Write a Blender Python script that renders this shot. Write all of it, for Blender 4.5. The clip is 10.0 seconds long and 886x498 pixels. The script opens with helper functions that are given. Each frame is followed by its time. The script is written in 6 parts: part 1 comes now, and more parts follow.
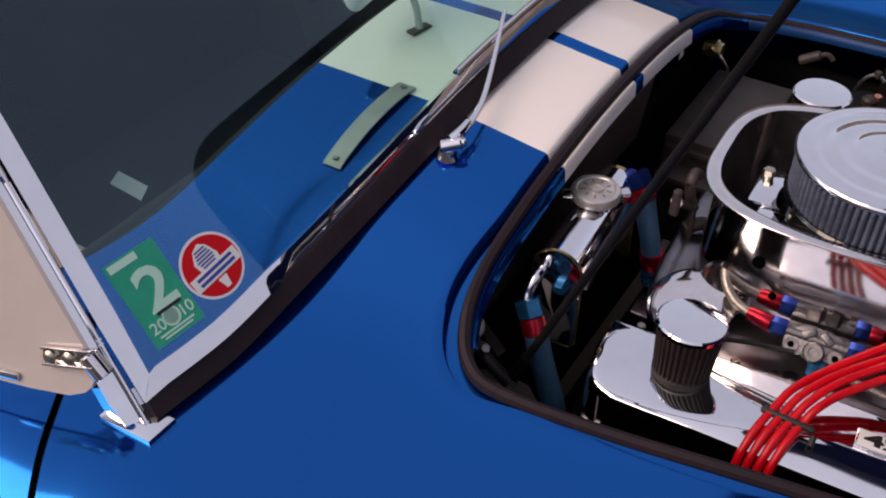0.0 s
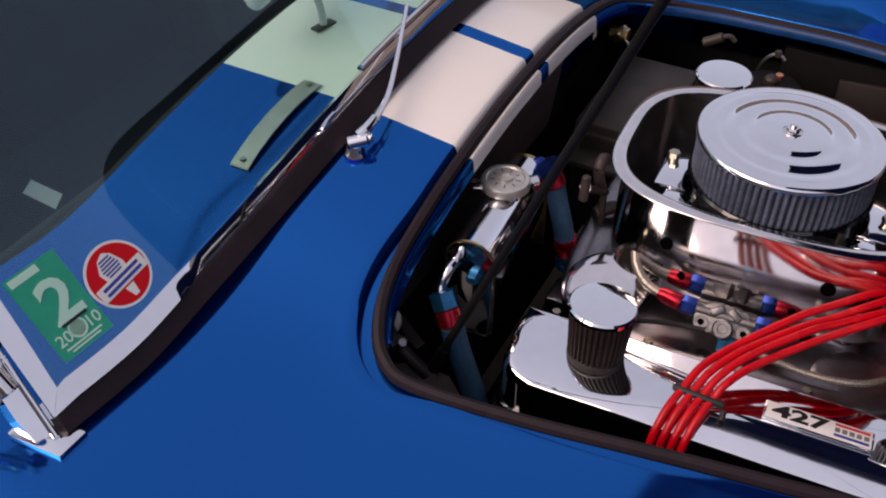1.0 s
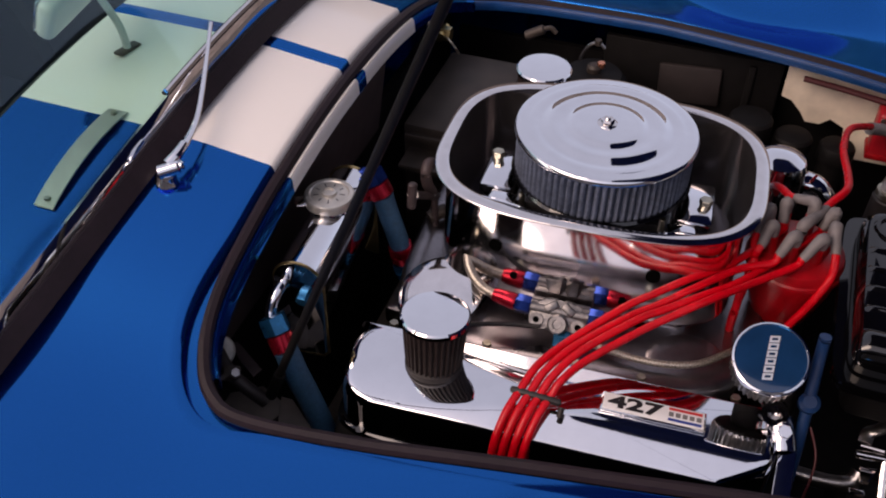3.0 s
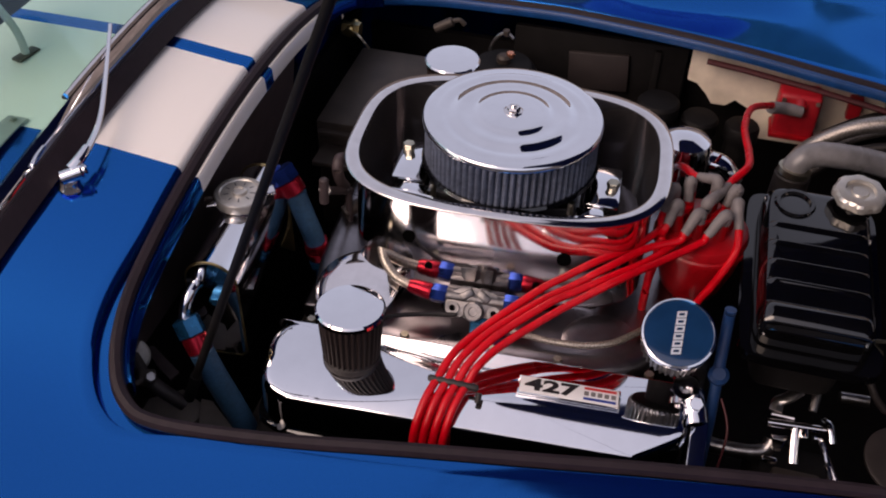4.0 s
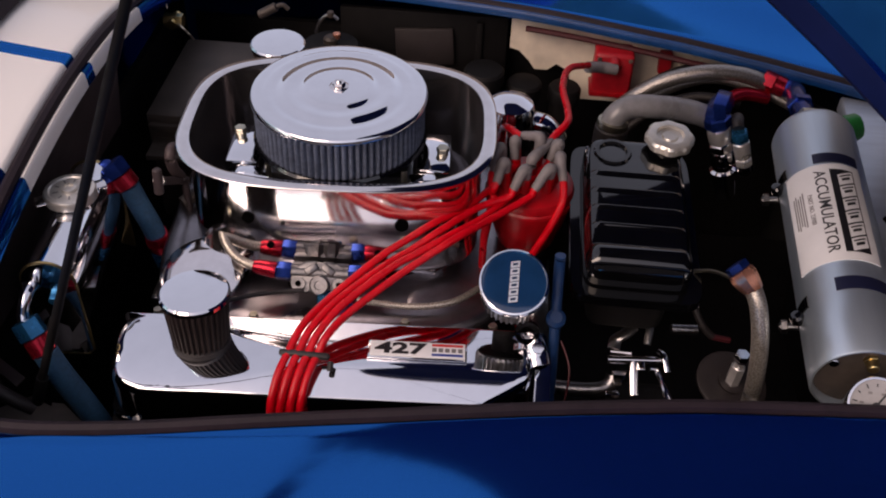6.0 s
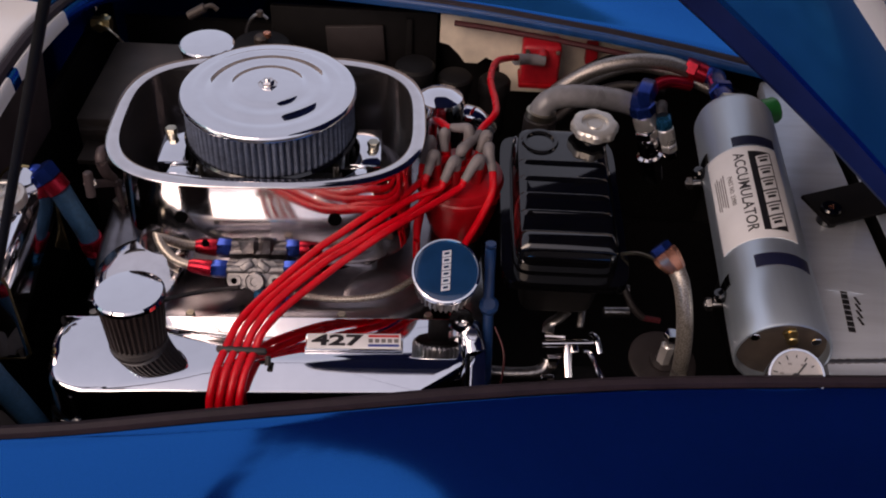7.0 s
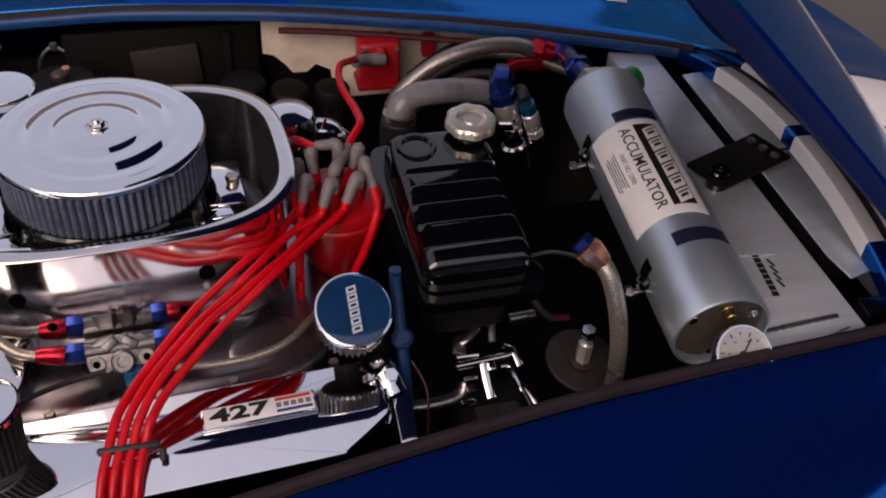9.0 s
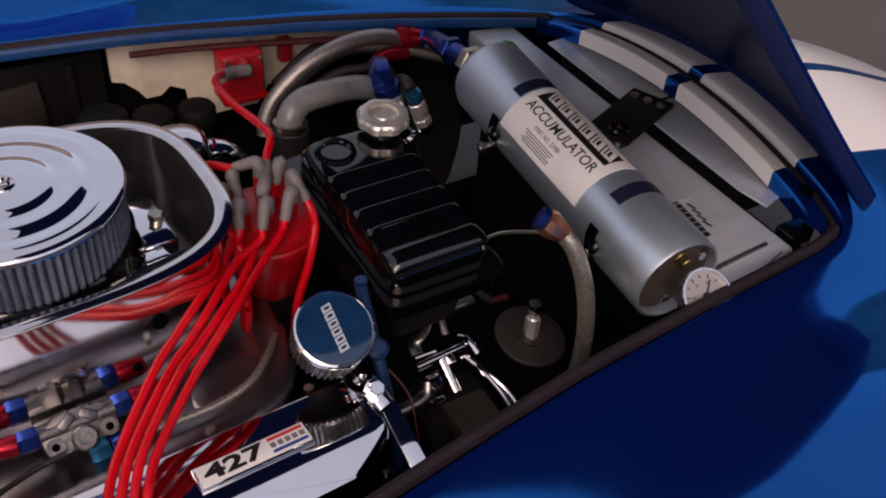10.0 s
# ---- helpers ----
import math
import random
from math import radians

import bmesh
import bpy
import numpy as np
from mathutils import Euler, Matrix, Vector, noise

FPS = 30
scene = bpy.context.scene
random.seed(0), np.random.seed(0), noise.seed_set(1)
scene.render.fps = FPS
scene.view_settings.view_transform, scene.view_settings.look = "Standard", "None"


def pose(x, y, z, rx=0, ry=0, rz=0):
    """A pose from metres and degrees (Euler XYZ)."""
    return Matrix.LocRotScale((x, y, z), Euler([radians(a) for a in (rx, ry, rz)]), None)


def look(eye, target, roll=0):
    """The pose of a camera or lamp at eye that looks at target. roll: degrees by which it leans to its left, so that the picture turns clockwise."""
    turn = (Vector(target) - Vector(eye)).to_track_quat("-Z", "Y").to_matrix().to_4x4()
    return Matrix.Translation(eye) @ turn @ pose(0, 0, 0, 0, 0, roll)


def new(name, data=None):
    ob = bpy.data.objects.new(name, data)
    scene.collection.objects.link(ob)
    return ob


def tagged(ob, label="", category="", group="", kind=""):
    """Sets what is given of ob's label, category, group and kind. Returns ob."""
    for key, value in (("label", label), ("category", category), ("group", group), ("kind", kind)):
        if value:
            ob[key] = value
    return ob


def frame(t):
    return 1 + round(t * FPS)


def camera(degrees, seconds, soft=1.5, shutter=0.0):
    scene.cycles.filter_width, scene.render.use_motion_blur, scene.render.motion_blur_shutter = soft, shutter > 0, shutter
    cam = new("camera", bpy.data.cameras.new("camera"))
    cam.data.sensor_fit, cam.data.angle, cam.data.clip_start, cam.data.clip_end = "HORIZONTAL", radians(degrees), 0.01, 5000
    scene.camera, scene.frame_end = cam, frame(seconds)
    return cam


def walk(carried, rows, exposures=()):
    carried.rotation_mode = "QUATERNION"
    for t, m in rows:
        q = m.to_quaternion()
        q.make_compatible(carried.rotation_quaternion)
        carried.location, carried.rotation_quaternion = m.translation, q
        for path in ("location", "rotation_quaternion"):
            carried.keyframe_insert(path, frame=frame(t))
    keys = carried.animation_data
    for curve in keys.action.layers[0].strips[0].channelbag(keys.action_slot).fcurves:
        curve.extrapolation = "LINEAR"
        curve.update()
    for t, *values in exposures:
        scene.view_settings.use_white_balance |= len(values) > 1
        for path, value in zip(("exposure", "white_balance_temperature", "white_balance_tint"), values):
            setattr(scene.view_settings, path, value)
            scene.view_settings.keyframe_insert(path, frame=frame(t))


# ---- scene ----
import itertools

EXPOSURE, KELVIN, TINT = 0.71, 7750, 27
cam = camera(48.42, 10.0, soft=2.0)
PATH = [
    (0, (0.0617, -1.0959, 1.5665), (-0.4280, -0.3238, 0.7894), -0.00),
    (0.5, (0.0738, -1.0887, 1.5691), (-0.3811, -0.3003, 0.7870), 0.14),
    (1, (0.0890, -1.0793, 1.5727), (-0.3327, -0.2767, 0.7866), 0.26),
    (1.5, (0.1021, -1.0703, 1.5744), (-0.2832, -0.2510, 0.7869), 0.50),
    (2, (0.1097, -1.0545, 1.5793), (-0.2369, -0.2211, 0.7886), 0.75),
    (3.5, (0.1513, -1.0142, 1.5818), (-0.1058, -0.1527, 0.7871), 0.97),
    (4, (0.1675, -1.0224, 1.5804), (-0.0487, -0.1495, 0.7859), 1.31),
    (4.5, (0.1851, -1.0333, 1.5744), (0.0120, -0.1502, 0.7807), 1.55),
    (5, (0.1895, -1.0415, 1.5741), (0.0626, -0.1521, 0.7785), 1.97),
    (5.5, (0.1938, -1.0479, 1.5759), (0.1050, -0.1546, 0.7796), 2.25),
    (7, (0.2283, -1.0814, 1.5918), (0.2352, -0.1844, 0.7947), 3.01),
    (7.5, (0.2147, -1.0798, 1.5862), (0.2482, -0.1815, 0.7913), 3.26),
    (8, (0.1897, -1.0480, 1.5699), (0.2525, -0.1494, 0.7770), 3.24),
    (8.5, (0.1762, -0.9997, 1.5416), (0.3025, -0.1048, 0.7521), 3.40),
    (9, (0.1197, -0.9458, 1.5140), (0.3756, -0.0747, 0.7293), 3.86),
    (9.5, (0.0361, -0.8980, 1.4967), (0.4259, -0.0715, 0.7189), 4.09),
    (10, (-0.0507, -0.8504, 1.4830), (0.4529, -0.0835, 0.7096), 4.25),
]
walk(cam, [(t, look(eye, target, roll)) for t, eye, target, roll in PATH], exposures=[(t, EXPOSURE + stops, KELVIN, TINT) for t, stops in ((0.0, -0.02), (5.0, -0.02), (7.0, -0.13), (10.0, -0.16))])

# ---- world and light ----
world = bpy.data.worlds.new("sky")
world.use_nodes = True
scene.world = world
_wn = world.node_tree.nodes
_bg = _wn["Background"]
_sky = _wn.new("ShaderNodeTexSky")
_sky.sky_type = 'NISHITA'
_sky.sun_disc = False
_sky.sun_elevation = radians(42)
_sky.sun_rotation = radians(215)
_sky.air_density, _sky.dust_density, _sky.ozone_density = 1.0, 2.5, 1.0
# thin even cloud over the blue
_cloud = _wn.new("ShaderNodeMix")
_cloud.data_type = 'RGBA'
_cloud.inputs["Factor"].default_value = 0.6
_cloud.inputs["B"].default_value = (2.2, 2.5, 2.95, 1)
world.node_tree.links.new(_sky.outputs[0], _cloud.inputs["A"])
world.node_tree.links.new(_cloud.outputs["Result"], _bg.inputs[0])
_bg.inputs[1].default_value = 0.15
sun = new("sun", bpy.data.lights.new("sun", "SUN"))
sun.data.energy, sun.data.angle, sun.data.color = 0.9, radians(40), (1.0, 0.92, 0.84)
sun.matrix_world = look((-2.0, -2.9, 3.97), (0.0, 0, 0.8))


# ---- materials ----
def mat(name, color, rough=0.5, metal=0.0, coat=0.0, grain=0.0, scale=60.0, bump=0.0, bscale=200.0,
        spec=0.5, dirt=None, dscale=6.0, stretch=(1, 1, 1), spread=0.12):
    """Principled material with colour variation at two scales, roughness variation and fine relief."""
    m = bpy.data.materials.new(name)
    m.use_nodes = True
    nt = m.node_tree
    n, l = nt.nodes, nt.links
    p = n["Principled BSDF"]
    p.inputs["Roughness"].default_value = rough
    p.inputs["Metallic"].default_value = metal
    p.inputs["Specular IOR Level"].default_value = spec
    p.inputs["Coat Weight"].default_value = coat
    p.inputs["Coat Roughness"].default_value = 0.04
    p.inputs["Base Color"].default_value = (*color, 1)
    tc = n.new("ShaderNodeTexCoord")
    mp = n.new("ShaderNodeMapping")
    mp.inputs["Scale"].default_value = stretch
    l.new(tc.outputs["Object"], mp.inputs[0])
    if grain:
        a = n.new("ShaderNodeTexNoise")
        a.inputs["Scale"].default_value, a.inputs["Detail"].default_value = scale, 4
        b = n.new("ShaderNodeTexNoise")
        b.inputs["Scale"].default_value, b.inputs["Detail"].default_value = dscale, 3
        l.new(mp.outputs[0], a.inputs["Vector"])
        l.new(mp.outputs[0], b.inputs["Vector"])
        add = n.new("ShaderNodeMath")
        add.operation = 'ADD'
        l.new(a.outputs[0], add.inputs[0])
        l.new(b.outputs[0], add.inputs[1])
        half = n.new("ShaderNodeMath")
        half.operation = 'MULTIPLY'
        half.inputs[1].default_value = 0.5
        l.new(add.outputs[0], half.inputs[0])
        ramp = n.new("ShaderNodeValToRGB")
        e = ramp.color_ramp.elements
        e[0].position, e[1].position = 0.36, 0.64
        dark = dirt or tuple(c * (1 - grain) for c in color)
        lite = tuple(min(1.0, c * (1 + 0.6 * grain)) for c in color)
        e[0].color, e[1].color = (*dark, 1), (*lite, 1)
        l.new(half.outputs[0], ramp.inputs[0])
        l.new(ramp.outputs[0], p.inputs["Base Color"])
        rr = n.new("ShaderNodeMapRange")
        rr.inputs[3].default_value, rr.inputs[4].default_value = max(0.02, rough - spread * rough), min(1.0, rough + 2 * spread * rough)
        l.new(b.outputs[0], rr.inputs[0])
        l.new(rr.outputs[0], p.inputs["Roughness"])
    if bump:
        c = n.new("ShaderNodeTexNoise")
        c.inputs["Scale"].default_value, c.inputs["Detail"].default_value = bscale, 3
        l.new(mp.outputs[0], c.inputs["Vector"])
        bm_ = n.new("ShaderNodeBump")
        bm_.inputs["Strength"].default_value, bm_.inputs["Distance"].default_value = bump, 0.002
        l.new(c.outputs[0], bm_.inputs["Height"])
        l.new(bm_.outputs[0], p.inputs["Normal"])
    return m


def pigment(m, stripe=None):
    """Lets a deep blue ground show through the metallic paint, but not in the stripes."""
    n, l = m.node_tree.nodes, m.node_tree.links
    ground = n.new("ShaderNodeBsdfDiffuse")
    ground.inputs["Color"].default_value = (0.0, 0.025, 0.32, 1)
    mix = n.new("ShaderNodeMixShader")
    mix.inputs[0].default_value = 0.13
    if stripe:
        bare = n.new("ShaderNodeMath")
        bare.operation = 'MULTIPLY_ADD'
        bare.inputs[1].default_value, bare.inputs[2].default_value = -0.13, 0.13
        l.new(stripe.outputs[0], bare.inputs[0])
        l.new(bare.outputs[0], mix.inputs[0])
    l.new(n["Principled BSDF"].outputs[0], mix.inputs[1])
    l.new(ground.outputs[0], mix.inputs[2])
    l.new(mix.outputs[0], n["Material Output"].inputs["Surface"])
    return m


def stripe_paint(name):
    """Blue car paint with two white stripes along the car, split by a thin blue line."""
    m = mat(name, (0.0, 0.05, 0.29), 0.10, 0.0, 0.0)
    m.node_tree.nodes["Principled BSDF"].inputs["Specular Tint"].default_value = (0.42, 0.76, 1.0, 1)
    nt = m.node_tree
    n, l = nt.nodes, nt.links
    p = n["Principled BSDF"]
    tc = n.new("ShaderNodeTexCoord")
    sep = n.new("ShaderNodeSeparateXYZ")
    l.new(tc.outputs["Object"], sep.inputs[0])
    ab = n.new("ShaderNodeMath")
    ab.operation = 'ABSOLUTE'
    l.new(sep.outputs["Y"], ab.inputs[0])
    hi = n.new("ShaderNodeMath")
    hi.operation = 'LESS_THAN'
    hi.inputs[1].default_value = 0.205
    lo = n.new("ShaderNodeMath")
    lo.operation = 'GREATER_THAN'
    lo.inputs[1].default_value = 0.0125
    l.new(ab.outputs[0], hi.inputs[0])
    l.new(ab.outputs[0], lo.inputs[0])
    mul = n.new("ShaderNodeMath")
    mul.operation = 'MULTIPLY'
    l.new(hi.outputs[0], mul.inputs[0])
    l.new(lo.outputs[0], mul.inputs[1])
    mx = n.new("ShaderNodeMix")
    mx.data_type = 'RGBA'
    nz = n.new("ShaderNodeTexNoise")
    nz.inputs["Scale"].default_value = 3.0
    l.new(tc.outputs["Object"], nz.inputs["Vector"])
    blue = n.new("ShaderNodeMix")
    blue.data_type = 'RGBA'
    blue.inputs["A"].default_value = (0.0, 0.129, 0.42, 1)
    blue.inputs["B"].default_value = (0.0, 0.139, 0.45, 1)
    l.new(nz.outputs[0], blue.inputs["Factor"])
    l.new(mul.outputs[0], mx.inputs["Factor"])
    l.new(blue.outputs["Result"], mx.inputs["A"])
    mx.inputs["B"].default_value = (0.80, 0.765, 0.735, 1)
    l.new(mx.outputs["Result"], p.inputs["Base Color"])
    flake = n.new("ShaderNodeMath")
    flake.operation = 'MULTIPLY_ADD'
    flake.inputs[1].default_value, flake.inputs[2].default_value = -0.98, 0.98
    l.new(mul.outputs[0], flake.inputs[0])
    l.new(flake.outputs[0], p.inputs["Metallic"])
    pigment(m, mul)
    return m


def glass_mat(name, color, rough=0.0, ior=1.45):
    m = bpy.data.materials.new(name)
    m.use_nodes = True
    p = m.node_tree.nodes["Principled BSDF"]
    p.inputs["Base Color"].default_value = (*color, 1)
    p.inputs["Transmission Weight"].default_value = 1.0
    p.inputs["Roughness"].default_value = rough
    p.inputs["IOR"].default_value = ior
    p.inputs["Specular Tint"].default_value = (0.66, 0.80, 1.0, 1)
    return m


def braid_mat(name, color):
    m = mat(name, color, 0.35, 0.8, bump=0.0)
    nt = m.node_tree
    n, l = nt.nodes, nt.links
    p = n["Principled BSDF"]
    tc = n.new("ShaderNodeTexCoord")
    ck = n.new("ShaderNodeTexVoronoi")
    ck.inputs["Scale"].default_value = 520
    l.new(tc.outputs["Object"], ck.inputs["Vector"])
    rp = n.new("ShaderNodeValToRGB")
    rp.color_ramp.elements[0].color = (*color, 1)
    rp.color_ramp.elements[1].color = (*(c * 0.45 for c in color), 1)
    rp.color_ramp.elements[1].position = 0.75
    l.new(ck.outputs["Distance"], rp.inputs[0])
    l.new(rp.outputs[0], p.inputs["Base Color"])
    b = n.new("ShaderNodeBump")
    b.invert = True
    b.inputs["Strength"].default_value, b.inputs["Distance"].default_value = 0.5, 0.0006
    l.new(ck.outputs["Distance"], b.inputs["Height"])
    l.new(b.outputs[0], p.inputs["Normal"])
    return m


M = {
    "paint": stripe_paint("blue_paint_white_stripes"),
    "blue": pigment(mat("blue_paint", (0.0, 0.132, 0.44), 0.10, 0.98, grain=0.12, scale=30, dscale=3)),
    "inner_blue": mat("darkened_lip_blue", (0.0, 0.045, 0.17), 0.38, spec=0.35, grain=0.25, scale=40, dscale=5, bump=0.03, bscale=60),
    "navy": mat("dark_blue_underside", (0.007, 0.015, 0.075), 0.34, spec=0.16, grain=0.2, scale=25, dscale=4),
    "chrome": mat("chrome", (0.84, 0.85, 0.89), 0.03, 1.0, grain=0.04, scale=40, dscale=9, spread=0.5),
    "polish": mat("polished_aluminium", (0.78, 0.745, 0.745), 0.06, 1.0, grain=0.08, scale=55, dscale=8, bump=0.010, bscale=25, spread=0.7),
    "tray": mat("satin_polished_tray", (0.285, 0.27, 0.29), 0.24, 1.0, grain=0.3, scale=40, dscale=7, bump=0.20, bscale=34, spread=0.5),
    "dull": mat("shaded_pan_aluminium", (0.24, 0.225, 0.235), 0.15, 0.9, grain=0.25, scale=40, dscale=7, bump=0.03, bscale=30),
    "castal": mat("cast_aluminium", (0.33, 0.325, 0.33), 0.28, 1.0, grain=0.35, scale=90, dscale=14, bump=0.25, bscale=160),
    "sheet": mat("brushed_aluminium_sheet", (0.62, 0.68, 0.76), 0.38, 0.55, grain=0.10, scale=12, dscale=5, bump=0.02, bscale=30, stretch=(1, 8, 1)),
    "satin": mat("satin_aluminium_cylinder", (0.61, 0.71, 0.79), 0.36, 0.85, grain=0.08, scale=80, dscale=9, bump=0.03, bscale=500, stretch=(1, 1, 0.1)),
    "rubber": mat("black_rubber", (0.014, 0.011, 0.012), 0.55, grain=0.4, scale=120, dscale=18, bump=0.15, bscale=300),
    "rubber_seal": mat("rubber_seal", (0.017, 0.0100, 0.0140), 0.5, spec=0.25, grain=0.25, scale=120, dscale=18, bump=0.12, bscale=260),
    "black": mat("black_steel", (0.005, 0.0045, 0.005), 0.6, spec=0.2, grain=0.5, scale=50, dscale=9, bump=0.1),
    "gloss": mat("gloss_black_enamel", (0.002, 0.002, 0.0025), 0.04, coat=0.0, spec=0.85, grain=0.4, scale=30, dscale=10, bump=0.02, bscale=35),
    "pleat": mat("filter_pleats", (0.105, 0.13, 0.19), 0.6, grain=0.4, scale=200, dscale=30, bump=0.2, bscale=700),
    "pleat_brown": mat("filter_pleats_brown", (0.022, 0.014, 0.014), 0.6, spec=0.25, grain=0.4, scale=200, dscale=30, bump=0.2, bscale=700),
    "red_an": mat("red_anodised", (0.42, 0.012, 0.03), 0.22, 0.75, grain=0.25, scale=60, dscale=40),
    "blue_an": mat("blue_anodised", (0.012, 0.045, 0.26), 0.2, 0.8, grain=0.3, scale=60, dscale=40),
    "teal_an": mat("teal_anodised", (0.01, 0.14, 0.30), 0.25, 0.7, grain=0.25, scale=60, dscale=40),
    "copper_an": mat("copper_red_fitting", (0.72, 0.30, 0.19), 0.25, 0.9, grain=0.2, scale=60, dscale=40),
    "bluehose": mat("blue_braided_hose", (0.025, 0.10, 0.19), 0.55, grain=0.3, scale=250, dscale=20, bump=0.35, bscale=900),
    "bluewire": mat("blue_hose", (0.005, 0.034, 0.115), 0.4, grain=0.25, scale=80, dscale=12),
    "wire": mat("red_silicone_lead", (0.58, 0.004, 0.011), 0.26, spec=0.32, grain=0.22, scale=80, dscale=14, bump=0.05),
    "redcap": mat("red_distributor_cap", (0.33, 0.004, 0.008), 0.3, grain=0.3, scale=60, dscale=20),
    "redbox": mat("red_coil_case", (0.40, 0.010, 0.018), 0.38, grain=0.25, scale=60, dscale=20),
    "maroon": mat("maroon_strap", (0.055, 0.005, 0.009), 0.45, grain=0.2),
    "boot": mat("grey_boot", (0.17, 0.155, 0.16), 0.55, grain=0.22, scale=90, dscale=25, bump=0.1),
    "greyhose": mat("grey_silicone_hose", (0.20, 0.20, 0.215), 0.27, grain=0.25, scale=70, dscale=15, bump=0.1),
    "braid": braid_mat("steel_braid", (0.62, 0.56, 0.49)),
    "endplate": mat("dull_end_plate", (0.13, 0.105, 0.09), 0.35, 0.6, grain=0.25, scale=60, dscale=14),
    "braid_grey": braid_mat("grey_steel_braid", (0.46, 0.43, 0.41)),
    "beige": mat("cream_panel", (0.80, 0.70, 0.58), 0.5, grain=0.22, scale=30, dscale=7, bump=0.06, bscale=60),
    # aluminium taken near black: the bay's shade is put into this colour
    "footbox": mat("shade_dark_aluminium", (0.050, 0.040, 0.035), 0.5, 0.3, grain=0.3, scale=30, dscale=8, bump=0.08, bscale=50),
    "silver": mat("silver_plated_fitting", (0.88, 0.87, 0.87), 0.27, 0.75, grain=0.12, scale=60, dscale=30),
    "vent": mat("brushed_vent_strip", (0.40, 0.40, 0.39), 0.42, 0.5, grain=0.15, scale=60, dscale=10, bump=0.05, bscale=200),
    "stamped": mat("stamped_steel", (0.66, 0.63, 0.585), 0.32, 0.7, grain=0.2, scale=60, dscale=25, bump=0.05, bscale=90),
    "cast_dark": mat("weathered_casting", (0.17, 0.165, 0.17), 0.34, 0.9, grain=0.4, scale=90, dscale=20, bump=0.25, bscale=160),
    "joint": mat("worn_grey_steel", (0.42, 0.41, 0.385), 0.45, 0.3, grain=0.5, scale=60, dscale=25, bump=0.15, bscale=120),
    "ledge": mat("dusty_aluminium", (0.19, 0.165, 0.150), 0.5, 0.3, grain=0.3, scale=30, dscale=8, bump=0.08, bscale=50),
    "primer": mat("brown_primer", (0.052, 0.036, 0.038), 0.5, grain=0.4, scale=30, dscale=6, bump=0.08, bscale=60),
    # near-black brown steel for the wing plate, shaft and pulley disc
    "dark_steel": mat("dark_brown_steel", (0.030, 0.024, 0.025), 0.5, 0.2, grain=0.4, scale=25, dscale=6, bump=0.1, bscale=60),
    "brass": mat("brass", (0.55, 0.42, 0.20), 0.28, 1.0, grain=0.25, scale=60, dscale=20),
    "zinc": mat("zinc_plate", (0.50, 0.47, 0.38), 0.3, 1.0, grain=0.25, scale=60, dscale=20),
    "plastic": mat("white_plastic", (0.62, 0.63, 0.63), 0.4, grain=0.1, scale=30, dscale=8),
    "green": mat("green_cap", (0.01, 0.22, 0.05), 0.35, grain=0.15),
    "label": mat("cream_label", (0.74, 0.735, 0.74), 0.42, grain=0.08, scale=30, dscale=10),
    "band": mat("dark_printed_band", (0.010, 0.012, 0.034), 0.35, spec=0.3),
    "hole": mat("open_hole", (0.002, 0.002, 0.002), 0.9, spec=0.0),
    "ink": mat("black_ink", (0.010, 0.010, 0.012), 0.4),
    "grey_ink": mat("grey_ink", (0.16, 0.15, 0.15), 0.5),
    "stk_green": mat("green_sticker", (0.0, 0.36, 0.23), 0.6, spec=0.08, grain=0.08, scale=60, dscale=12),
    "stk_white": mat("white_print", (0.72, 0.74, 0.72), 0.5),
    "stk_red": mat("red_print", (0.62, 0.012, 0.018), 0.6, spec=0.1),
    "stk_blue": mat("blue_print", (0.03, 0.05, 0.30), 0.45),
    "ltgreen": mat("pale_green_print", (0.42, 0.74, 0.60), 0.5),
    "badge_red": mat("badge_red", (0.50, 0.03, 0.03), 0.4),
    "badge_blue": mat("badge_blue", (0.02, 0.05, 0.26), 0.4),
    "capblue": mat("blue_cap_enamel", (0.004, 0.032, 0.095), 0.12, coat=1.0, grain=0.2, scale=30, dscale=12),
    "dial": mat("dial_white", (0.30, 0.29, 0.285), 0.35, coat=0.4, grain=0.06, scale=300, dscale=60),
    "glass": glass_mat("tinted_windscreen_glass", (0.58, 0.90, 0.84), 0.0, 1.52),
    "plexi": mat("beige_glare_acrylic", (0.50, 0.455, 0.43), 0.12, grain=0.06, scale=20, dscale=5),
    "tan": mat("tan_leather", (0.46, 0.38, 0.31), 0.55, grain=0.2, scale=40, dscale=7, bump=0.2, bscale=180),
    "carpet": mat("black_carpet", (0.012, 0.014, 0.020), 0.9, grain=0.5, scale=200, dscale=12, bump=0.4, bscale=500),
    "ground": mat("asphalt", (0.085, 0.077, 0.074), 0.85, grain=0.18, scale=120, dscale=2.5, bump=0.35, bscale=90),
    "horizon_ring": mat("dark_horizon_ring", (0.26, 0.23, 0.22), 0.9, grain=0.45, scale=1.5, dscale=0.25, bump=0.3, bscale=30),
    "tyre": mat("tyre_rubber", (0.018, 0.018, 0.018), 0.7, grain=0.3),
}


# ---- builders ----
WORLD_OF = {}


def thing(name, m, label, category, group="", kind=""):
    ob = new(name)
    ob.empty_display_size = 0.02
    ob.matrix_world = m
    WORLD_OF[ob] = m.copy()
    return tagged(ob, label, category, group, kind)


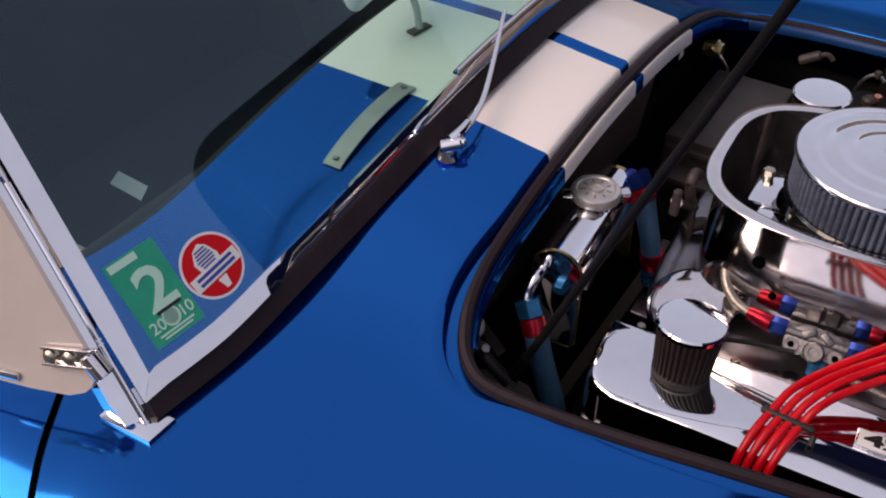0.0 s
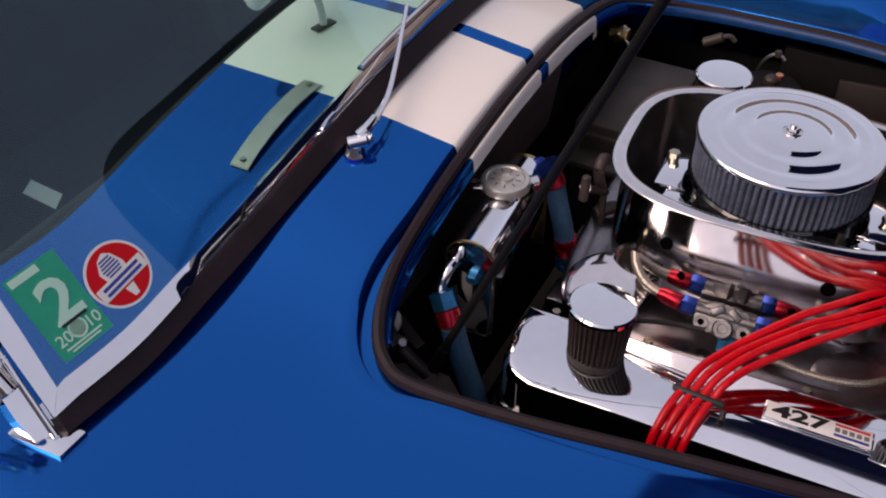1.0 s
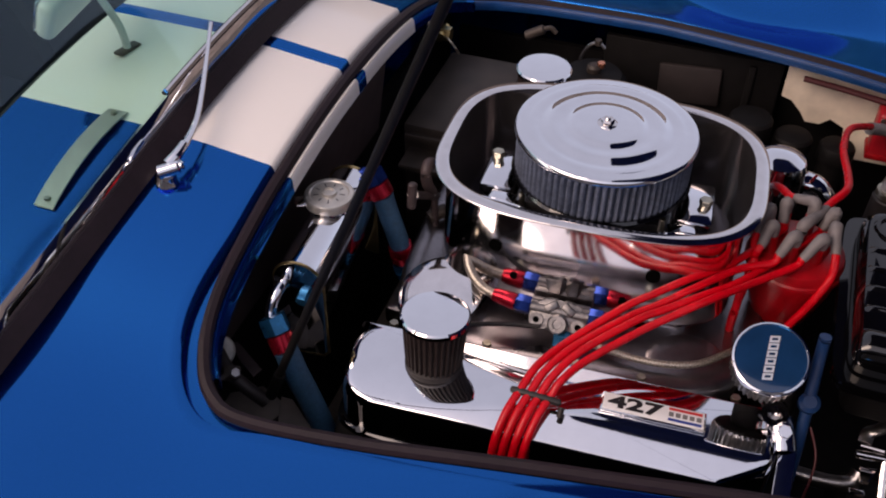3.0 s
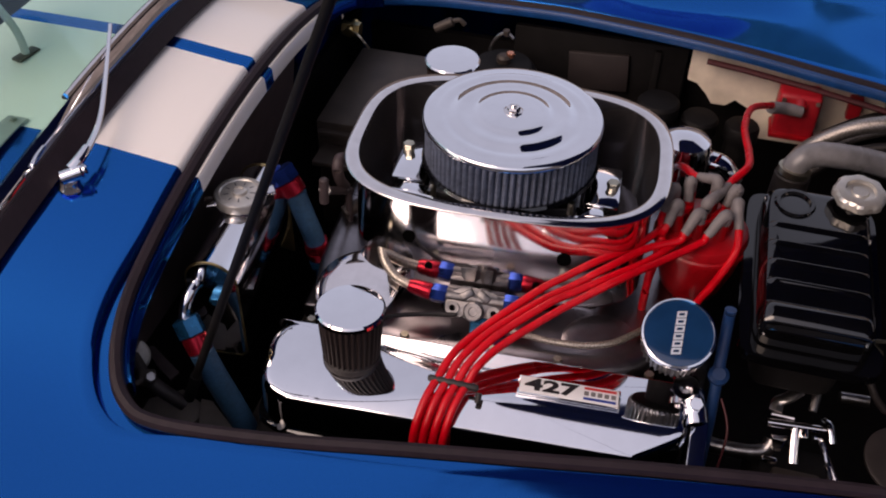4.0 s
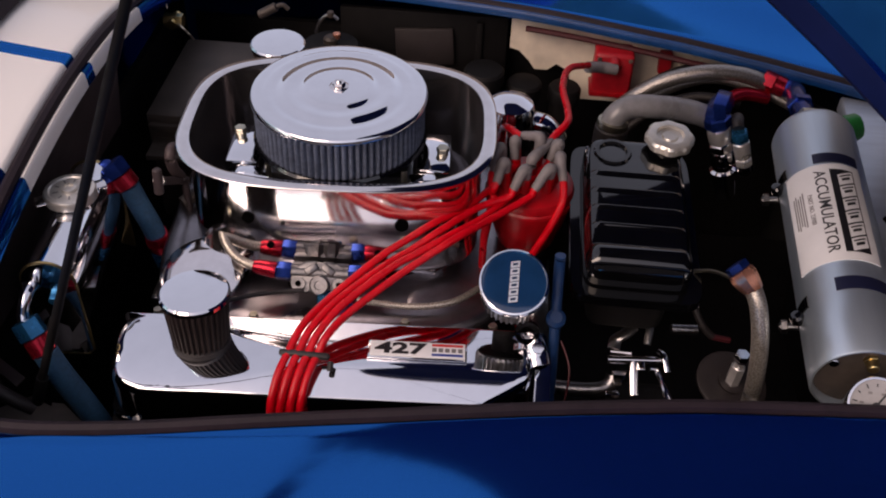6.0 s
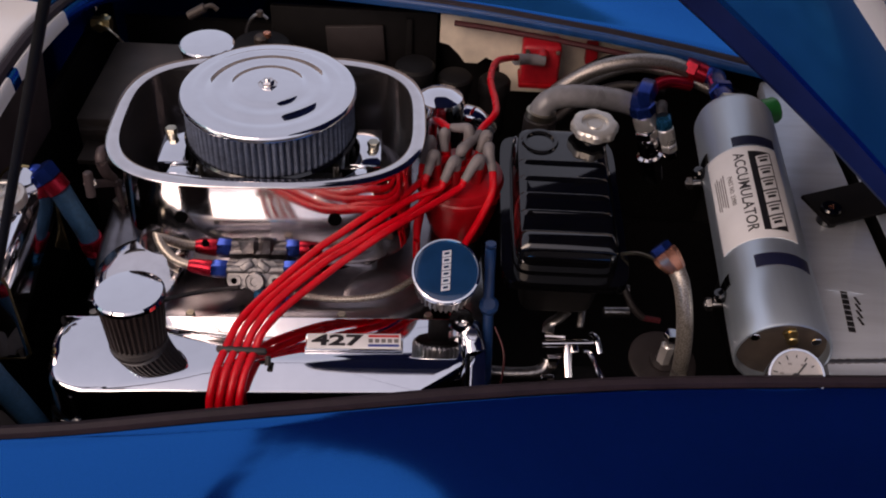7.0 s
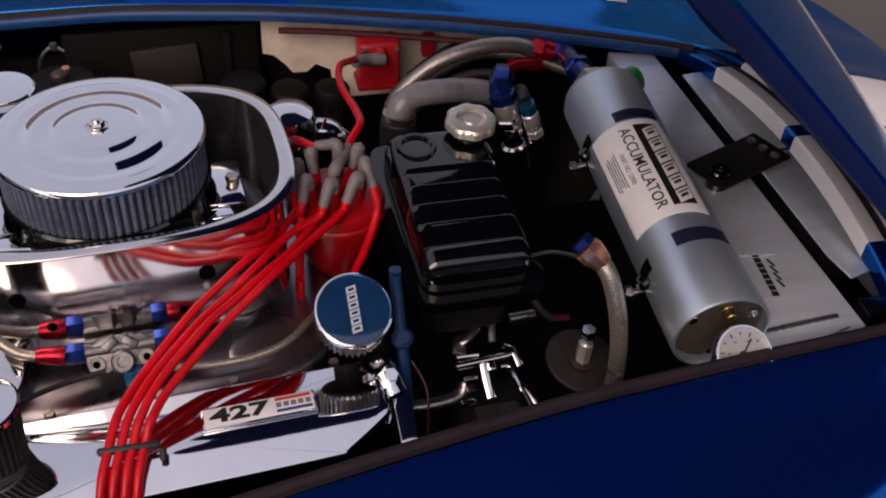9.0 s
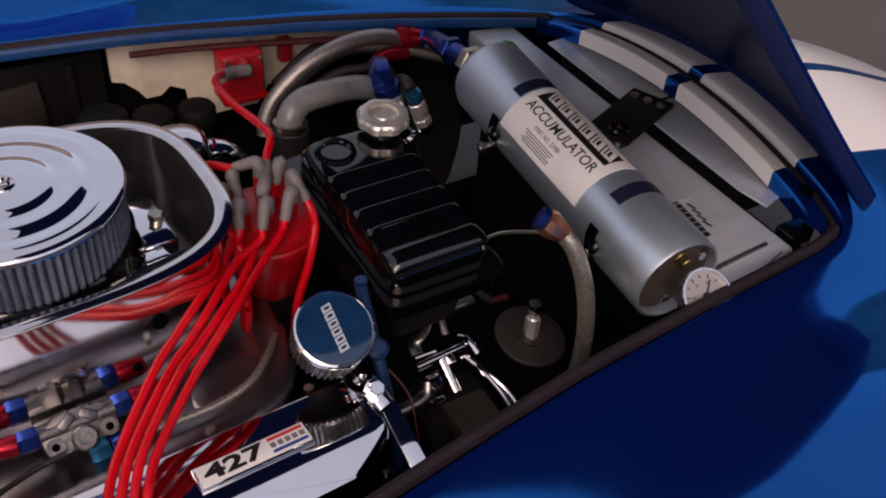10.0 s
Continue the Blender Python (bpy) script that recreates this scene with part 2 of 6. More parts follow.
def mesh_of(name, bm, material, angle=35):
    me = bpy.data.meshes.new(name)
    bmesh.ops.recalc_face_normals(bm, faces=bm.faces[:])
    for f in bm.faces:
        f.smooth = True
    bm.to_mesh(me)
    bm.free()
    me.materials.append(material)
    me.set_sharp_from_angle(angle=radians(angle))
    return me


def part(name, bm, material, parent, label="", at_world=False, angle=35):
    """One mesh under a thing or under a part. at_world: the vertices are in world metres."""
    if at_world:
        bm.transform(WORLD_OF[parent].inverted())
    ob = new(name, mesh_of(name, bm, material, angle))
    ob.parent = parent
    WORLD_OF[ob] = WORLD_OF[parent]
    return tagged(ob, label) if label else ob


def solid(name, bm, material, label, category, group="", kind="", m=None, angle=35):
    """A thing that is one mesh."""
    ob = new(name, mesh_of(name, bm, material, angle))
    ob.matrix_world = m or Matrix()
    WORLD_OF[ob] = ob.matrix_world.copy()
    return tagged(ob, label, category, group, kind)


def lathe(profile, n=40, m=None):
    bm = bmesh.new()
    rings = []
    for r, z in profile:
        if r < 1e-5:
            rings.append([bm.verts.new((0, 0, z))])
        else:
            rings.append([bm.verts.new((r * math.cos(2 * math.pi * k / n), r * math.sin(2 * math.pi * k / n), z)) for k in range(n)])
    for a, b in zip(rings, rings[1:]):
        for k in range(n):
            q = [a[k % len(a)], a[(k + 1) % len(a)], b[(k + 1) % len(b)], b[k % len(b)]]
            q = list(dict.fromkeys(q))
            if len(q) > 2:
                bm.faces.new(q)
    for ring in (rings[0], rings[-1]):
        if len(ring) > 2:
            bm.faces.new(ring)
    if m:
        bm.transform(m)
    return bm


def box(sx, sy, sz, bevel=0.0, m=None, seg=2):
    bm = bmesh.new()
    bmesh.ops.create_cube(bm, size=1.0)
    bm.transform(Matrix.Diagonal((sx, sy, sz, 1)))
    if bevel:
        bmesh.ops.bevel(bm, geom=bm.edges[:], offset=bevel, segments=seg, affect='EDGES', profile=0.5)
    if m:
        bm.transform(m)
    return bm


def prism(outline, z0, z1, bevel=0.0, m=None, seg=2):
    bm = bmesh.new()
    lo = [bm.verts.new((x, y, z0)) for x, y in outline]
    hi = [bm.verts.new((x, y, z1)) for x, y in outline]
    bm.faces.new(lo)
    top = bm.faces.new(hi)
    n = len(lo)
    for k in range(n):
        bm.faces.new((lo[k], lo[(k + 1) % n], hi[(k + 1) % n], hi[k]))
    if bevel:
        bmesh.ops.bevel(bm, geom=list(top.edges), offset=bevel, segments=seg, affect='EDGES', profile=0.5)
    if m:
        bm.transform(m)
    return bm


def smooth_path(pts, steps=8, closed=False):
    """Catmull-Rom through the points."""
    p = [Vector(q) for q in pts]
    out = []
    n = len(p)
    last = n if closed else n - 1
    for k in range(last):
        if closed:
            a, b, c, d = p[k - 1], p[k], p[(k + 1) % n], p[(k + 2) % n]
        else:
            a, b, c, d = p[max(k - 1, 0)], p[k], p[k + 1], p[min(k + 2, n - 1)]
        for s in range(steps):
            t = s / steps
            out.append(0.5 * ((2 * b) + (c - a) * t + (2 * a - 5 * b + 4 * c - d) * t * t + (3 * b - a - 3 * c + d) * t ** 3))
    if not closed:
        out.append(p[-1])
    return out


def tube(pts, r, n=10, steps=8, closed=False, smooth=True, bumps=None, flat=1.0, radii=None):
    """A round tube along a path. bumps: (count, depth) of rings along it. flat: height of the section over its width. radii: a radius for each point."""
    path = smooth_path(pts, steps, closed) if smooth else [Vector(q) for q in pts]
    bm = bmesh.new()
    rings = []
    up = Vector((0, 0, 1))
    count = len(path)
    for k, q in enumerate(path):
        a = path[k - 1] if (k > 0 or closed) else q
        b = path[(k + 1) % count] if (k < count - 1 or closed) else q
        d = (b - a).normalized()
        side = d.cross(up)
        if side.length < 0.05:
            side = d.cross(Vector((0, 1, 0)))
        side.normalize()
        top = side.cross(d).normalized()
        rad = r
        if bumps:
            rad = r * (1 + bumps[1] * math.sin(2 * math.pi * bumps[0] * k / (count - 1)))
        if radii:
            rad = r * float(np.interp(k / (count - 1), [j / (len(radii) - 1) for j in range(len(radii))], radii))
        rings.append([bm.verts.new(q + side * rad * math.cos(2 * math.pi * j / n) + top * rad * flat * math.sin(2 * math.pi * j / n)) for j in range(n)])
    pairs = list(zip(rings, rings[1:])) + ([(rings[-1], rings[0])] if closed else [])
    for a, b in pairs:
        for j in range(n):
            bm.faces.new((a[j], a[(j + 1) % n], b[(j + 1) % n], b[j]))
    if not closed:
        bm.faces.new(rings[0])
        bm.faces.new(rings[-1])
    return bm


def rod(a, b, r, r2=None, n=20, bevel=0.0):
    """A straight round bar from a to b in world metres."""
    a, b = Vector(a), Vector(b)
    length = (b - a).length
    r2 = r if r2 is None else r2
    e = bevel
    prof = [(r - e, 0), (r, e), (r2, length - e), (r2 - e, length)] if e else [(r, 0), (r2, length)]
    m = Matrix.Translation(a) @ (b - a).to_track_quat('Z', 'Y').to_matrix().to_4x4()
    return lathe(prof, n, m)


def aim(a, b):
    """Pose at a whose z axis points at b."""
    a, b = Vector(a), Vector(b)
    return Matrix.Translation(a) @ (b - a).to_track_quat('Z', 'Y').to_matrix().to_4x4()


def join(*bms):
    out = bmesh.new()
    for b in bms:
        me = bpy.data.meshes.new("tmp")
        b.to_mesh(me)
        out.from_mesh(me)
        bpy.data.meshes.remove(me)
        b.free()
    return out


def text_bm(words, size, depth=0.0004, squeeze=1.0, bold=0.0):
    """Letters as a thin solid, in the xy plane, centred."""
    cu = bpy.data.curves.new("letters", 'FONT')
    cu.body, cu.size, cu.extrude, cu.align_x, cu.align_y = words, size, depth, 'CENTER', 'CENTER'
    cu.resolution_u, cu.offset = 3, bold * size
    ob = new("letters", cu)
    bpy.context.view_layer.update()
    me = ob.to_mesh()
    bm = bmesh.new()
    bm.from_mesh(me)
    ob.to_mesh_clear()
    bpy.data.objects.remove(ob)
    bpy.data.curves.remove(cu)
    bm.transform(Matrix.Diagonal((squeeze, 1, 1, 1)))
    return bm


def hexnut(r, h, m=None):
    bm = lathe([(r * 0.9, 0), (r, h * 0.12), (r, h * 0.88), (r * 0.9, h)], 6)
    if m:
        bm.transform(m)
    return bm


def superell(a, b, p, n):
    out = []
    for k in range(n):
        t = 2 * math.pi * k / n
        c, s = math.cos(t), math.sin(t)
        out.append((a * math.copysign(abs(c) ** (2 / p), c), b * math.copysign(abs(s) ** (2 / p), s)))
    return out


def bridge_rings(bm, rings, closed=True):
    vs = [[bm.verts.new(q) for q in ring] for ring in rings]
    n = len(vs[0])
    for a, b in zip(vs, vs[1:]):
        for k in range(n if closed else n - 1):
            bm.faces.new((a[k], a[(k + 1) % n], b[(k + 1) % n], b[k]))
    return vs

# ---- the car's skin ----
CROWN_X = [-2.6, -1.6, -1.2, -0.8, -0.46, -0.35, 0, 0.25, 0.47, 0.75, 0.92, 1.2, 1.5, 1.7]
CROWN_Z = [0.80, 0.90, 0.940, 0.930, 0.927, 0.907, 0.902, 0.882, 0.853, 0.820, 0.803, 0.74, 0.62, 0.50]


HALF = [(-0.352, 0.0), (-0.354, 0.15), (-0.358, 0.28), (-0.358, 0.37), (-0.345, 0.43), (-0.315, 0.474), (-0.265, 0.492),
        (-0.14, 0.482), (0.03, 0.455), (0.2, 0.425), (0.38, 0.392), (0.47, 0.377), (0.66, 0.352), (0.78, 0.338),
        (0.85, 0.328), (0.889, 0.312), (0.907, 0.272), (0.912, 0.17), (0.914, 0.0)]

# the wings' slope beside the bonnet opening, along the car
SLOPE_X, SLOPE = [0.0, 0.2, 0.36, 0.54, 0.68, 0.77, 0.86, 1.05], [0.36, 0.26, 0.14, 0.06, 0.02, 0.05, 0.14, 0.12]
# how steeply the wing swells up outside the opening, towards the headlamp
SWELL_X, SWELL = [0.28, 0.40, 0.537, 0.615, 0.711, 0.80, 0.92, 1.1], [0.0, 0.16, 0.35, 0.43, 0.52, 0.55, 0.45, 0.15]
BOW_X, BOW = [0.0, 0.2, 0.38, 0.62, 0.8, 1.0], [-0.85, -0.40, 0.40, 0.95, 0.45, 0.0]


# the opening reaches further out on the far side
FAR_X, FAR = [-0.33, -0.2, 0.0, 0.16, 0.31, 0.5, 0.63, 0.75, 0.88], [0.0, 0.025, 0.046, 0.052, 0.055, 0.055, 0.044, 0.026, 0.0]


def far_shift(x, y):
    f = min(1.0, max(0.0, (y - 0.08) / 0.22))
    return float(np.interp(x, FAR_X, FAR)) * f * f * (3 - 2 * f)


def crown(x, y):
    """Height of the middle of the bodywork and of its rear."""
    d = 0.55 * y * y if y < 0.4 else 0.088 + 0.0528 * math.tanh((y - 0.4) / 0.12)
    return 0.25 * sum(float(np.interp(x + o, CROWN_X, CROWN_Z)) for o in (-0.06, -0.02, 0.02, 0.06)) - d


def skin(x, y):
    """Height of the bodywork."""
    rise = 0.2 if y > 0 else 1.0
    y = abs(y - far_shift(x, y))
    z = crown(x, y)
    edge = float(np.interp(x, [q[0] for q in HALF[6:15]], [q[1] for q in HALF[6:15]]))
    w = min(1.0, max(0.0, (x + 0.05) / 0.22))
    if w > 0 and y > edge:
        u = y - edge
        slope = float(np.interp(x, SLOPE_X, SLOPE))
        bow = float(np.interp(x, BOW_X, BOW))
        f = min(1.0, max(0.0, (u - 0.13) / 0.27))
        wing = crown(x, edge) - slope * u + bow * u * u + (0.03 + 0.38 * slope - 0.144 * bow) * f * f * (3 - 2 * f)
        g = min(1.0, max(0.0, (x - 0.28) / 0.18))
        v = min(0.24, max(0.0, u - 0.03))
        swell = crown(x, edge) - slope * min(u, 0.30) + rise * float(np.interp(x, SWELL_X, SWELL)) * (v / 2 - 0.24 / (4 * math.pi) * math.sin(2 * math.pi * v / 0.24))
        wing += g * g * (3 - 2 * g) * (swell - wing)
        z += w * w * (3 - 2 * w) * (wing - z)
    if y > 0.77:
        z -= 0.045 * ((y - 0.77) / 0.10) ** 2
    return z


OUTLINE = [(q.x, q.y + far_shift(q.x, q.y)) for q in smooth_path([(x, y, 0) for x, y in HALF] + [(x, -y, 0) for x, y in HALF[-2:0:-1]], 6, True)]


def inset(outline, d):
    """The outline moved inwards by d."""
    n = len(outline)
    out = []
    for k in range(n):
        ax, ay = outline[k - 2]
        bx, by = outline[(k + 2) % n]
        tx, ty = bx - ax, by - ay
        s = math.hypot(tx, ty)
        out.append((outline[k][0] + d * ty / s, outline[k][1] - d * tx / s))
    return out


def ease(f):
    f = min(1.0, max(0.0, f))
    return f * f * (3 - 2 * f)


def eased(outline, d0, d1):
    """The outline moved inwards by d0, and by d1 round the near rear corner."""
    w = [ease((-0.215 - x) / 0.10) * ease((-0.28 - y) / 0.14) for x, y in outline]
    return [(x + (a - x) * f, y + (b - y) * f) for (x, y), (a, b), f in zip(inset(outline, d0), inset(outline, d1), w)]


OUTLINE = eased(OUTLINE, 0.0, -0.012)


def rear_edge(y):
    y = abs(y)
    return -0.688 - 0.27 * y * y if y < 0.645 else -0.63 + (y - 0.74) * 0.66


def on_car(x, y):
    if x < rear_edge(y) or abs(y) > 0.87:
        return False
    return x < 1.15 or ((x - 1.15) / 0.5) ** 2 + (abs(y) / 0.87) ** 2.6 < 1


def ring_at(outline, z_off, skin_of=skin):
    return [(x, y, skin_of(x, y) + z_off) for x, y in outline]


car = thing("car", pose(0.3, 0, 0), "blue open roadster with two white stripes, bonnet propped open", "car")


def body_shell():
    bm = bmesh.new()
    outer = []
    for x, y in OUTLINE:
        cx, cy = 0.30 + 0.35 * (x - 0.3), 0.25 * y
        dx, dy = x - cx, y - cy
        lo, hi = 1.0, 12.0
        for _ in range(30):
            mid = (lo + hi) / 2
            if on_car(cx + dx * mid, cy + dy * mid):
                lo = mid
            else:
                hi = mid
        outer.append((cx + dx * lo, cy + dy * lo))
    rings = [ring_at(inset(OUTLINE, 0.005), -0.016), ring_at(inset(OUTLINE, 0.0035), -0.006), ring_at(inset(OUTLINE, 0.001), -0.0015), ring_at(inset(OUTLINE, -0.002), 0)]
    steps = 16
    for s in range(1, steps + 1):
        f = (s / steps) ** 1.25
        rings.append([(x + (a - x) * f, y + (b - y) * f, skin(x + (a - x) * f, y + (b - y) * f)) for (x, y), (a, b) in zip(OUTLINE, outer)])
    for drop_z, grow in ((0.04, 1.004), (0.25, 1.01), (0.60, 1.0)):
        ring = []
        for a, b in outer:
            rear = a < rear_edge(b) + 0.01
            z = skin(a, b) - (min(drop_z, 0.05) if rear else drop_z)
            ring.append((a - 0.008 if rear else a * grow, b if rear else b * grow, max(z, 0.14)))
        rings.append(ring)
    bridge_rings(bm, rings)
    return bm


bm = body_shell()
part("body_shell", bm, M["paint"], car, "glossy blue bodywork with white stripes", at_world=True)

# gutter flange inside the bonnet opening, in body paint at rear and nose, black on the near side; it widens at the near
# rear corner
def gutter_line(d):
    return eased(OUTLINE, d, d + 0.012) if d > 0.008 else inset(OUTLINE, d)


GUTTER = [ring_at(gutter_line(d), z) for d, z in ((0.005, -0.017), (0.019, -0.019), (0.0205, -0.010), (0.0235, -0.009), (0.0260, -0.012), (0.0275, -0.030), (0.024, -0.031))]
FAR_LIP = GUTTER[:3] + [ring_at(gutter_line(d), z) for d, z in ((0.0228, -0.0095), (0.0265, -0.0115), (0.0290, -0.0155), (0.0298, -0.0220), (0.0290, -0.0260))]
NOSE_LIP = GUTTER[:3] + [ring_at(gutter_line(d), z) for d, z in ((0.024, -0.009), (0.043, -0.011), (0.0455, -0.014), (0.0460, -0.035))]
NEAR_LIP = [ring_at(gutter_line(d), z) for d, z in ((0.005, -0.017), (0.017, -0.0185), (0.0175, -0.021), (0.008, -0.022))]


def side_of(x, y):
    return "rear" if x < -0.335 else "corner" if x < -0.20 and y < 0 else "nose" if x > 0.86 else "far" if y > 0 else "near"


sides = [side_of(x, y) for x, y in OUTLINE]
start = next(k for k in range(len(sides)) if sides[k] != sides[k - 1])
order = [(start + k) % len(sides) for k in range(len(sides))]
for side, run in itertools.groupby(order, key=lambda k: sides[k]):
    idx = list(run)
    idx.append((idx[-1] + 1) % len(sides))
    rows = {"rear": GUTTER, "nose": NOSE_LIP, "far": FAR_LIP, "near": NEAR_LIP, "corner": NEAR_LIP}[side]
    bm = bmesh.new()
    bridge_rings(bm, [[ring[k] for k in idx] for ring in rows], closed=False)
    # far lip: body blue darkened in its colour to hold down sun glare
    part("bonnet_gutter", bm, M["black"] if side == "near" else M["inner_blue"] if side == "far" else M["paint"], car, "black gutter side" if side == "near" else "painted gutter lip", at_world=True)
seal_ring = [Vector(q) for q in ring_at(gutter_line(0.0125), -0.0085)]
front = [k for k in range(len(OUTLINE)) if OUTLINE[k][0] > 0.885]
rest = list(range(front[-1], len(OUTLINE))) + list(range(0, front[0] + 1))
part("bonnet_seal", tube([seal_ring[k] for k in rest], 0.0078, 8, smooth=False), M["rubber_seal"], car, "black rubber bonnet seal", at_world=True)
part("bonnet_seal", tube([seal_ring[k] - Vector((0, 0, 0.004)) for k in front], 0.0042, 8, smooth=False), M["rubber_seal"], car, "thin rubber seal at the nose", at_world=True)


def side_panel(side):
    """A door top and the skin below it."""
    bm = bmesh.new()
    cols = []
    for k in range(25):
        ring = []
        for j in range(14):
            y = 0.655 + 0.215 * j / 13
            x0 = rear_edge(max(y, 0.65)) - 0.010
            x = x0 + (-1.55 - x0) * k / 24
            ring.append((x, side * y, skin(x, y)))
        for z in (0.6, 0.35, 0.16):
            ring.append((x, side * 0.885, z))
        ring.insert(0, (x, side * 0.65, skin(x, 0.655) - 0.10))
        cols.append(ring)
    bridge_rings(bm, cols, closed=False)
    return bm


for side in (-1, 1):
    part("door", side_panel(side), M["blue"], car, "blue door with a shut line", at_world=True)

bm = bmesh.new()
cols = []
for k in range(15):
    x = -1.555 - 0.85 * k / 14
    w = 0.885 * math.sqrt(max(0.05, 1 - (max(0, k - 6) / 8.6) ** 2))
    ring = [(x, -w, 0.18)] + [(x, w * (j / 10 - 1), skin(x, w * (j / 10 - 1)) - 0.10 * (k / 14) ** 2) for j in range(21)] + [(x, w, 0.18)]
    cols.append(ring)
bridge_rings(bm, cols, closed=False)
part("rear_deck", bm, M["paint"], car, at_world=True)
for name, bm in (("cockpit_floor", box(0.92, 1.29, 0.02, 0, pose(-1.14, 0, 0.28))), ("dashboard", box(0.03, 1.24, 0.46, 0.012, pose(-0.80, 0, 0.55))),
                 ("rear_bulkhead", box(0.02, 1.27, 0.6, 0, pose(-1.6, 0, 0.58))), ("door_lining", box(0.78, 0.02, 0.44, 0, pose(-1.18, 0.635, 0.52))),
                 ("door_lining", box(0.78, 0.02, 0.44, 0, pose(-1.18, -0.635, 0.52)))):
    part(name, bm, M["carpet"], car, "black cockpit trim", at_world=True)
for x in (0.62, -1.72):
    for y in (-0.70, 0.70):
        w = part("wheel", lathe([(0.10, -0.09), (0.20, -0.10), (0.30, -0.10), (0.325, -0.07), (0.325, 0.07), (0.30, 0.10), (0.20, 0.10), (0.10, 0.09)], 40, pose(x, y, 0.325, 90)), M["tyre"], car, "black tyre", at_world=True)

# engine bay: blackened walls, floor and firewall
bay = (("inner_wing", box(1.14, 0.012, 0.42, 0, pose(0.20, 0.555, 0.47))), ("inner_wing", box(1.14, 0.012, 0.42, 0, pose(0.20, -0.555, 0.47))),
       ("firewall", box(0.012, 1.09, 0.44, 0, pose(-0.392, 0, 0.50))), ("radiator_bulkhead", box(0.012, 1.09, 0.34, 0, pose(0.985, 0, 0.42))),
       ("bay_floor", box(1.36, 1.09, 0.012, 0, pose(0.31, 0, 0.25))))
for name, bm in bay:
    part(name, bm, M["black"], car, "black painted panel of the engine bay", at_world=True)

# brown inner face of the scuttle, just under the gutter
bm = bmesh.new()
cols = [[(x, y, z) for x, z in ((-0.352, top), (-0.374, 0.70), (-0.378, 0.70), (-0.356, top))] for y, top in [(-0.40 + 0.04 * k, skin(-0.352, -0.40 + 0.04 * k) - 0.024) for k in range(15)]]
bridge_rings(bm, cols)
part("scuttle_panel", bm, M["primer"], car, "brown primed inner face of the scuttle", at_world=True)

# ---- bonnet, hinged at the front and propped open ----
hood = thing("bonnet", pose(0.931, 0, 0.787), "blue striped bonnet propped open, dark underside", "car bonnet")
HOOD_TURN = 39.7


HOOD_HALF = HALF[:13] + [(0.80, 0.340), (0.88, 0.332), (0.925, 0.312), (0.945, 0.26), (0.952, 0.17), (0.956, 0.0)]
HOOD_LINE = [(q.x, q.y) for q in smooth_path([(x, y, 0) for x, y in HOOD_HALF] + [(x, -y, 0) for x, y in HOOD_HALF[-2:0:-1]], 6, True)]


def hood_skin(d, z_off):
    out = inset(HOOD_LINE, d)
    return [(x - 0.905, y, skin(x, y) - 0.752 + z_off) for x, y in out]


def hood_shell(z_off, flip_edge):
    bm = bmesh.new()
    rings = [hood_skin(0.012, flip_edge)]
    base = inset(HOOD_LINE, 0.012)
    steps = 9
    for s in range(steps):
        f = 1 - s / steps
        rings.append([(0.3 + (x - 0.3) * f - 0.905, y * f, skin(0.3 + (x - 0.3) * f, y * f) - 0.752 + z_off) for x, y in base])
    vs = bridge_rings(bm, rings)
    c = bm.verts.new((0.3 - 0.905, 0, skin(0.3, 0) - 0.752 + z_off))
    last = vs[-1]
    for k in range(len(last)):
        bm.faces.new((last[k], last[(k + 1) % len(last)], c))
    return bm


hinge = pose(0.931, 0, 0.787, 0, HOOD_TURN, 0)
hood.matrix_world = hinge
WORLD_OF[hood] = hinge
part("outer_skin", hood_shell(0.0, -0.004), M["paint"], hood, "blue outer skin with white stripes")
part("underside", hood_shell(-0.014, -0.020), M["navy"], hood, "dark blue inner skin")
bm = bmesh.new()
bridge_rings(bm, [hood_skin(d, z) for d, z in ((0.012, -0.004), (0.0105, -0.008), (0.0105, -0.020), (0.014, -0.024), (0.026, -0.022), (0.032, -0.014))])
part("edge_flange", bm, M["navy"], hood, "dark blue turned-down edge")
solid("prop_rod", join(rod((-0.295, -0.362, 0.69), (0.085, -0.385, 1.66), 0.0050, n=12), rod((-0.302, -0.362, 0.67), (-0.285, -0.362, 0.715), 0.007, n=12)), M["black"], "thin black steel bonnet prop rod", "prop rod")

# ---- ground ----
bm = bmesh.new()
bmesh.ops.create_grid(bm, x_segments=8, y_segments=8, size=300)
# dark asphalt
solid("ground", bm, M["ground"], "dark asphalt ground", "ground", kind="structure")

# unseen ring added far round the car, giving paint and chrome a dark horizon
bm = bmesh.new()
ROUND = 48
inner = [(17 * math.cos(2 * math.pi * k / ROUND), 17 * math.sin(2 * math.pi * k / ROUND)) for k in range(ROUND)]
rows = [[(x * f, y * f, z) for x, y in inner] for f, z in ((1.0, -0.05), (1.0, 6.2), (1.03, 6.2), (1.03, -0.05))]
bridge_rings(bm, rows)
solid("backdrop", bm, M["horizon_ring"], "dull brown-grey ring, unseen, added to darken the horizon in reflections", "wall", kind="structure")

# ---- engine: the frame turns a little from the car's axis ----
ENG = pose(0, 0, 0, 0, 0, 3.0)

# air cleaner: chrome lid with stepped rings, pleated element, wing nut
ac = thing("air_cleaner", ENG @ pose(0, 0.004, 0.823), "round chrome-topped air cleaner with dark pleated element", "air cleaner")
R = 0.1135
